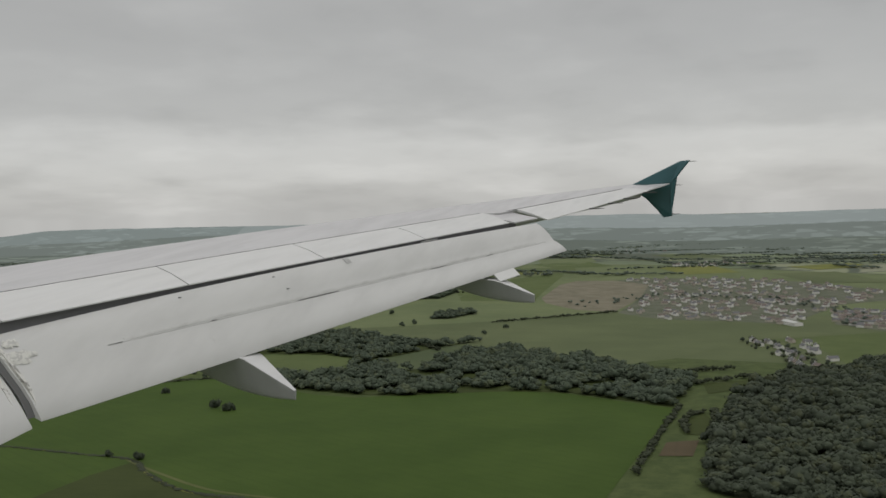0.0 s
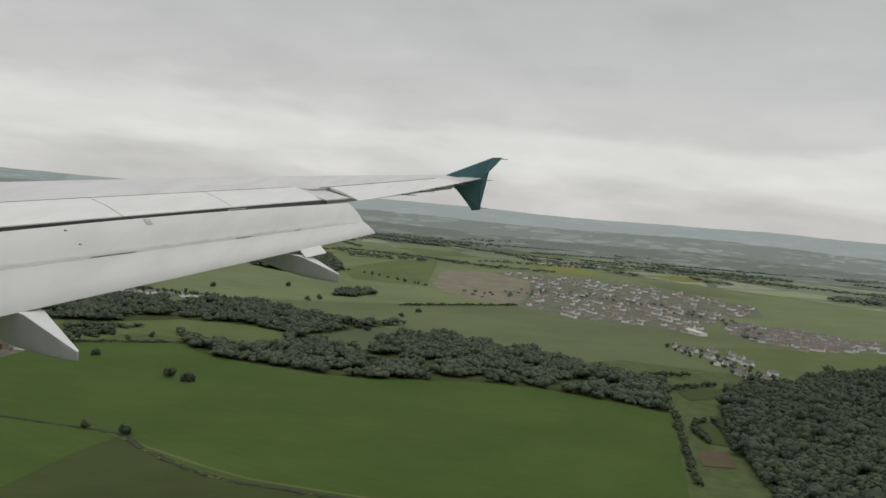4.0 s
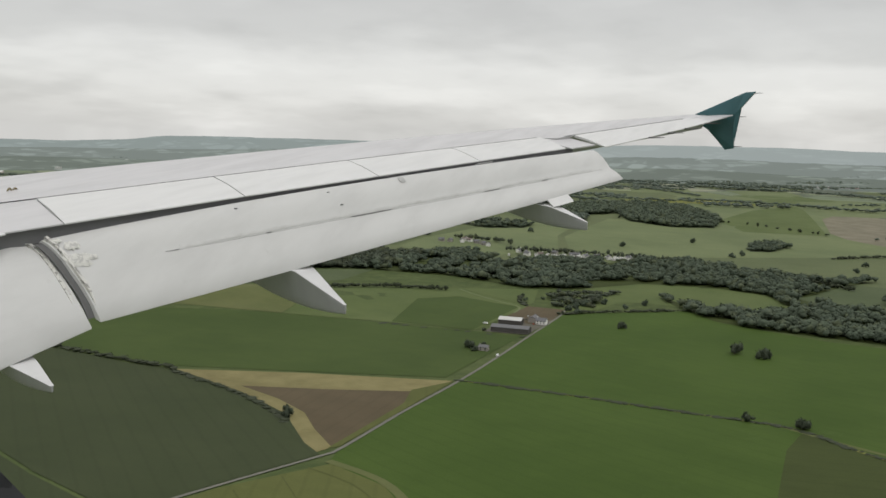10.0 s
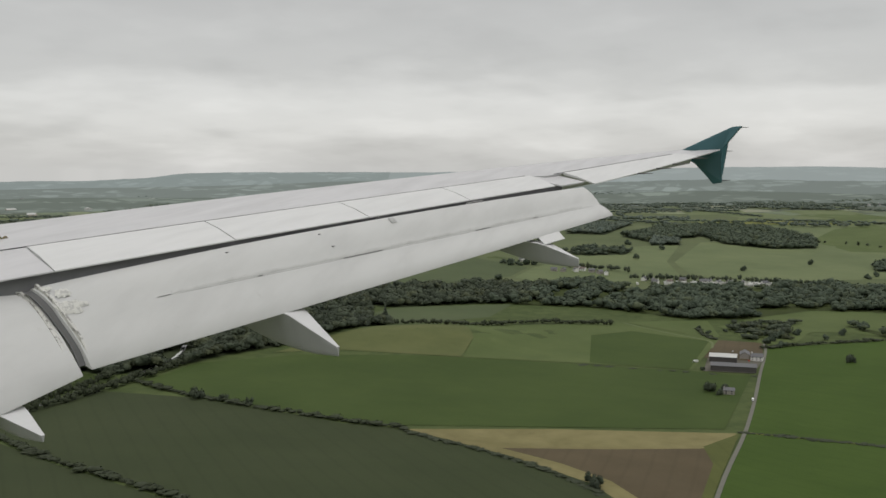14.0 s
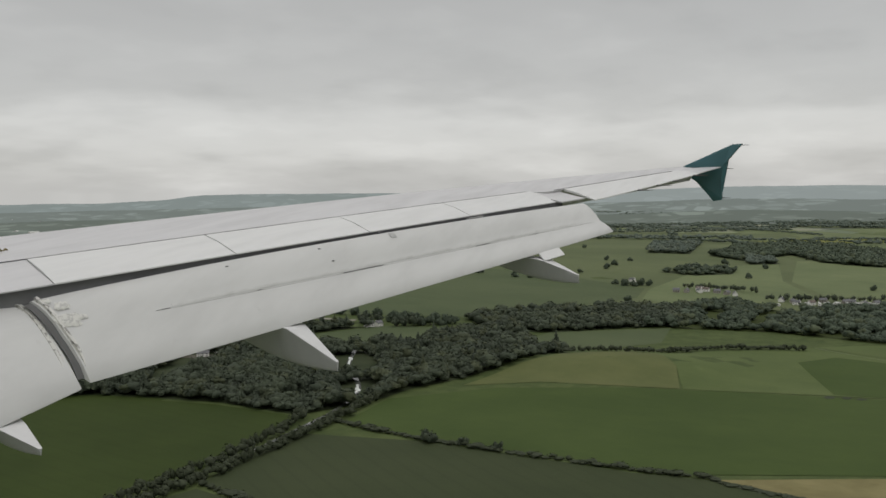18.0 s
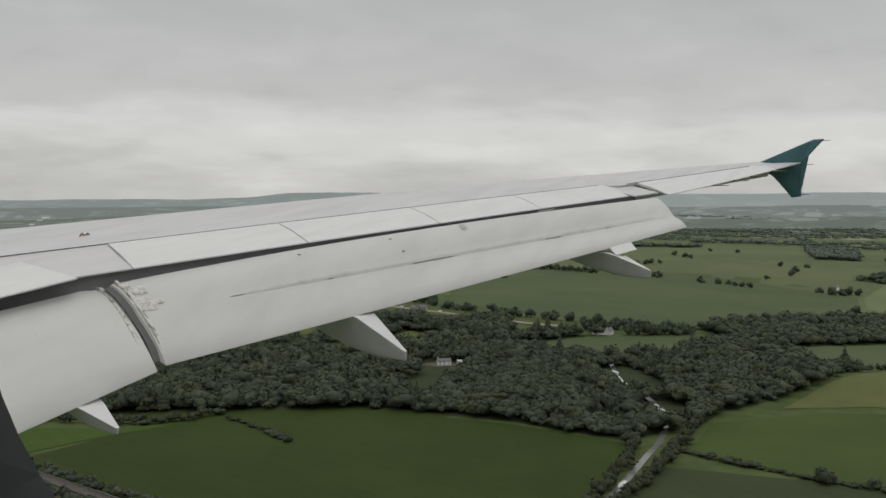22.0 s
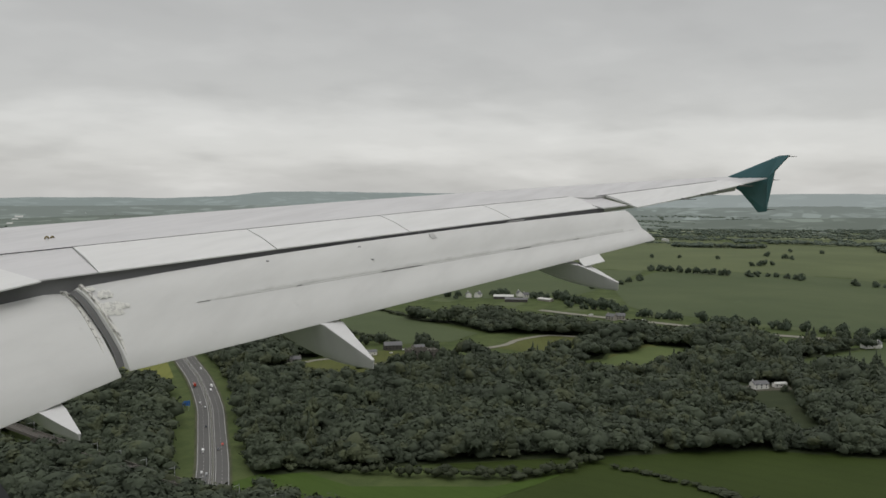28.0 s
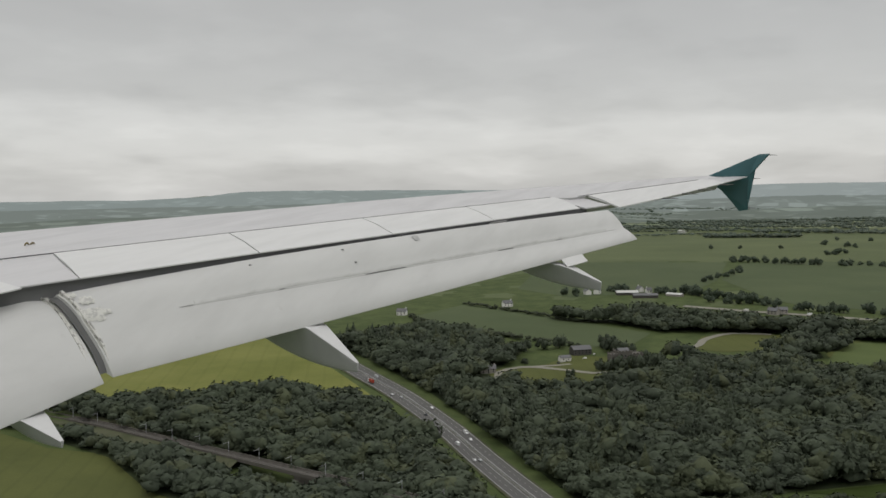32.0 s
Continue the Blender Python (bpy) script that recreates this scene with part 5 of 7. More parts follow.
def vehicle(kind, paint_name, label):
    """A road vehicle facing +x: shaped body with glass, four wheels."""
    e = new(kind)
    tagged(e, label, kind, "vehicles on the motorway")
    if kind == "car":
        prof = [(-1.15, 0.18), (-1.17, 0.45), (-1.05, 0.52), (-0.72, 0.80), (0.22, 0.82), (0.62, 0.54), (1.10, 0.46), (1.18, 0.30), (1.16, 0.18)]
        half, wheels, r = 0.48, (-0.72, 0.74), 0.18
    elif kind == "lorry":
        prof = [(1.5, 0.30), (1.5, 1.75), (1.6, 1.85), (2.4, 1.80), (2.62, 1.25), (2.66, 0.30)]
        half, wheels, r = 0.64, (-2.3, -1.5, 2.0), 0.26
    else:
        prof = [(-1.7, 0.22), (-1.72, 1.28), (-1.6, 1.36), (0.95, 1.36), (1.35, 0.86), (1.68, 0.72), (1.72, 0.40), (1.70, 0.22)]
        half, wheels, r = 0.56, (-1.05, 1.12), 0.20
    bm = bmesh.new()
    rows = []
    for y, k in ((-half, 0.93), (-half * 0.94, 1.0), (half * 0.94, 1.0), (half, 0.93)):
        rows.append([bm.verts.new((x, y * (1 if z < 0.5 else 0.93), 0.2 + (z - 0.2) * k)) for x, z in prof])
    n = len(prof)
    for a, b in zip(rows, rows[1:]):
        for i in range(n):
            bm.faces.new((a[i], b[i], b[(i + 1) % n], a[(i + 1) % n]))
    bm.faces.new(rows[0])
    bm.faces.new(rows[-1])
    bmesh.ops.recalc_face_normals(bm, faces=bm.faces[:])
    body = part("body", bm, MAT["car_white" if kind == "lorry" else paint_name], e)
    if kind == "lorry":
        part("cargo_box", box_bm(-0.75, 0, 1.22, 4.2, 1.3, 1.6, 0.05), MAT[paint_name], e, "orange-red cargo box")
        part("windscreen", box_bm(2.54, 0, 1.45, 0.05, 1.05, 0.42), MAT["glass"], body).matrix_basis = pose(0, 0, 0)
    if kind == "car":
        part("windscreen", box_bm(0.43, 0, 0.69, 0.5, 0.78, 0.02).copy(), MAT["glass"], body).matrix_basis = pose(0.14, 0, 0.02, 0, 35, 0) @ Matrix.Translation((-0.43, 0, 0))
        part("rear_window", box_bm(-0.9, 0, 0.68, 0.36, 0.74, 0.02), MAT["glass"], body)
    elif kind == "van":
        part("windscreen", box_bm(1.17, 0, 1.12, 0.05, 0.94, 0.42), MAT["glass"], body)
    for x in wheels:
        for y in (-half + 0.04, half - 0.04):
            bm = bmesh.new()
            bmesh.ops.create_cone(bm, segments=12, radius1=r, radius2=r, depth=0.14, cap_ends=True, matrix=Matrix.Translation((x, y, r)) @ Euler((radians(90), 0, 0)).to_matrix().to_4x4())
            part("wheel", bm, MAT["tyre"], e)
    return e


# away from the eye on the left carriageway, towards it on the right; (seconds, metres at that moment, lane, speed)
TRAFFIC = [
    ("van", "car_white", "white panel van driving on the motorway", 30.0, 631, 3.9, 13.0),
    ("car", "car_white", "white car overtaking on the motorway", 30.0, 605, 4.2, 15.4),
    ("car", "car_silver", "silver car driving on the motorway", 30.0, 603, 2.3, 15.8),
    ("car", "car_dark", "dark hatchback driving on the motorway", 30.0, 673, 2.3, 14.0),
    ("car", "car_silver", "silver estate driving on the motorway", 30.0, 705, 2.3, 13.5),
    ("car", "car_white", "white hatchback driving on the motorway", 30.0, 713, 4.2, 13.0),
    ("lorry", "car_red", "orange-red lorry with a white cab on the motorway", 30.0, 744, 4.2, 11.0),
    ("van", "car_white", "white van coming along the motorway", 30.0, 694, -4.2, -12.0),
    ("car", "car_white", "white saloon coming along the motorway", 30.0, 686, -3.0, -12.5),
    ("car", "car_white", "white estate coming along the motorway", 30.0, 735, -4.2, -12.5),
    ("car", "car_red", "red car coming along the motorway", 30.0, 588, -4.2, -13.0),
    ("car", "car_dark", "dark saloon coming along the motorway", 30.0, 579, -2.3, -14.0),
    ("van", "car_silver", "silver van coming along the motorway", 30.0, 800, -2.4, -13.0),
]
DRIVEN = []
for kind, col, label, t0, d0, lane, v in TRAFFIC:
    ob = vehicle(kind, col, label)
    rows = []
    for k in range(17):
        t = 2.0 * k
        d = min(max(d0 + v * (t - t0), 1.0), ROAD_LEN - 5)
        x, y, z, h = on_road(d, lane)
        rows.append((t, pose(x, y, z, 0, 0, h + (180 if v < 0 else 0))))
    DRIVEN.append((ob, rows))


def road_sign(x, y, turn):
    e = new("road_sign")
    tagged(e, "large blue motorway sign on two posts", "sign")
    e.matrix_basis = pose(x, y, lz(x, y), 0, 0, turn)
    part("panel", box_bm(0, 0, 4.0, 3.6, 0.08, 2.4, 0.02), MAT["sign_blue"], e, "blue sign panel")
    for dx in (-1.2, 1.2):
        part("post", box_bm(dx, 0.08, 2.0, 0.12, 0.12, 4.0), MAT["steel"], e)
    for k, (w, z) in enumerate(((2.2, 4.7), (1.6, 4.0), (1.9, 3.3))):
        part("lettering_bar", box_bm(-0.2, -0.045, z, w, 0.012, 0.22), MAT["render_white"], e, "white illegible lettering bar")


road_sign(338, 1386, 136)

RAIL = [(302, 1640), (293, 1540), (280, 1475), (269, 1425), (262, 1395), (257, 1370), (252, 1349), (246, 1320), (241, 1290), (236, 1250), (230, 1200), (222, 1120), (210, 1000)]


def viaduct():
    """A stone railway viaduct on round arches, with ballasted track and parapets."""
    e = new("railway_viaduct")
    tagged(e, "dark grey stone railway viaduct on round arches", "viaduct")
    line = along(RAIL, 1.0)
    deck = list(line)
    pitch = 8
    i0 = next(i for i, (p, h) in enumerate(deck) if p.y < 1400)
    i1 = next(i for i, (p, h) in enumerate(deck) if p.y < 1225)

    bm = bmesh.new()
    rows = []
    for p, h in deck[::4]:
        nx_, ny_ = -math.sin(h), math.cos(h)
        z = DECKZ
        out = []
        for w, zz in ((-2.4, z), (2.4, z)):
            out.append(bm.verts.new((p.x + nx_ * w, p.y + ny_ * w, zz)))
        rows.append(out)
    for a, b in zip(rows, rows[1:]):
        bm.faces.new((a[0], b[0], b[1], a[1]))
    bmesh.ops.recalc_face_normals(bm, faces=bm.faces[:])
    if bm.faces[:] and bm.faces[:][0].normal.z < 0:
        bmesh.ops.reverse_faces(bm, faces=bm.faces[:])
    part("trackbed", bm, MAT["ballast"], e, "brown-grey ballasted trackbed")
    for w in (-1.6, -0.8, 0.8, 1.6):
        bm = bmesh.new()
        rows = []
        for p, h in deck[::4]:
            nx_, ny_ = -math.sin(h), math.cos(h)
            rows.append([bm.verts.new((p.x + nx_ * (w + a), p.y + ny_ * (w + a), DECKZ + b)) for a, b in ((-0.04, 0.0), (-0.04, 0.1), (0.04, 0.1), (0.04, 0.0))])
        for a, b in zip(rows, rows[1:]):
            for k in range(3):
                bm.faces.new((a[k], b[k], b[k + 1], a[k + 1]))
        part("rail", bm, MAT["shed_dark"], e)
    for w in (-2.55, 2.55):
        bm = bmesh.new()
        rows = []
        for p, h in deck[::4]:
            nx_, ny_ = -math.sin(h), math.cos(h)
            rows.append([bm.verts.new((p.x + nx_ * (w + a), p.y + ny_ * (w + a), DECKZ + b)) for a, b in ((-0.15, -0.7), (-0.15, 0.6), (0.15, 0.6), (0.15, -0.7))])
        for a, b in zip(rows, rows[1:]):
            for k in range(4):
                bm.faces.new((a[k], b[k], b[(k + 1) % 4], a[(k + 1) % 4]))
        part("parapet", bm, MAT["stone_dark"], e, "dark stone parapet")
    # spandrel walls with arches, bay by bay
    bay = None
    i = i0
    while i + pitch < i1:
        p, h = deck[i]
        q, g = deck[i + pitch]
        ang = math.atan2(q.y - p.y, q.x - p.x)
        if bay is None:
            bm = bmesh.new()
            R, hh, n = pitch * 0.40, 9.0, 10
            arc = [(-R * math.cos(math.pi * k / n), -R - 0.9 + R * math.sin(math.pi * k / n)) for k in range(n + 1)]
            inner = [(-R, -hh)] + arc + [(R, -hh)]
            outer = [(-pitch / 2, -hh), (-pitch / 2, 0.0), (pitch / 2, 0.0), (pitch / 2, -hh)]
            ring = outer[:1] + outer[1:3] + outer[3:] + inner[::-1]
            f, b_ = [bm.verts.new((x, -2.3, z)) for x, z in ring], [bm.verts.new((x, 2.3, z)) for x, z in ring]
            bm.faces.new(f)
            bm.faces.new(b_[::-1])
            m = len(ring)
            for k in range(m):
                bm.faces.new((f[k], f[(k + 1) % m], b_[(k + 1) % m], b_[k]))
            bmesh.ops.triangulate(bm, faces=[x for x in bm.faces if len(x.verts) > 4])
            bmesh.ops.recalc_face_normals(bm, faces=bm.faces[:])
            bay = part("arch", bm, MAT["stone_dark"], e, "round stone arch bay")
            ob = bay
        else:
            ob = new("arch", bay.data)
            ob.parent = e
        mid = (p + q) / 2
        ob.matrix_basis = pose(mid.x, mid.y, DECKZ - 0.7, 0, 0, math.degrees(ang))
        i += pitch
    return e


DECKZ = lz(252, 1345) + 5.6
viaduct()


def embankment(a, b):
    pts = [q for q in RAIL if a <= q[1] <= b]
    vs, fs = [], []
    rows = along(pts, 5.0)
    for p, h in rows:
        nx_, ny_ = -math.sin(h), math.cos(h)
        for w, z in ((-9, None), (-2.6, DECKZ - 0.15), (2.6, DECKZ - 0.15), (9, None)):
            x, y = p.x + nx_ * w, p.y + ny_ * w
            vs.append((x, y, lz(x, y) + 0.1 if z is None else z))
    for i in range(len(rows) - 1):
        for k in range(3):
            n = 4 * i + k
            fs.append((n, n + 1, n + 5, n + 4))
    tagged(new("embankment", mesh_from("embankment", vs, fs, MAT["kerb_grass"])), "grassy railway embankment", "embankment", kind="structure")


embankment(1400, 1700)
embankment(900, 1225)
band([(300, 1545), (290, 1485), (282, 1450)], 9, 71, "scrub trees along the railway", 4.5, (3.5, 6.5), "leaf_dark", 1.3, "tree belt", "tree_belt", "stuff")
for side in (-7, 7):
    band([(231 + side, 1205), (224 + side, 1130), (212 + side, 1010)], 5, 72 + side, "scrub trees on the railway embankment", 4.2, (3.5, 6.0), "leaf_dark", 1.3, "tree belt", "tree_belt", "stuff")


def line_mast(x, y, turn, first=[None]):
    if first[0] is None:
        e = new("overhead_line_mast")
        tagged(e, "grey steel mast with a cantilever over the railway", "mast", "masts along the railway")
        part("post", box_bm(0, 0, 2.2, 0.16, 0.16, 4.4), MAT["steel"], e)
        part("cantilever", box_bm(1.3, 0, 3.9, 2.6, 0.1, 0.12), MAT["steel"], e)
        first[0] = e
    else:
        e = copy_thing(first[0], Matrix())
    e.matrix_basis = pose(x, y, DECKZ - 0.1, 0, 0, turn)


for k, (p, h) in enumerate(along(RAIL, 17.0)):
    if 1180 < p.y < 1560:
        line_mast(p.x - math.sin(h) * 2.2, p.y + math.cos(h) * 2.2, math.degrees(h) - 90)


# ---- buildings ----
def gable(w, d, eave, ridge, over=0.25):
    """Roof with overhang and thickness, ridge along x."""
    bm = bmesh.new()
    a, b, t = w / 2 + over, d / 2 + over, 0.16
    drop = (ridge - eave) * over / (d / 2)
    top = [(-b, eave - drop), (0, ridge), (b, eave - drop)]
    ring = top + [(y, z + t) for y, z in reversed(top)]
    f, k = [bm.verts.new((-a, y, z)) for y, z in ring], [bm.verts.new((a, y, z)) for y, z in ring]
    n = len(ring)
    for i in range(n):
        bm.faces.new((f[i], f[(i + 1) % n], k[(i + 1) % n], k[i]))
    bm.faces.new((f[0], f[1], f[4], f[5]))
    bm.faces.new((f[1], f[2], f[3], f[4]))
    bm.faces.new((k[0], k[1], k[4], k[5]))
    bm.faces.new((k[1], k[2], k[3], k[4]))
    bmesh.ops.recalc_face_normals(bm, faces=bm.faces[:])
    return bm


def walls(w, d, eave, ridge):
    bm = bmesh.new()
    ring = [(-d / 2, -0.6), (d / 2, -0.6), (d / 2, eave), (0, ridge), (-d / 2, eave)]
    f, k = [bm.verts.new((-w / 2, y, z)) for y, z in ring], [bm.verts.new((w / 2, y, z)) for y, z in ring]
    for i in range(5):
        bm.faces.new((f[i], f[(i + 1) % 5], k[(i + 1) % 5], k[i]))
    bm.faces.new(f)
    bm.faces.new(k[::-1])
    bmesh.ops.recalc_face_normals(bm, faces=bm.faces[:])
    return bm


def house(w, d, eave, ridge, wall, roof, label, fine=True, name="house", group="", chimney=True):
    e = new(name)
    tagged(e, label, "house" if name in ("house", "cottage", "villa") else name, group)
    wl = part("wall", walls(w, d, eave, ridge), MAT[wall], e)
    rf = part("roof", gable(w, d, eave, ridge), MAT[roof], e)
    if chimney:
        part("chimney", box_bm(w / 2 - 0.5, 0, ridge + 0.3, 0.45, 0.6, 1.1, 0.04), MAT[wall], rf)
    if fine:
        n = max(2, int(w / 2.2))
        for side in (-1, 1):
            for i in range(n):
                x = (i + 0.5) * w / n - w / 2
                for z in ([eave * 0.36, eave * 0.78] if eave > 2.3 else [eave * 0.55]):
                    part("window", box_bm(x, side * (d / 2 + 0.01), z, 0.62, 0.06, 0.7, 0.01), MAT["glass"], wl)
        part("door", box_bm(0.2, -d / 2 - 0.02, 0.55, 0.5, 0.07, 1.1, 0.01), MAT["shed_dark"], wl)
    return e


def put(e, x, y, turn, dz=0.0):
    e.matrix_basis = pose(x, y, lz(x, y) + 0.05 + dz, 0, 0, turn)
    return e


KINDS = {}
for key, wall, roof, fine in (("a", "render_white", "slate", False), ("b", "render_buff", "tile", False), ("c", "render_buff", "slate", False), ("d", "render_white", "tile", False),
                              ("v", "render_white", "slate", True), ("w", "stone", "slate", True), ("u", "render_white", "tile", True)):
    size = (10.5, 5.2, 3.0, 4.9) if key in "abcd" else (7.0, 4.6, 2.8, 4.6)
    tone = {"render_white": "white", "render_buff": "buff", "stone": "grey stone"}[wall]
    KINDS[key] = [house(*size, wall, roof, f"{tone} rendered house with a {'grey slate' if roof == 'slate' else 'brown tiled'} roof", fine, "house", "houses of the town" if key in "abcd" else "houses of the villages"), False]


def house_at(key, x, y, turn):
    e, used = KINDS[key]
    if used:
        e = copy_thing(e, Matrix())
    KINDS[key][1] = True
    return put(e, x, y, turn)


def estate(pts, count, seed, heading, keys="abcd", near=1500):
    """Streets of houses inside an outline: things of their own where they can be told apart, joined further out."""
    rs = np.random.RandomState(seed)
    xs, ys = [p[0] for p in pts], [p[1] for p in pts]
    c, s = math.cos(radians(heading)), math.sin(radians(heading))
    cx, cy = np.mean(xs), np.mean(ys)
    spots = []
    for i in range(-60, 61):
        for j in range(-60, 61):
            if j % 3 == 2 or i % 9 == 8:
                continue
            u, v = i * 9.5 + rs.uniform(-1.5, 1.5), j * 13 + rs.uniform(-1, 1)
            x, y = cx + u * c - v * s, cy + u * s + v * c
            spots.append((x, y))
    sp = np.array(spots)
    sp = sp[inside(sp[:, 0], sp[:, 1], list(pts))]
    if len(sp) > count:
        sp = sp[rs.choice(len(sp), count, False)]
    vs, fs, mi, mats = [], [], [], []
    for x, y in sp:
        key, turn = keys[rs.randint(len(keys))], heading + rs.choice([0, 0, 0, 90, 180]) + rs.uniform(-12, 12)
        if x < near:
            house_at(key, x, y, turn)
            continue
        m = pose(x, y, lz(x, y) + 0.05, 0, 0, turn)
        for ob in KINDS[key][0].children_recursive:
            me = ob.data
            if me.materials[0] not in mats:
                mats.append(me.materials[0])
            n = len(vs)
            vs += [m @ v.co for v in me.vertices]
            fs += [[n + i for i in p.vertices] for p in me.polygons]
            mi += [mats.index(me.materials[0])] * len(me.polygons)
    if vs:
        me = mesh_from("town_houses", vs, fs, mats)
        me.polygons.foreach_set("material_index", mi)
        tagged(new("town_houses", me), "rows of pale houses in the distant town", "houses", kind="stuff")


MAT["town"] = crop("town_gardens", (0.080, 0.095, 0.060), (0.132, 0.136, 0.106), grain=0.25, patch=0.05)
TOWN = [(1600, 405), (1800, 440), (1872, 526), (1930, 480), (1950, 310), (1880, 160), (1740, 30), (1610, 22), (1540, 92), (1300, 138), (1324, 200), (1332, 305), (1390, 388)]
estate(TOWN, 290, 1, 35)
estate([(1478, 96), (1449, 2), (1375, -108), (1279, -99), (1215, 5), (1308, 81)], 120, 2, 60)
estate([(1116, 167), (1125, 98), (980, 62), (899, 44), (888, 98), (945, 124)], 34, 3, 20, "abvw")
estate([(2900, 860), (3100, 840), (3100, 640), (2900, 660)], 44, 4, 15)
estate([(2250, 520), (2420, 500), (2420, 330), (2270, 340)], 34, 5, 40)
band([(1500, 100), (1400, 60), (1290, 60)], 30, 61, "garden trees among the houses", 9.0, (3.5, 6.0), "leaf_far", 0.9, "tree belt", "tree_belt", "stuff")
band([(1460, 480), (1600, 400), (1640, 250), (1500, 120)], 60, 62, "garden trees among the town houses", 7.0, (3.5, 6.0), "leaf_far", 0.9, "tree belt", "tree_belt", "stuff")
band([(1120, 160), (1000, 110), (900, 70)], 40, 63, "garden trees round the hamlet", 5.0, (3.5, 6.0), "leaf_dark", 1.0, "tree belt", "tree_belt", "stuff")
sheet("town_ground", TOWN, "town", 0.15, "grey streets and gardens of the town", "ground")
sheet("town_ground", [(1478, 96), (1449, 2), (1375, -108), (1279, -99), (1215, 5), (1308, 81)], "town", 0.16, "grey streets of the housing estate", "ground")

for i, (p, h) in enumerate(along([(992, 838), (1006, 804), (1021, 760), (1029, 722), (1038, 685)], 5.2)):
    r = random.Random(i)
    if r.random() < 0.4:
        house_at("vvuwv"[i % 5], p.x + r.uniform(-16, 12), p.y + r.uniform(-3, 3), math.degrees(h) + r.choice([0, 90]) + r.uniform(-40, 40))
for i, (x, y) in enumerate([(1016, 934), (1024, 922), (1036, 918), (1030, 905), (1024, 893), (1020, 884), (1040, 926), (1012, 944)]):
    house_at("wvuw"[i % 4], x, y, 40 * i)
band([(1050, 945), (1060, 890), (1045, 870)], 14, 64, "trees round the hamlet", 4.5, (5, 8), "leaf_dark", 1.2, "tree belt", "tree_belt", "stuff")
band([(1000, 850), (1040, 770), (1058, 690), (1075, 640)], 12, 65, "trees behind the village houses", 4.5, (5, 8), "leaf_dark", 1.2, "tree belt", "tree_belt", "stuff")

big = house(34, 12, 4.2, 5.6, "render_white", "tin", "long pale flat-fronted school building", True, "school", chimney=False)
put(big, 1296, 132, 35)
put(house(26, 14, 4.0, 5.5, "tin", "tin", "pale sheet-clad warehouse in fields", False, "warehouse", chimney=False), 2000, 1590, 20)
put(house(30, 14, 4.0, 5.0, "tin", "tin", "white sheet-clad warehouse in the far fields", False, "warehouse", chimney=False), 1690, 1372, 70)
put(house(46, 24, 5, 8, "render_white", "tin", "huge white industrial shed far away", False, "warehouse", chimney=False), 2485, 3330, 130)
put(house(34, 18, 5, 7, "render_white", "tin", "white industrial shed far away", False, "warehouse", chimney=False), 1500, 2700, 20)
put(house(30, 16, 5, 7, "render_buff", "tin", "pale industrial shed far away", False, "warehouse", chimney=False), 1420, 2950, 60)

for i in range(26):
    r = random.Random(300 + i)
    az, dd = radians(r.uniform(24, 47)), r.uniform(2500, 4000)
    kind = house(r.uniform(14, 34), r.uniform(10, 18), r.uniform(4, 9), r.uniform(9.5, 12), r.choice(["render_white", "render_buff", "tin"]), r.choice(["tin", "slate", "tin"]), "pale building at the distant city's edge", False, "warehouse", "buildings of the distant city", False)
    put(kind, dd * math.sin(az), 700 + dd * math.cos(az), r.uniform(0, 180))
# white caravans in rows below the trees
def caravan(label):
    """A static caravan: long white body with a shallow roof, windows, door and skirt."""
    e = new("caravan")
    tagged(e, label, "caravan", "caravans of the holiday park")
    body = part("body", box_bm(0, 0, 1.15, 5.6, 2.1, 1.7, 0.12), MAT["render_white"], e)
    part("roof", gable(5.7, 2.2, 1.98, 2.3, 0.08), MAT["tin"], e)
    part("skirt", box_bm(0, 0, 0.2, 5.3, 1.9, 0.4, 0.03), MAT["shed_dark"], e)
    for side in (-1, 1):
        for x in (-1.9, -0.3, 1.6):
            part("window", box_bm(x, side * 1.06, 1.35, 0.9, 0.05, 0.6, 0.01), MAT["glass"], body)
    part("door", box_bm(0.6, -1.07, 1.0, 0.55, 0.05, 1.2, 0.01), MAT["shed_dark"], body)
    return e


CARAVAN = caravan("white static caravan with a pale roof")
rc = random.Random(77)
for i in range(44):
    u = rc.random() if i < 34 else rc.uniform(-0.25, 1.3)
    x, y = 975 + 52 * u + rc.uniform(0, 26), 822 - 120 * u + rc.uniform(-6, 6)
    put(copy_thing(CARAVAN, Matrix()) if i else CARAVAN, x, y, rc.choice([15, 30, 100, 120, 65]) + rc.uniform(-8, 8))


# the farm by the lane
put(house(17, 9, 3.6, 5.2, "shed_dark", "tin", "farm shed with a pale sheet roof", False, "barn", "farm sheds", False), 622, 667, 100)
put(house(27, 9, 3.4, 4.8, "shed_dark", "slate", "long dark farm shed", False, "barn", "farm sheds", False), 596, 655, 100)
put(house(10, 6, 3.0, 4.6, "stone", "slate", "small stone byre in the farmyard", True, "barn", "farm sheds", False), 640, 657, 10)
put(house(7.5, 5.0, 2.9, 4.8, "render_white", "slate", "white farmhouse with a slate roof", True, "house", "houses of the villages"), 634, 648, 95)
put(house(6, 4.5, 2.4, 3.6, "stone", "slate", "ruined grey stone cottage", True, "cottage", "houses of the villages"), 532, 644, 100)
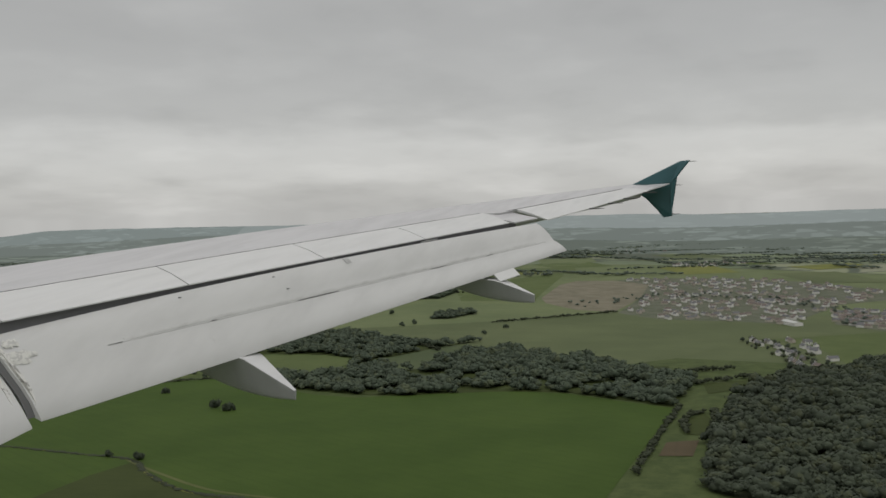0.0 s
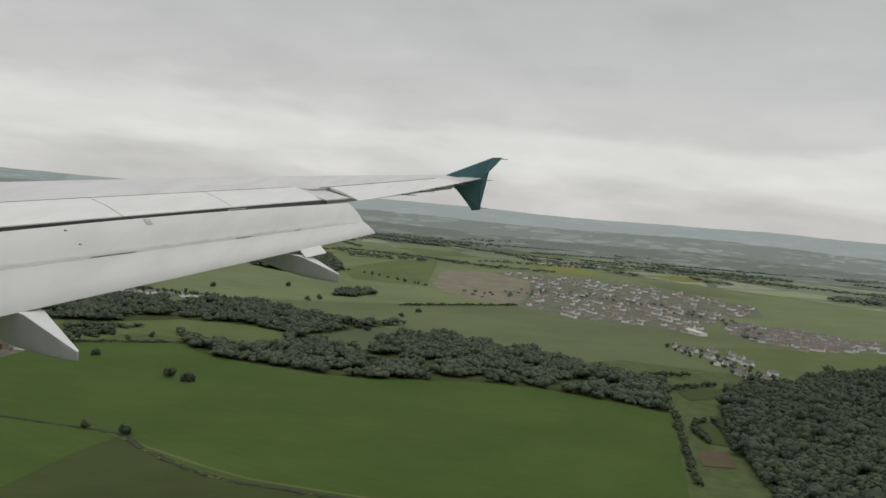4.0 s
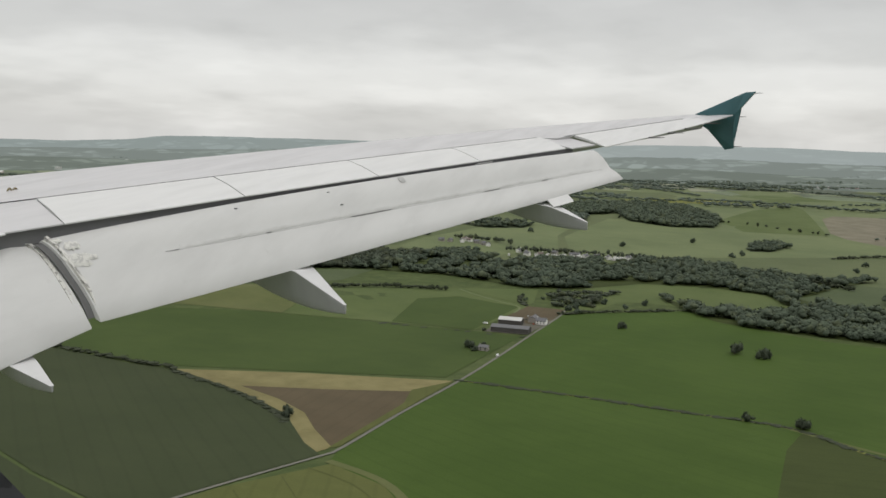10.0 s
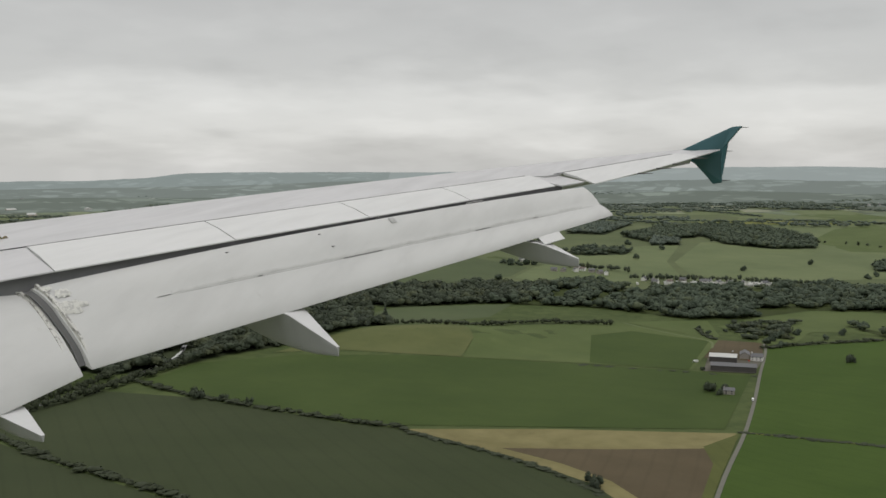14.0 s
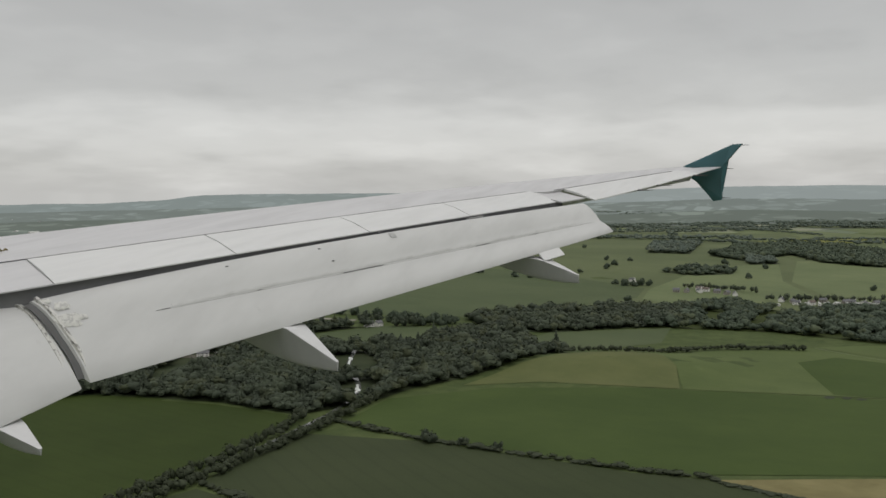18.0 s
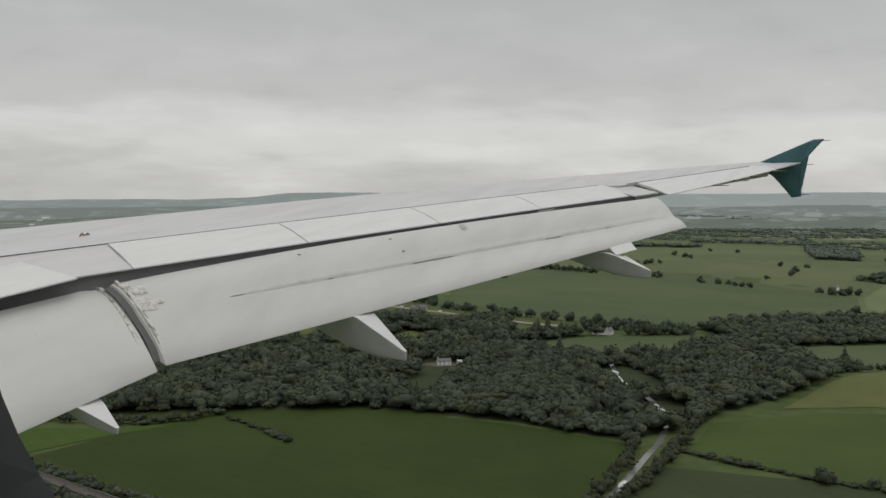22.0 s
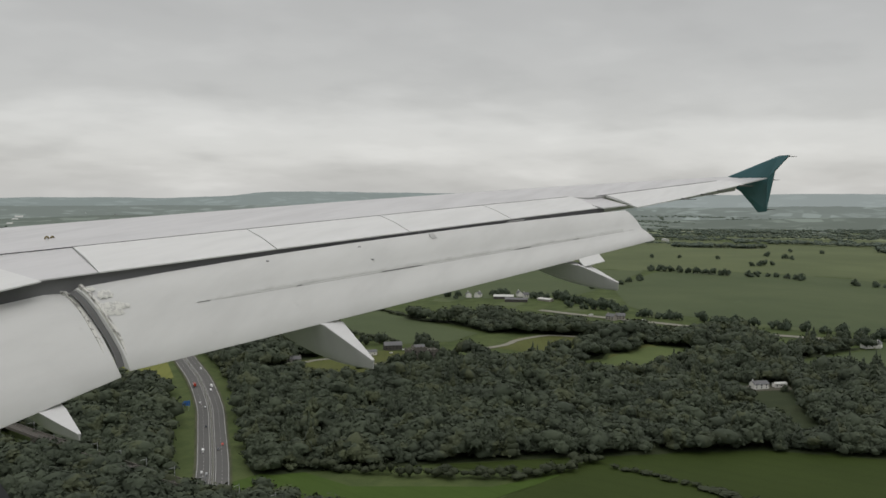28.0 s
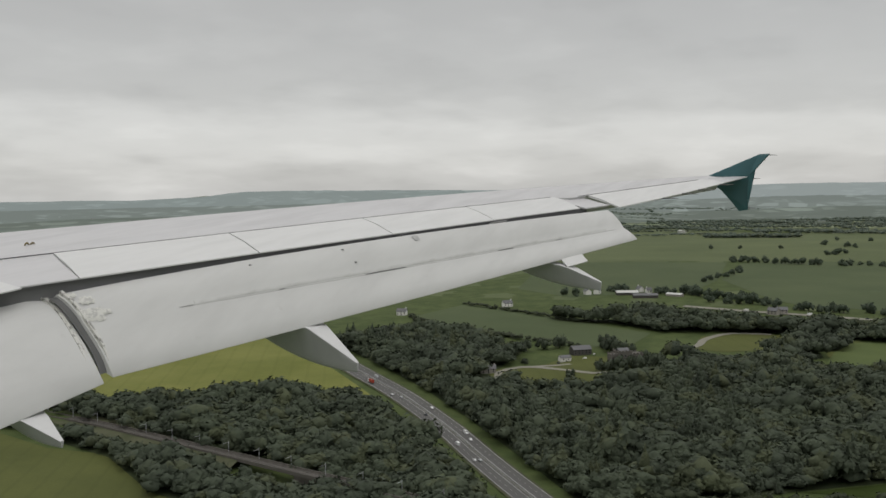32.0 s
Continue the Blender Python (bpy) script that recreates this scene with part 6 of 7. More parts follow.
for x, y, s in [(731, 663, 1.0), (699, 653, 1.1), (726, 649, 1.2), (690, 642, 1.1), (712, 652, 1.2), (745, 640, 1.0), (735, 618, 0.9), (760, 610, 1.0), (720, 700, 0.7), (742, 712, 0.6), (735, 690, 0.6), (600, 645, 0.5), (588, 672, 0.5)]:
    tree_at(x, y, s)
for i, (x, y, tn, col) in enumerate([(521, 629, 8, "car_white"), (648, 652, 40, "car_white"), (642, 664, 80, "car_dark"), (655, 668, 10, "car_silver"), (610, 682, 90, "car_white"), (628, 652, 20, "car_red")]):
    v = vehicle("van" if i in (0, 4) else "car", col, ("white van on the farm lane", "white car in the farmyard", "dark car in the farmyard", "silver car in the farmyard", "white van beside the shed", "red car in the farmyard")[i])
    v["group"] = "parked vehicles"
    v.matrix_basis = pose(x, y, lz(x, y) + 0.3, 0, 0, tn)


for x, y, tn, kind, col, label in [(676, 1258, 97, "van", "car_white", "white van on the country road"), (669, 1190, 92, "car", "car_white", "white car on the country road"), (672, 1222, 98, "car", "car_dark", "dark car on the country road"), (681, 1300, 98, "van", "car_white", "white van on the country road")]:
    v = vehicle(kind, col, label)
    v.matrix_basis = pose(x, y, lz(x, y) + 0.32, 0, 0, tn)


# the old house and its outbuildings
def tower_house(x, y, turn):
    e = new("tower_house")
    tagged(e, "old grey stone tower house with battlements among trees", "castle")
    put(e, x, y, turn)
    for dx, dy, w, d, h in ((0, 0, 8, 7, 7.0), (7.5, 1.0, 8, 6, 5.2), (-6, -1.5, 5, 5, 6.0)):
        wl = part("wall", box_bm(dx, dy, h / 2 - 0.5, w, d, h + 1), MAT["stone_dark"], e)
        bm = bmesh.new()
        n = int(w)
        for i in range(n):
            for sy in (-1, 1):
                if i % 2 == 0:
                    box_bm(dx - w / 2 + (i + 0.5) * w / n, dy + sy * d / 2, h + 0.35, w / n, 0.4, 0.7, bm=bm)
        part("battlement", bm, MAT["stone_dark"], wl)
        for i in range(3):
            for z in (2.0, h * 0.66):
                part("window", box_bm(dx - w / 2 + (i + 0.5) * w / 3, dy - d / 2 - 0.01, z, 0.6, 0.08, 1.0), MAT["glass"], wl)
    part("roof", gable(6.5, 5.0, 7.1, 8.4, 0), MAT["slate"], e)
    return e


tower_house(486, 1340, -48)
put(house(11, 6, 3.0, 4.8, "shed_dark", "slate", "dark-roofed coach house beside the tower", True, "outbuilding", chimney=False), 502, 1368, -48)
put(house(6, 4, 2.2, 3.2, "render_white", "slate", "low white outbuilding beside the yard", True, "outbuilding", chimney=False), 482, 1371, -48)
put(house(8, 5, 2.4, 4.0, "stone", "slate", "small stone lodge by the track", True, "cottage", "houses of the villages"), 444, 1401, -60)
for i, (x, y, col) in enumerate([(502, 1360, "car_white"), (474, 1372, "car_dark"), (490, 1362, "car_white"), (497, 1348, "car_white")]):
    v = vehicle("car", col, {"car_white": "white", "car_dark": "dark", "car_silver": "silver"}[col] + " car parked before the old house")
    v["group"] = "parked vehicles"
    v.matrix_basis = pose(x, y, lz(x, y) + 0.3, 0, 0, 50 * i)
for x, y, s in [(512, 1352, 1.5), (500, 1345, 1.2), (496, 1322, 1.2), (516, 1310, 1.0), (449, 1358, 0.9), (505, 1300, 1.1), (508, 1392, 1.3), (500, 1400, 1.2), (514, 1385, 1.4), (470, 1342, 1.1), (478, 1332, 1.3), (497, 1330, 1.2), (476, 1350, 0.9), (490, 1325, 1.2), (474, 1328, 1.5), (469, 1336, 1.4), (481, 1322, 1.5), (466, 1346, 1.2), (474, 1340, 1.6)]:
    tree_at(x, y, s)

# the farm beyond the tree belt
put(house(17, 8, 1.9, 3.3, "shed_dark", "tin", "long low farm shed with a pale roof", False, "barn", "farm sheds", False), 742, 1400, 112)
put(house(19, 7, 2.0, 3.3, "shed_dark", "slate", "dark slate-roofed farm shed", False, "barn", "farm sheds", False), 728, 1382, 112)
put(house(13, 5, 1.4, 2.4, "stone", "tin", "low open shed with a pale roof", False, "barn", "farm sheds", False), 744, 1362, 75)
put(house(6.5, 4.2, 2.9, 4.8, "render_white", "slate", "white farmhouse with slate roof", True, "villa", "houses of the villages"), 762, 1394, 40)
put(house(4.6, 3.6, 2.4, 4.2, "render_white", "slate", "white gabled wing of the farm", True, "villa", "houses of the villages"), 758, 1386, 130)
for x, y, s in [(756, 1412, 1.2), (760, 1405, 1.25), (757, 1418, 1.0), (764, 1411, 1.1), (754, 1377, 1.25), (757, 1371, 1.3), (755, 1365, 1.1), (762, 1374, 1.1), (735, 1440, 1.0), (730, 1448, 1.2), (722, 1436, 0.8)]:
    tree_at(x, y, s)
for i, (x, y, k) in enumerate([(741, 1424, "v"), (736, 1431, "v"), (672, 1281, "w"), (678, 1276, "w"), (655, 1106, "v"), (660, 1100, "v"), (445, 1235, "w"), (1070, 1010, "v"), (598, 1530, "v"), (655, 1470, "v")] ):
    house_at(k, x, y, 35 * i)
for x, y, s in [(678, 1110, 0.9), (683, 1103, 0.9), (689, 1096, 1.0), (694, 1083, 1.2), (699, 1070, 1.0), (663, 1112, 0.9), (668, 1120, 1.0), (1300, 900, 1.0), (1330, 960, 1.0), (1210, 930, 0.8), (1180, 900, 0.8), (1150, 760, 0.9), (1260, 700, 0.8)]:
    tree_at(x, y, s * 1.6)
put(house(8.5, 5.0, 2.6, 4.0, "render_white", "slate", "low wide white house in a wood clearing", True, "villa", "houses of the villages"), 503, 1147, 132)
put(house(7.0, 3.0, 2.0, 2.7, "render_white", "tin", "white annexe with a pale flat roof", True, "outbuilding", chimney=False), 511, 1138, 132)
sheet("forecourt", [(492, 1160), (502, 1159), (512, 1142), (516, 1130), (508, 1131), (496, 1146)], "gravel", 0.26, "pale gravel court before the white house", "yard", cell=8)
for x, y, s in [(502, 1134, 0.8), (522, 1136, 1.4), (515, 1158, 1.3), (518, 1148, 1.4)]:
    tree_at(x, y, s)


# ---- the airliner's wing, seen from a cabin window behind it; x outboard, y ahead, origin at the seat's eye point ----
def paint(name, col, rough, streak, dirt):
    m, t, b = material(name, rough, 0, 0.5)
    n = noise_on(t, 1.1, 5.0, 0.6, (1, 5, 1))
    c = blend(t, ramp_of(t, n, [(0.35, 0.0), (0.75, streak)]), col, tuple(v * 0.82 for v in col))
    s = ramp_of(t, noise_on(t, 7.0, 4.0, 0.65, (1, 0.35, 1)), [(0.66, 0.0), (0.8, dirt)])
    c = blend(t, s, c, (0.30, 0.29, 0.27))
    t.links.new(c, b.inputs["Base Color"])
    r = ramp_of(t, n, [(0.2, rough - 0.08), (0.8, rough + 0.1)])
    t.links.new(r, b.inputs["Roughness"])
    return m


MAT["wing_skin"] = paint("pale_grey_wing_paint", (0.500, 0.494, 0.502), 0.38, 0.5, 0.10)
MAT["panel"] = paint("pale_grey_panel_paint", (0.59, 0.59, 0.585), 0.42, 0.4, 0.12)
MAT["flap"] = paint("worn_pale_grey_flap_paint", (0.555, 0.555, 0.547), 0.45, 0.55, 0.22)
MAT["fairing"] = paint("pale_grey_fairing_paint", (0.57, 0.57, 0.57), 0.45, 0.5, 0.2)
# Darker copy of the fairing paint: shade put into the sides' colour.
MAT["fairing_shade"] = paint("shaded_fairing_side_paint", (0.34, 0.34, 0.345), 0.5, 0.5, 0.2)
# Dark grey for the hinge seam, and for painted shade in the flap gap.
MAT["cove"] = plain("seam_and_gap_shade_grey", (0.17, 0.17, 0.175), 0.7, var=0.2, scale=3)
MAT["seal"] = plain("grey_rubber_seal", (0.115, 0.115, 0.115), 0.7, var=0.15, scale=5)
MAT["bare"] = plain("bare_worn_metal", (0.50, 0.49, 0.46), 0.5, 0.2, var=0.25, scale=8)
MAT["teal"] = paint("teal_green_tip_paint", (0.040, 0.120, 0.136), 0.35, 0.35, 0.05)
MAT["amber"] = plain("amber_bracket_paint", (0.20, 0.165, 0.085), 0.5, var=0.15)
MAT["cabin"] = plain("dark_window_trim", (0.045, 0.047, 0.05), 0.7, var=0.1, scale=12)

EX, EY = 1.65, -13.2


def air(s, y, z):
    return (s - EX, y - EY, z)


def lead(s):
    return (-1.5 - (s - 1.98) * 0.512, -1.36 + 0.098 * s - 0.0009 * s * s)


def crest(s):
    return (-2.522 - 0.4207 * s, -1.0871 + 0.1049 * s - 0.0012 * s * s)


def hinge(s):
    return (-4.944 - 0.2717 * s, -1.0708 + 0.0843 * s - 0.0004 * s * s)


def spoil(s):
    return (-5.889 - 0.2417 * s, -1.2076 + 0.0897 * s - 0.0006 * s * s)


def loft(rows, closed=True, caps=True):
    """Skin over rows of points; closed joins each row's ends."""
    bm = bmesh.new()
    V = [[bm.verts.new(p) for p in row] for row in rows]
    n = len(rows[0])
    for a, b in zip(V, V[1:]):
        for i in range(n if closed else n - 1):
            bm.faces.new((a[i], b[i], b[(i + 1) % n], a[(i + 1) % n]))
    if closed and caps:
        bm.faces.new(V[0][::-1])
        bm.faces.new(V[-1])
    bmesh.ops.recalc_face_normals(bm, faces=bm.faces[:])
    for f in bm.faces:
        f.smooth = True
    return bm


def hard(ob, angle=35):
    for e in ob.data.edges:
        pass
    ob.data.set_sharp_from_angle(angle=radians(angle))
    return ob


def span(a, b, n):
    return [a + (b - a) * i / (n - 1) for i in range(n)]


airplane = new("airplane")
tagged(airplane, "white airliner wing with extended flaps and teal tip fence", "airplane")


def quad_bez(p0, p1, p2, n):
    out = []
    for i in range(n):
        t = i / (n - 1)
        out.append(tuple((1 - t) ** 2 * a + 2 * t * (1 - t) * b + t * t * c for a, b, c in zip(p0, p1, p2)))
    return out


def main_section(s):
    """Upper skin from the hinge line over the crest to the nose, then the underside back to the rear spar."""
    (yl, zl), (yc, zc) = lead(s), crest(s)
    yh, zh = hinge(s) if s < 13.2 else ail_hinge(s)
    up1 = quad_bez((yh, zh), ((yh + yc) / 2 + 0.1, zc - 0.012), (yc, zc), 7)
    ym = yc + (yl - yc) * 0.62
    up2 = quad_bez((yc, zc), (ym, zc - 0.055 * (ym - yc)), (yl, min(zl, zc - 0.16)), 6)[1:]
    th = 0.115 * (yl - yh) + 0.10
    low = quad_bez((yl, min(zl, zc - 0.16)), (yl - 0.3 * (yl - yh), zc - th - 0.10), (yh + 0.1, zh - 0.20 - 0.012 * (17 - s)), 7)[1:]
    return [air(s, y, z) for y, z in up1 + up2 + low]


def ail_hinge(s):
    return (-4.674 - 0.3065 * s, -1.2916 + 0.0954 * s)


def ail_trail(s):
    return (-5.779 - 0.2647 * s, -0.8695 - 0.0085 * s + 0.0047 * s * s)


hard(part("wing_skin", loft([main_section(s) for s in span(1.7, 13.15, 25)] + [main_section(s) for s in span(13.25, 16.9, 9)]), MAT["wing_skin"], airplane, "pale grey wing skin, slightly streaked"), 50)


def slab(lines, s0, s1, thick, n=8, skew=0.0):
    """A panel between two lines along the span, with a thickness."""
    rows = []
    for i, s in enumerate(span(s0, s1, n)):
        top = []
        for j, fn in enumerate(lines):
            q = s + skew * (1 - j / (len(lines) - 1))
            y, z = fn(q)
            top.append((q, y, z))
        rows.append([air(*p) for p in top] + [air(p[0], p[1], p[2] - thick * (1.0 if k else 0.35)) for k, p in enumerate(reversed(top))])
    return loft(rows)


def mid_line(f0, f1, w, lift):
    return lambda s: (f0(s)[0] * (1 - w) + f1(s)[0] * w, f0(s)[1] * (1 - w) + f1(s)[1] * w + lift)


def off(fn, dy, dz):
    return lambda s: (fn(s)[0] + dy, fn(s)[1] + dz)


SPOILERS = [(6.52, 8.108), (8.112, 9.688), (9.692, 11.228), (11.232, 12.88)]
for a, b in SPOILERS:
    hard(part("spoiler", slab([off(hinge, -0.012, 0.012), mid_line(hinge, spoil, 0.5, 0.022), spoil], a + 0.005, b - 0.005, 0.03, 8, 0.30), MAT["panel"], airplane, "flat pale grey spoiler panel"), 30)
hard(part("shroud_panel", slab([off(hinge, -0.012, 0.004), spoil], 2.2, 6.516, 0.03, 10, 0.30), MAT["wing_skin"], airplane, "fixed grey panel at the wing's kink"), 30)


hard(part("hinge_seam", slab([off(hinge, 0.0, 0.014), off(hinge, -0.006, 0.016)], 2.2, 13.1, 0.008, 26), MAT["cove"], airplane, "thin dark seam along the spoiler hinges"), 30)
hard(part("hinge_seam", slab([off(ail_hinge, 0.004, 0.012), off(ail_hinge, -0.006, 0.012)], 13.4, 16.2, 0.008, 10), MAT["seal"], airplane, "thin dark seam along the aileron hinge"), 30)


def in_hinge(s):
    return (-7.0, -0.578 + 0.122 * (s - 5.9))


def in_spoil(s):
    return (-7.63, -0.66 + 0.127 * (s - 5.9))


inner_spoiler = hard(part("spoiler", slab([in_hinge, in_spoil], 1.9, 5.9, 0.03, 8), MAT["panel"], airplane, "inner pale grey spoiler panel"), 30)
inner_spoiler.data.transform(Matrix.Scale(1.035, 4))
# Closing sheet added behind the spoilers; its grey plays the gap's shade.
hard(part("cove", slab([off(spoil, 0.05, -0.016), off(spoil, 0.035, -0.42)], 2.0, 13.1, 0.02, 14), MAT["cove"], airplane, "dark sheet standing in for shade between spoilers and flap"), 30)


def flap_nose(s):
    return (-5.690 - 0.2638 * s, -1.2926 + 0.0827 * s + 0.034 - 0.0032 * (s - 9.8) ** 2 + 0.04 * (1 - math.exp((6.4 - s) / 0.9)) - 0.003 * max(0.0, s - 8.0))


def flap_mid(s):
    return (-5.955 - 0.2628 * s, -1.4672 + 0.075 * s + 0.0004 * s * s)


def flap_trail(s):
    return (-6.280 - 0.2511 * s, -2.0288 + 0.1064 * s + 0.0005 * s * s)


def flap_rows(nose, midl, trail, s0, s1, n, skew):
    rows = []
    for s in span(s0, s1, n):
        (y0, z0), (y1, z1), (y2, z2) = nose(s), midl(s), trail(s)
        top = quad_bez((y0 + 0.05, z0 - 0.17), (y0 + 0.02, z0 - 0.03), (y0 - 0.03, z0 - 0.002), 5) + quad_bez((y0 - 0.03, z0 - 0.002), ((y0 + y1) / 2 - 0.02, (z0 + z1) / 2 + 0.055), (y1, z1), 5)[1:] + quad_bez((y1, z1), ((y1 + y2) / 2 - 0.01, (z1 + z2) / 2 + 0.02), (y2, z2), 4)[1:]
        low = quad_bez((y2, z2 - 0.012), ((y1 + y2) / 2 + 0.08, (z1 + z2) / 2 - 0.10), (y0 + 0.12, z0 - 0.27), 6)
        rows.append([air(s + skew(s, (y0 + 0.05 - y) / (y0 + 0.05 - y2)), y, z) for y, z in top + low])
    return rows


def outer_end(s, u):
    """The outer flap's inboard end leans inboard towards its nose."""
    return (-0.13 + 0.10 * min(1.0, max(u, 0) * 1.3)) * max(0.0, 1 - (s - 6.46) / 0.9)


def inner_end(s, u):
    """The inner flap's outboard end is rounded off at its nose."""
    return (0.010 - 0.19 * math.exp(-max(u, 0) / 0.08)) * max(0.0, 1 - (6.34 - s) / 0.9)


def flaked(name, paint_col, under):
    """Paint flaking off in small ragged chips."""
    m, t, b = material(name, 0.65, 0, 0.4)
    n = noise_on(t, 26.0, 6.0, 0.7)
    c = blend(t, ramp_of(t, n, [(0.50, 0.0), (0.60, 1.0)]), paint_col, under)
    t.links.new(c, b.inputs["Base Color"])
    bump_to(t, b, n, 0.5, 0.01)
    return m


MAT["bare"] = flaked("worn_bare_edge", (0.60, 0.59, 0.56), (0.24, 0.235, 0.22))
outer_flap = hard(part("outer_flap", loft(flap_rows(flap_nose, flap_mid, flap_trail, 6.46, 13.28, 26, outer_end)), MAT["flap"], airplane, "extended outer flap with worn paint and dark scuffs"), 60)


def in_nose(s):
    return (-7.30, -1.4531 + 0.1065 * s)


def in_mid(s):
    return (-7.62, -1.78 + 0.123 * s)


def in_trail(s):
    return (-7.90, -2.5044 + 0.1815 * s)


inner_flap = hard(part("inner_flap", loft(flap_rows(in_nose, in_mid, in_trail, 2.0, 6.34, 22, inner_end)), MAT["flap"], airplane, "extended inner flap with worn paint"), 60)
# rub strips and seals at the kink between the flaps
for name, s0, s1, dz, mat, label in (("flap_end_seal", 6.40, 6.458, -0.03, "seal", "grey rubber seal at the flap's end"), ("rub_strip", 6.475, 6.505, 0.010, "bare", "worn bare metal strip"), ("rub_strip", 6.285, 6.315, 0.010, "bare", "worn bare metal strip")):
    rows = []
    fn = (flap_nose, flap_mid, flap_trail) if s0 > 6.35 else (in_nose, in_mid, in_trail)
    for s in (s0, (s0 + s1) / 2, s1):
        (y0, z0), (y1, z1), (y2, z2) = (f(s) for f in fn)
        top = quad_bez((y0 - 0.03, z0 + 0.012), ((y0 + y1) / 2 - 0.02, (z0 + z1) / 2 + 0.055), (y1, z1), 7) + quad_bez((y1, z1), ((y1 + y2) / 2 - 0.01, (z1 + z2) / 2 + 0.02), (y2 + 0.05, z2 + 0.05), 5)[1:]
        wob = 0.008 * math.sin(s * 90)
        end = outer_end if s0 > 6.35 else inner_end
        lean = [end(6.46 if s0 > 6.35 else 6.34, (y0 + 0.05 - y) / (y0 + 0.05 - y2)) for y, z in top]
        rows.append([air(s + q, y + wob, z + dz) for q, (y, z) in zip(lean, top)] + [air(s + q, y, z - 0.03) for q, (y, z) in zip(lean[::-1], top[::-1])])
    hard(part(name, loft(rows), MAT[mat], outer_flap if s0 > 6.35 else inner_flap, label), 40)
def flap_point(s, u):
    """A point on the outer flap's top, u from nose (0) to the joint (1), and its lift."""
    row = s - outer_end(s, 0.09 + 0.46 * u)
    (y0, z0), (y1, z1) = flap_nose(row), flap_mid(row)
    return quad_bez((y0 - 0.03, z0 + 0.012), ((y0 + y1) / 2 - 0.02, (z0 + z1) / 2 + 0.055), (y1, z1), 41)[max(0, min(40, int(u * 40)))]


def worn_patch(s0, s1, u0, u1, seed):
    rr = random.Random(seed)
    bm = bmesh.new()
    jit = [1 + rr.uniform(-0.30, 0.24) for k in range(26)]
    rings = []
    for m in (0.05, 0.35, 0.7, 1.0):
        ring = []
        for k in range(26):
            a = 2 * math.pi * k / 26
            j = 1 + (jit[k] - 1) * m
            s, u = (s0 + s1) / 2 + (s1 - s0) / 2 * m * j * math.cos(a), (u0 + u1) / 2 + (u1 - u0) / 2 * m * j * math.sin(a)
            y, z = flap_point(s, u)
            ring.append(bm.verts.new(air(s, y, z + (0.012 if m < 1 else 0.004))))
        rings.append(ring)
    for p, q in zip(rings, rings[1:]):
        for k in range(26):
            bm.faces.new((p[k], p[(k + 1) % 26], q[(k + 1) % 26], q[k]))
    bm.faces.new(rings[0])
    bmesh.ops.recalc_face_normals(bm, faces=bm.faces[:])
    part("worn_patch", bm, MAT["chip"], outer_flap, "flaking whitish worn paint patch")


MAT["chip"] = flaked("flaking_white_paint", (0.63, 0.625, 0.59), (0.46, 0.455, 0.44))
worn_patch(6.38, 6.45, 0.14, 0.32, 1)
worn_patch(6.39, 6.61, 0.66, 1.0, 2)
worn_patch(6.44, 6.56, 0.34, 0.60, 3)
# flap tab step near the outer track
hard(part("flap_tab", slab([off(flap_trail, 0.05, 0.022), off(flap_trail, -0.125, -0.07)], 11.64, 12.03, 0.02, 4, 0.11), MAT["flap"], outer_flap, "small flap tab over the outer track"), 30)
# joint line and scuffs across the flap
MAT["joint"] = plain("grimy_joint_filler", (0.30, 0.30, 0.29), 0.7, var=0.4, scale=3)
for a, b, w in ((6.9, 13.1, 0.004),):
    hard(part("flap_joint", slab([off(flap_mid, 0.0012, 0.0025), off(flap_mid, -0.0012, 0.0015)], a, b, w, 22), MAT["joint"], outer_flap, "thin dark joint line along the flap"), 30)
rs = random.Random(5)
for s, L in ((7.16, 0.12), (8.1, 0.05), (9.05, 0.5), (10.9, 0.25), (11.9, 0.1)):
    hard(part("scuff", slab([off(flap_mid, 0.006, 0.008), off(flap_mid, -0.005, 0.006)], s, s + L, 0.003, 3), MAT["seal"], outer_flap, "short dark scuff on the flap joint"), 30)
for s, w in ((7.95, 0.32), (8.95, 0.3), (9.75, 0.12), (9.0, 0.72)):
    f = mid_line(flap_nose, flap_mid, w, 0.045)
    hard(part("latch", slab([off(f, 0.008, 0.004), off(f, -0.010, 0.0)], s, s + 0.022, 0.008, 2), MAT["seal"], outer_flap, "small dark latch on the flap"), 30)
# soft grime along the flap's crease and ahead of the spoilers, a hinge's shadow painted grey on the flap, and a bracket
# in the gap
def grimy(name, col, dirt, lo, hi):
    m, t, b = material(name, 0.5, 0, 0.45)
    n = noise_on(t, 2.2, 5.0, 0.65, (1, 4, 1))
    t.links.new(blend(t, ramp_of(t, n, [(lo, 0.0), (hi, 1.0)]), col, dirt), b.inputs["Base Color"])
    return m


MAT["grime"] = grimy("grimy_flap_paint", (0.555, 0.555, 0.547), (0.47, 0.47, 0.46), 0.42, 0.66)
# Grey for the painted shadow that a spoiler hinge drops on the flap.
MAT["hinge_shadow"] = grimy("hinge_shadow_grey", (0.46, 0.46, 0.45), (0.36, 0.36, 0.355), 0.4, 0.6)
MAT["smear"] = grimy("smeared_wing_paint", (0.505, 0.504, 0.505), (0.42, 0.415, 0.405), 0.40, 0.60)
def on_flap(u, lift):
    return lambda q: (flap_point(q, u)[0], flap_point(q, u)[1] + lift)


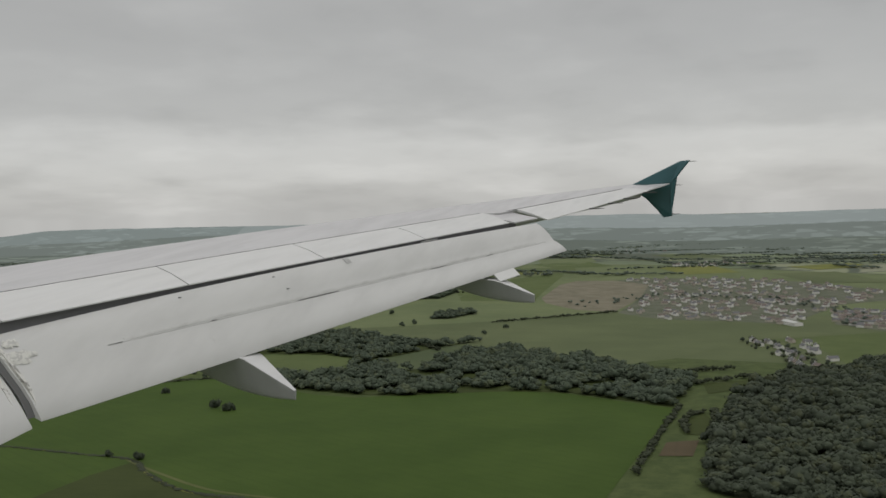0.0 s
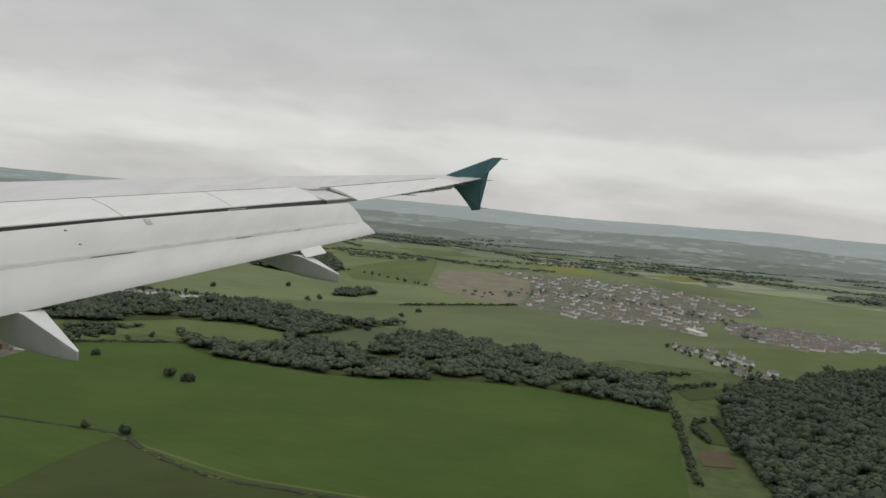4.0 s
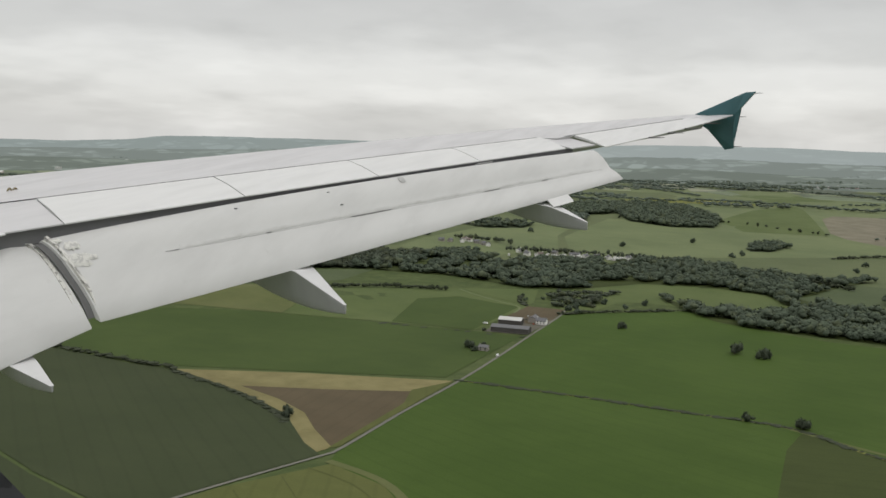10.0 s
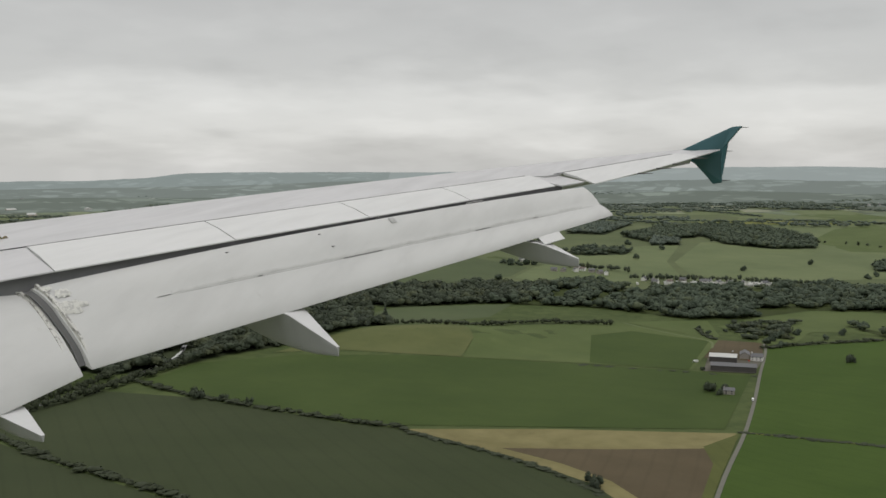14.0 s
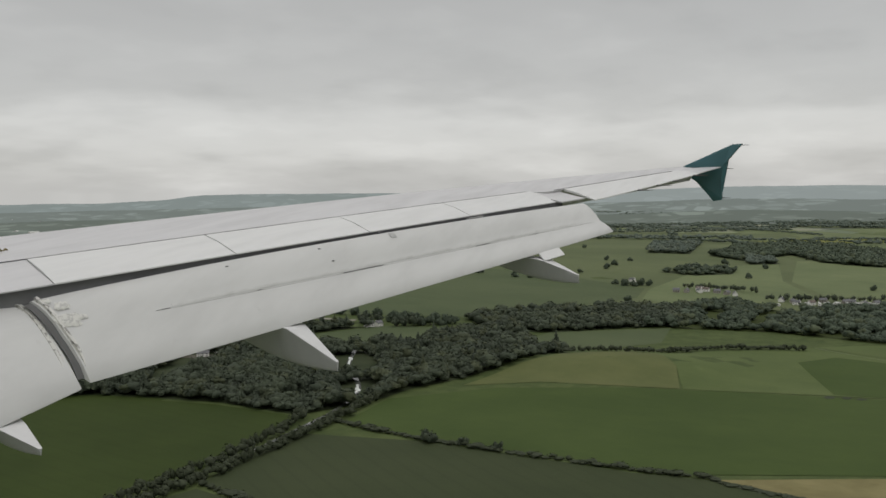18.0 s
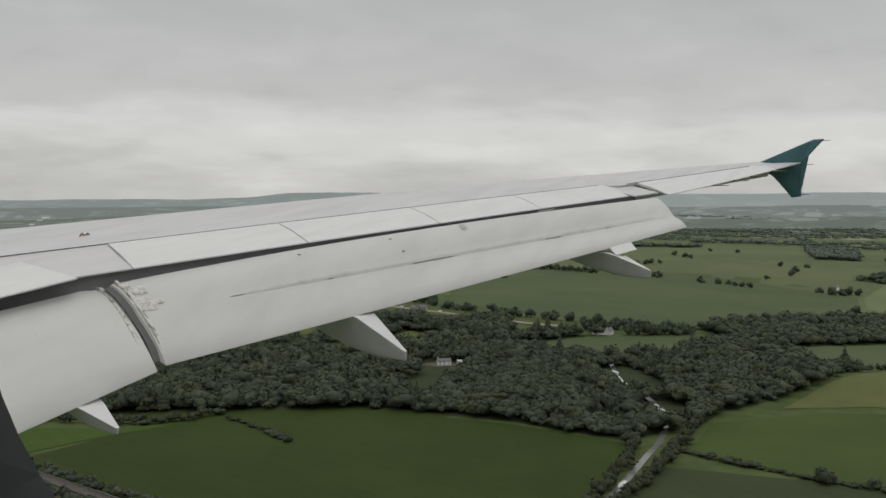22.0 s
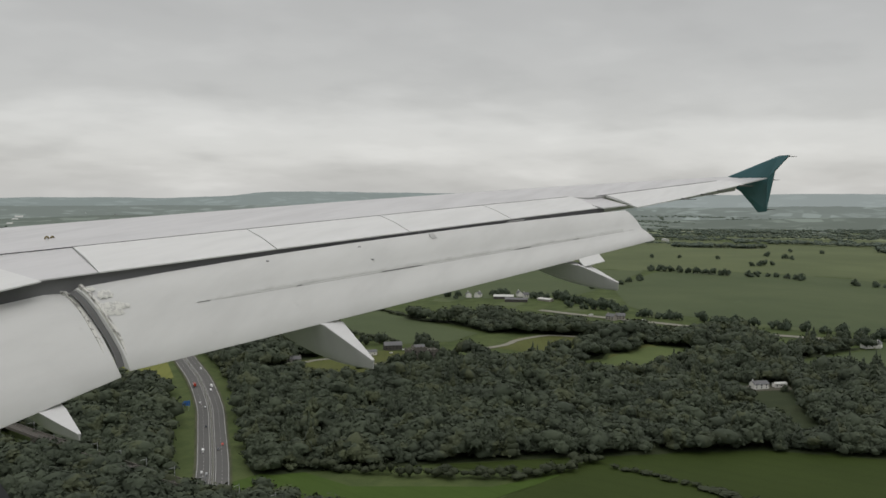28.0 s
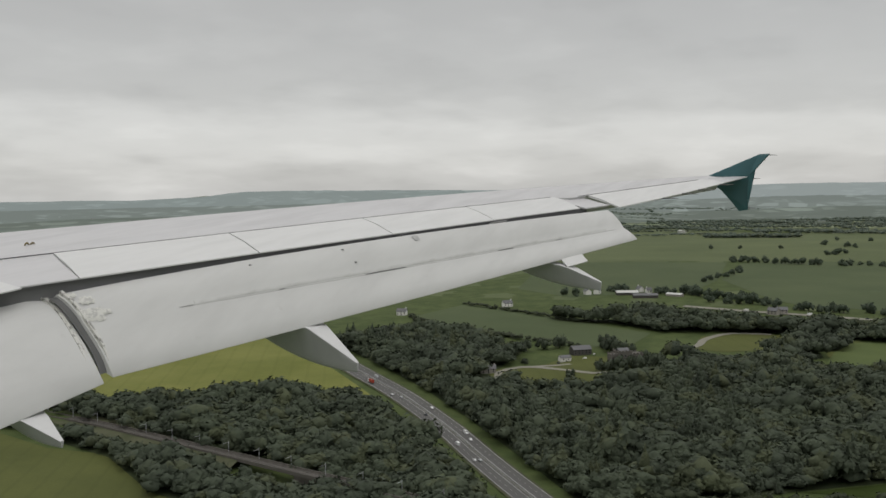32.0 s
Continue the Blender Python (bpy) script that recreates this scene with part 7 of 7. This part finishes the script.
for a, b, u in ((7.3, 12.9, 0.90),):
    hard(part("grime_band", slab([on_flap(u, 0.0008), on_flap((u + 0.98) / 2, 0.002), on_flap(0.98, 0.002)], a, b, 0.004, 24), MAT["grime"], outer_flap, "soft grey grime along the flap crease"), 30)
hard(part("grime_band", slab([off(hinge, 0.13, 0.006), off(hinge, 0.03, 0.012)], 7.15, 8.9, 0.006, 10), MAT["smear"], airplane, "faint grey smear ahead of the spoilers"), 30)
hard(part("rub_mark", slab([on_flap(0.10, 0.002), on_flap(0.20, 0.002), on_flap(0.30, 0.002)], 9.86, 9.93, 0.003, 3), MAT["hinge_shadow"], outer_flap, "grey patch painted as a spoiler hinge's shadow"), 30)
hard(part("gap_bracket", slab([off(spoil, 0.0, -0.03), off(flap_nose, 0.01, 0.012)], 11.16, 11.40, 0.02, 3), MAT["panel"], airplane, "pale bracket in the gap before the flap"), 30)
aileron = hard(part("aileron", slab([off(ail_hinge, -0.02, 0.008), mid_line(ail_hinge, ail_trail, 0.5, 0.02), ail_trail], 13.42, 16.15, 0.03, 10, 0.15), MAT["panel"], airplane, "pale grey aileron"), 30)
hard(part("tip_panel", slab([off(ail_hinge, -0.01, 0.0), off(ail_trail, 0.02, 0.0)], 16.2, 16.9, 0.04, 4, 0.1), MAT["wing_skin"], airplane, "fixed pale grey wing tip panel"), 30)
hard(part("cove_panel", slab([off(hinge, 0.0, 0.006), off(spoil, -0.06, 0.0)], 12.9, 13.43, 0.04, 3, 0.155), MAT["wing_skin"], airplane, "fixed panel between flap and aileron"), 30)
for s in (14.45, 14.95, 15.4, 16.0):
    y, z = ail_trail(s)
    bm = bmesh.new()
    bmesh.ops.create_cone(bm, segments=5, radius1=0.012, radius2=0.004, depth=0.22, cap_ends=True, matrix=Matrix.Translation(air(s, y - 0.10, z - 0.01)) @ Euler((radians(90), 0, 0)).to_matrix().to_4x4())
    part("static_wick", bm, MAT["seal"], aileron, "thin dark static wick")


def fence():
    """The tip fence: a swept teal plate above and below the wing tip."""
    upper = [(-9.55, 0.30), (-9.609, 0.335), (-10.39, 0.676), (-10.541, 0.684), (-10.27, 0.36), (-10.24, 0.16)]
    lower = [(-10.235, -0.19), (-10.10, -0.21), (-9.99, -0.07), (-9.83, 0.11), (-9.70, 0.20)]
    ring = upper + lower
    bm = bmesh.new()
    cy, cz = -10.03, 0.24
    rows = []
    for dx, k in ((-0.035, 0.93), (-0.028, 1.0), (0.028, 1.0), (0.035, 0.93)):
        rows.append([air(16.97 + dx + 0.12 * abs(z - 0.25), cy + (y - cy) * k, cz + (z - cz) * k) for y, z in ring])
    V = [[bm.verts.new(p) for p in row] for row in rows]
    n = len(ring)
    for a, b in zip(V, V[1:]):
        for i in range(n):
            bm.faces.new((a[i], b[i], b[(i + 1) % n], a[(i + 1) % n]))
    bm.faces.new(V[0])
    bm.faces.new(V[-1])
    bmesh.ops.triangulate(bm, faces=[f for f in bm.faces if len(f.verts) > 4])
    bmesh.ops.recalc_face_normals(bm, faces=bm.faces[:])
    return part("tip_fence", bm, MAT["teal"], airplane, "teal green wing tip fence")


tip_fence = fence()
for y, z, dy in ((-10.53, 0.66, -0.05), (-10.27, 0.30, -0.07), (-10.24, -0.16, -0.06)):
    bm = bmesh.new()
    bmesh.ops.create_cone(bm, segments=5, radius1=0.008, radius2=0.003, depth=0.13, cap_ends=True, matrix=Matrix.Translation(air(17.0, y + dy, z)) @ Euler((radians(90), 0, 0)).to_matrix().to_4x4())
    part("static_wick", bm, MAT["seal"], tip_fence, "thin dark static wick")


def canoe(s, nose_y, cut_y, tip_y, top_z, tip_z, low_z, nose_z, wide):
    """A flap track fairing: a deep boxy pod whose top slopes down to a blunt tail edge."""
    rows, n = [], 20
    for i in range(n):
        u = i / (n - 1)
        y = nose_y + (tip_y - nose_y) * u
        a = min(1.0, u / ((cut_y - nose_y) / (tip_y - nose_y)))
        low = nose_z + (low_z - nose_z) * math.sin(math.pi / 2 * min(1.0, u * 1.05)) ** 0.9
        if y > cut_y:
            top = top_z + 0.10 * (1 - a)
        else:
            v = (cut_y - y) / (cut_y - tip_y)
            top = top_z + (tip_z - top_z) * v
        top = max(top, low + 0.03)
        kw = min(1.0, 0.3 + 1.8 * u) * (1.0 if y > cut_y else 1.0 - 0.88 * ((cut_y - y) / (cut_y - tip_y)))
        row = []
        for cx, cz in ((-0.97, 1.0), (0.97, 1.0), (1.0, 0.96), (0.70, 0.3), (0.44, -0.35), (0.28, -0.78), (0.15, -0.95), (0.0, -1.0), (-0.15, -0.95), (-0.28, -0.78), (-0.44, -0.35), (-0.70, 0.3), (-1.0, 0.96)):
            row.append(air(s + wide * kw * 0.5 * cx, y, (top + low) / 2 + (top - low) / 2 * cz))
        rows.append(row)
    bm = loft(rows)
    bm.normal_update()
    # Faces not turned upward take the darker paint in place of shade.
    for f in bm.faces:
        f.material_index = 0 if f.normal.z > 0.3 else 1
    return hard(part("flap_track_fairing", bm, [MAT["fairing"], MAT["fairing_shade"]], airplane, "flap track fairing with shade painted into its sides"), 40)


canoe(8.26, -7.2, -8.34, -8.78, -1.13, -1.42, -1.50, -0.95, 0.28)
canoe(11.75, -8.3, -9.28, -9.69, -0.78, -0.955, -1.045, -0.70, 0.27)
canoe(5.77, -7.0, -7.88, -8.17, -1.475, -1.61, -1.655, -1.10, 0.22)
bm = bmesh.new()
for dx in (-0.05, 0.05):
    for k in range(9):
        a = math.pi * k / 8
        bmesh.ops.create_icosphere(bm, subdivisions=1, radius=0.0095, matrix=Matrix.Translation(air(6.975 + 0.55 * dx + 0.022 * math.cos(a), -6.33, -0.478 + 0.036 * math.sin(a))))
part("rope_bracket", bm, MAT["amber"], airplane, "amber double-arched bracket on the wing")


def cabin_window():
    """The lower front corner of the window surround, close to the eye."""
    bm = bmesh.new()
    n, rings = 56, []
    for grow, dx in ((1.055, 0.004), (1.10, -0.002), (1.2, -0.006), (1.38, -0.004), (2.2, -0.03)):
        ring = []
        for i in range(n):
            a = 2 * math.pi * i / n
            c, s = math.cos(a), math.sin(a)
            b = 0.20 if s > 0 else 0.116
            ring.append(bm.verts.new((0.13 + dx, 0.085 + 0.126 * grow * math.copysign(abs(c) ** 0.667, c), 0.03 + b * grow * math.copysign(abs(s) ** 0.667, s))))
        rings.append(ring)
    for a, b in zip(rings, rings[1:]):
        for i in range(n):
            bm.faces.new((a[i], b[i], b[(i + 1) % n], a[(i + 1) % n]))
    bmesh.ops.solidify(bm, geom=bm.faces[:], thickness=0.006)
    for f in bm.faces:
        f.smooth = True
    part("window_surround", bm, MAT["cabin"], airplane, "dark cabin window surround")


cabin_window()


def motions():
    walk(airplane, [(t, pose(x, y, z, rx, ry, rz)) for t, x, y, z, rx, ry, rz in AIRPLANE_ROWS])
    for ob, rows in DRIVEN:
        walk(ob, rows)


motions()
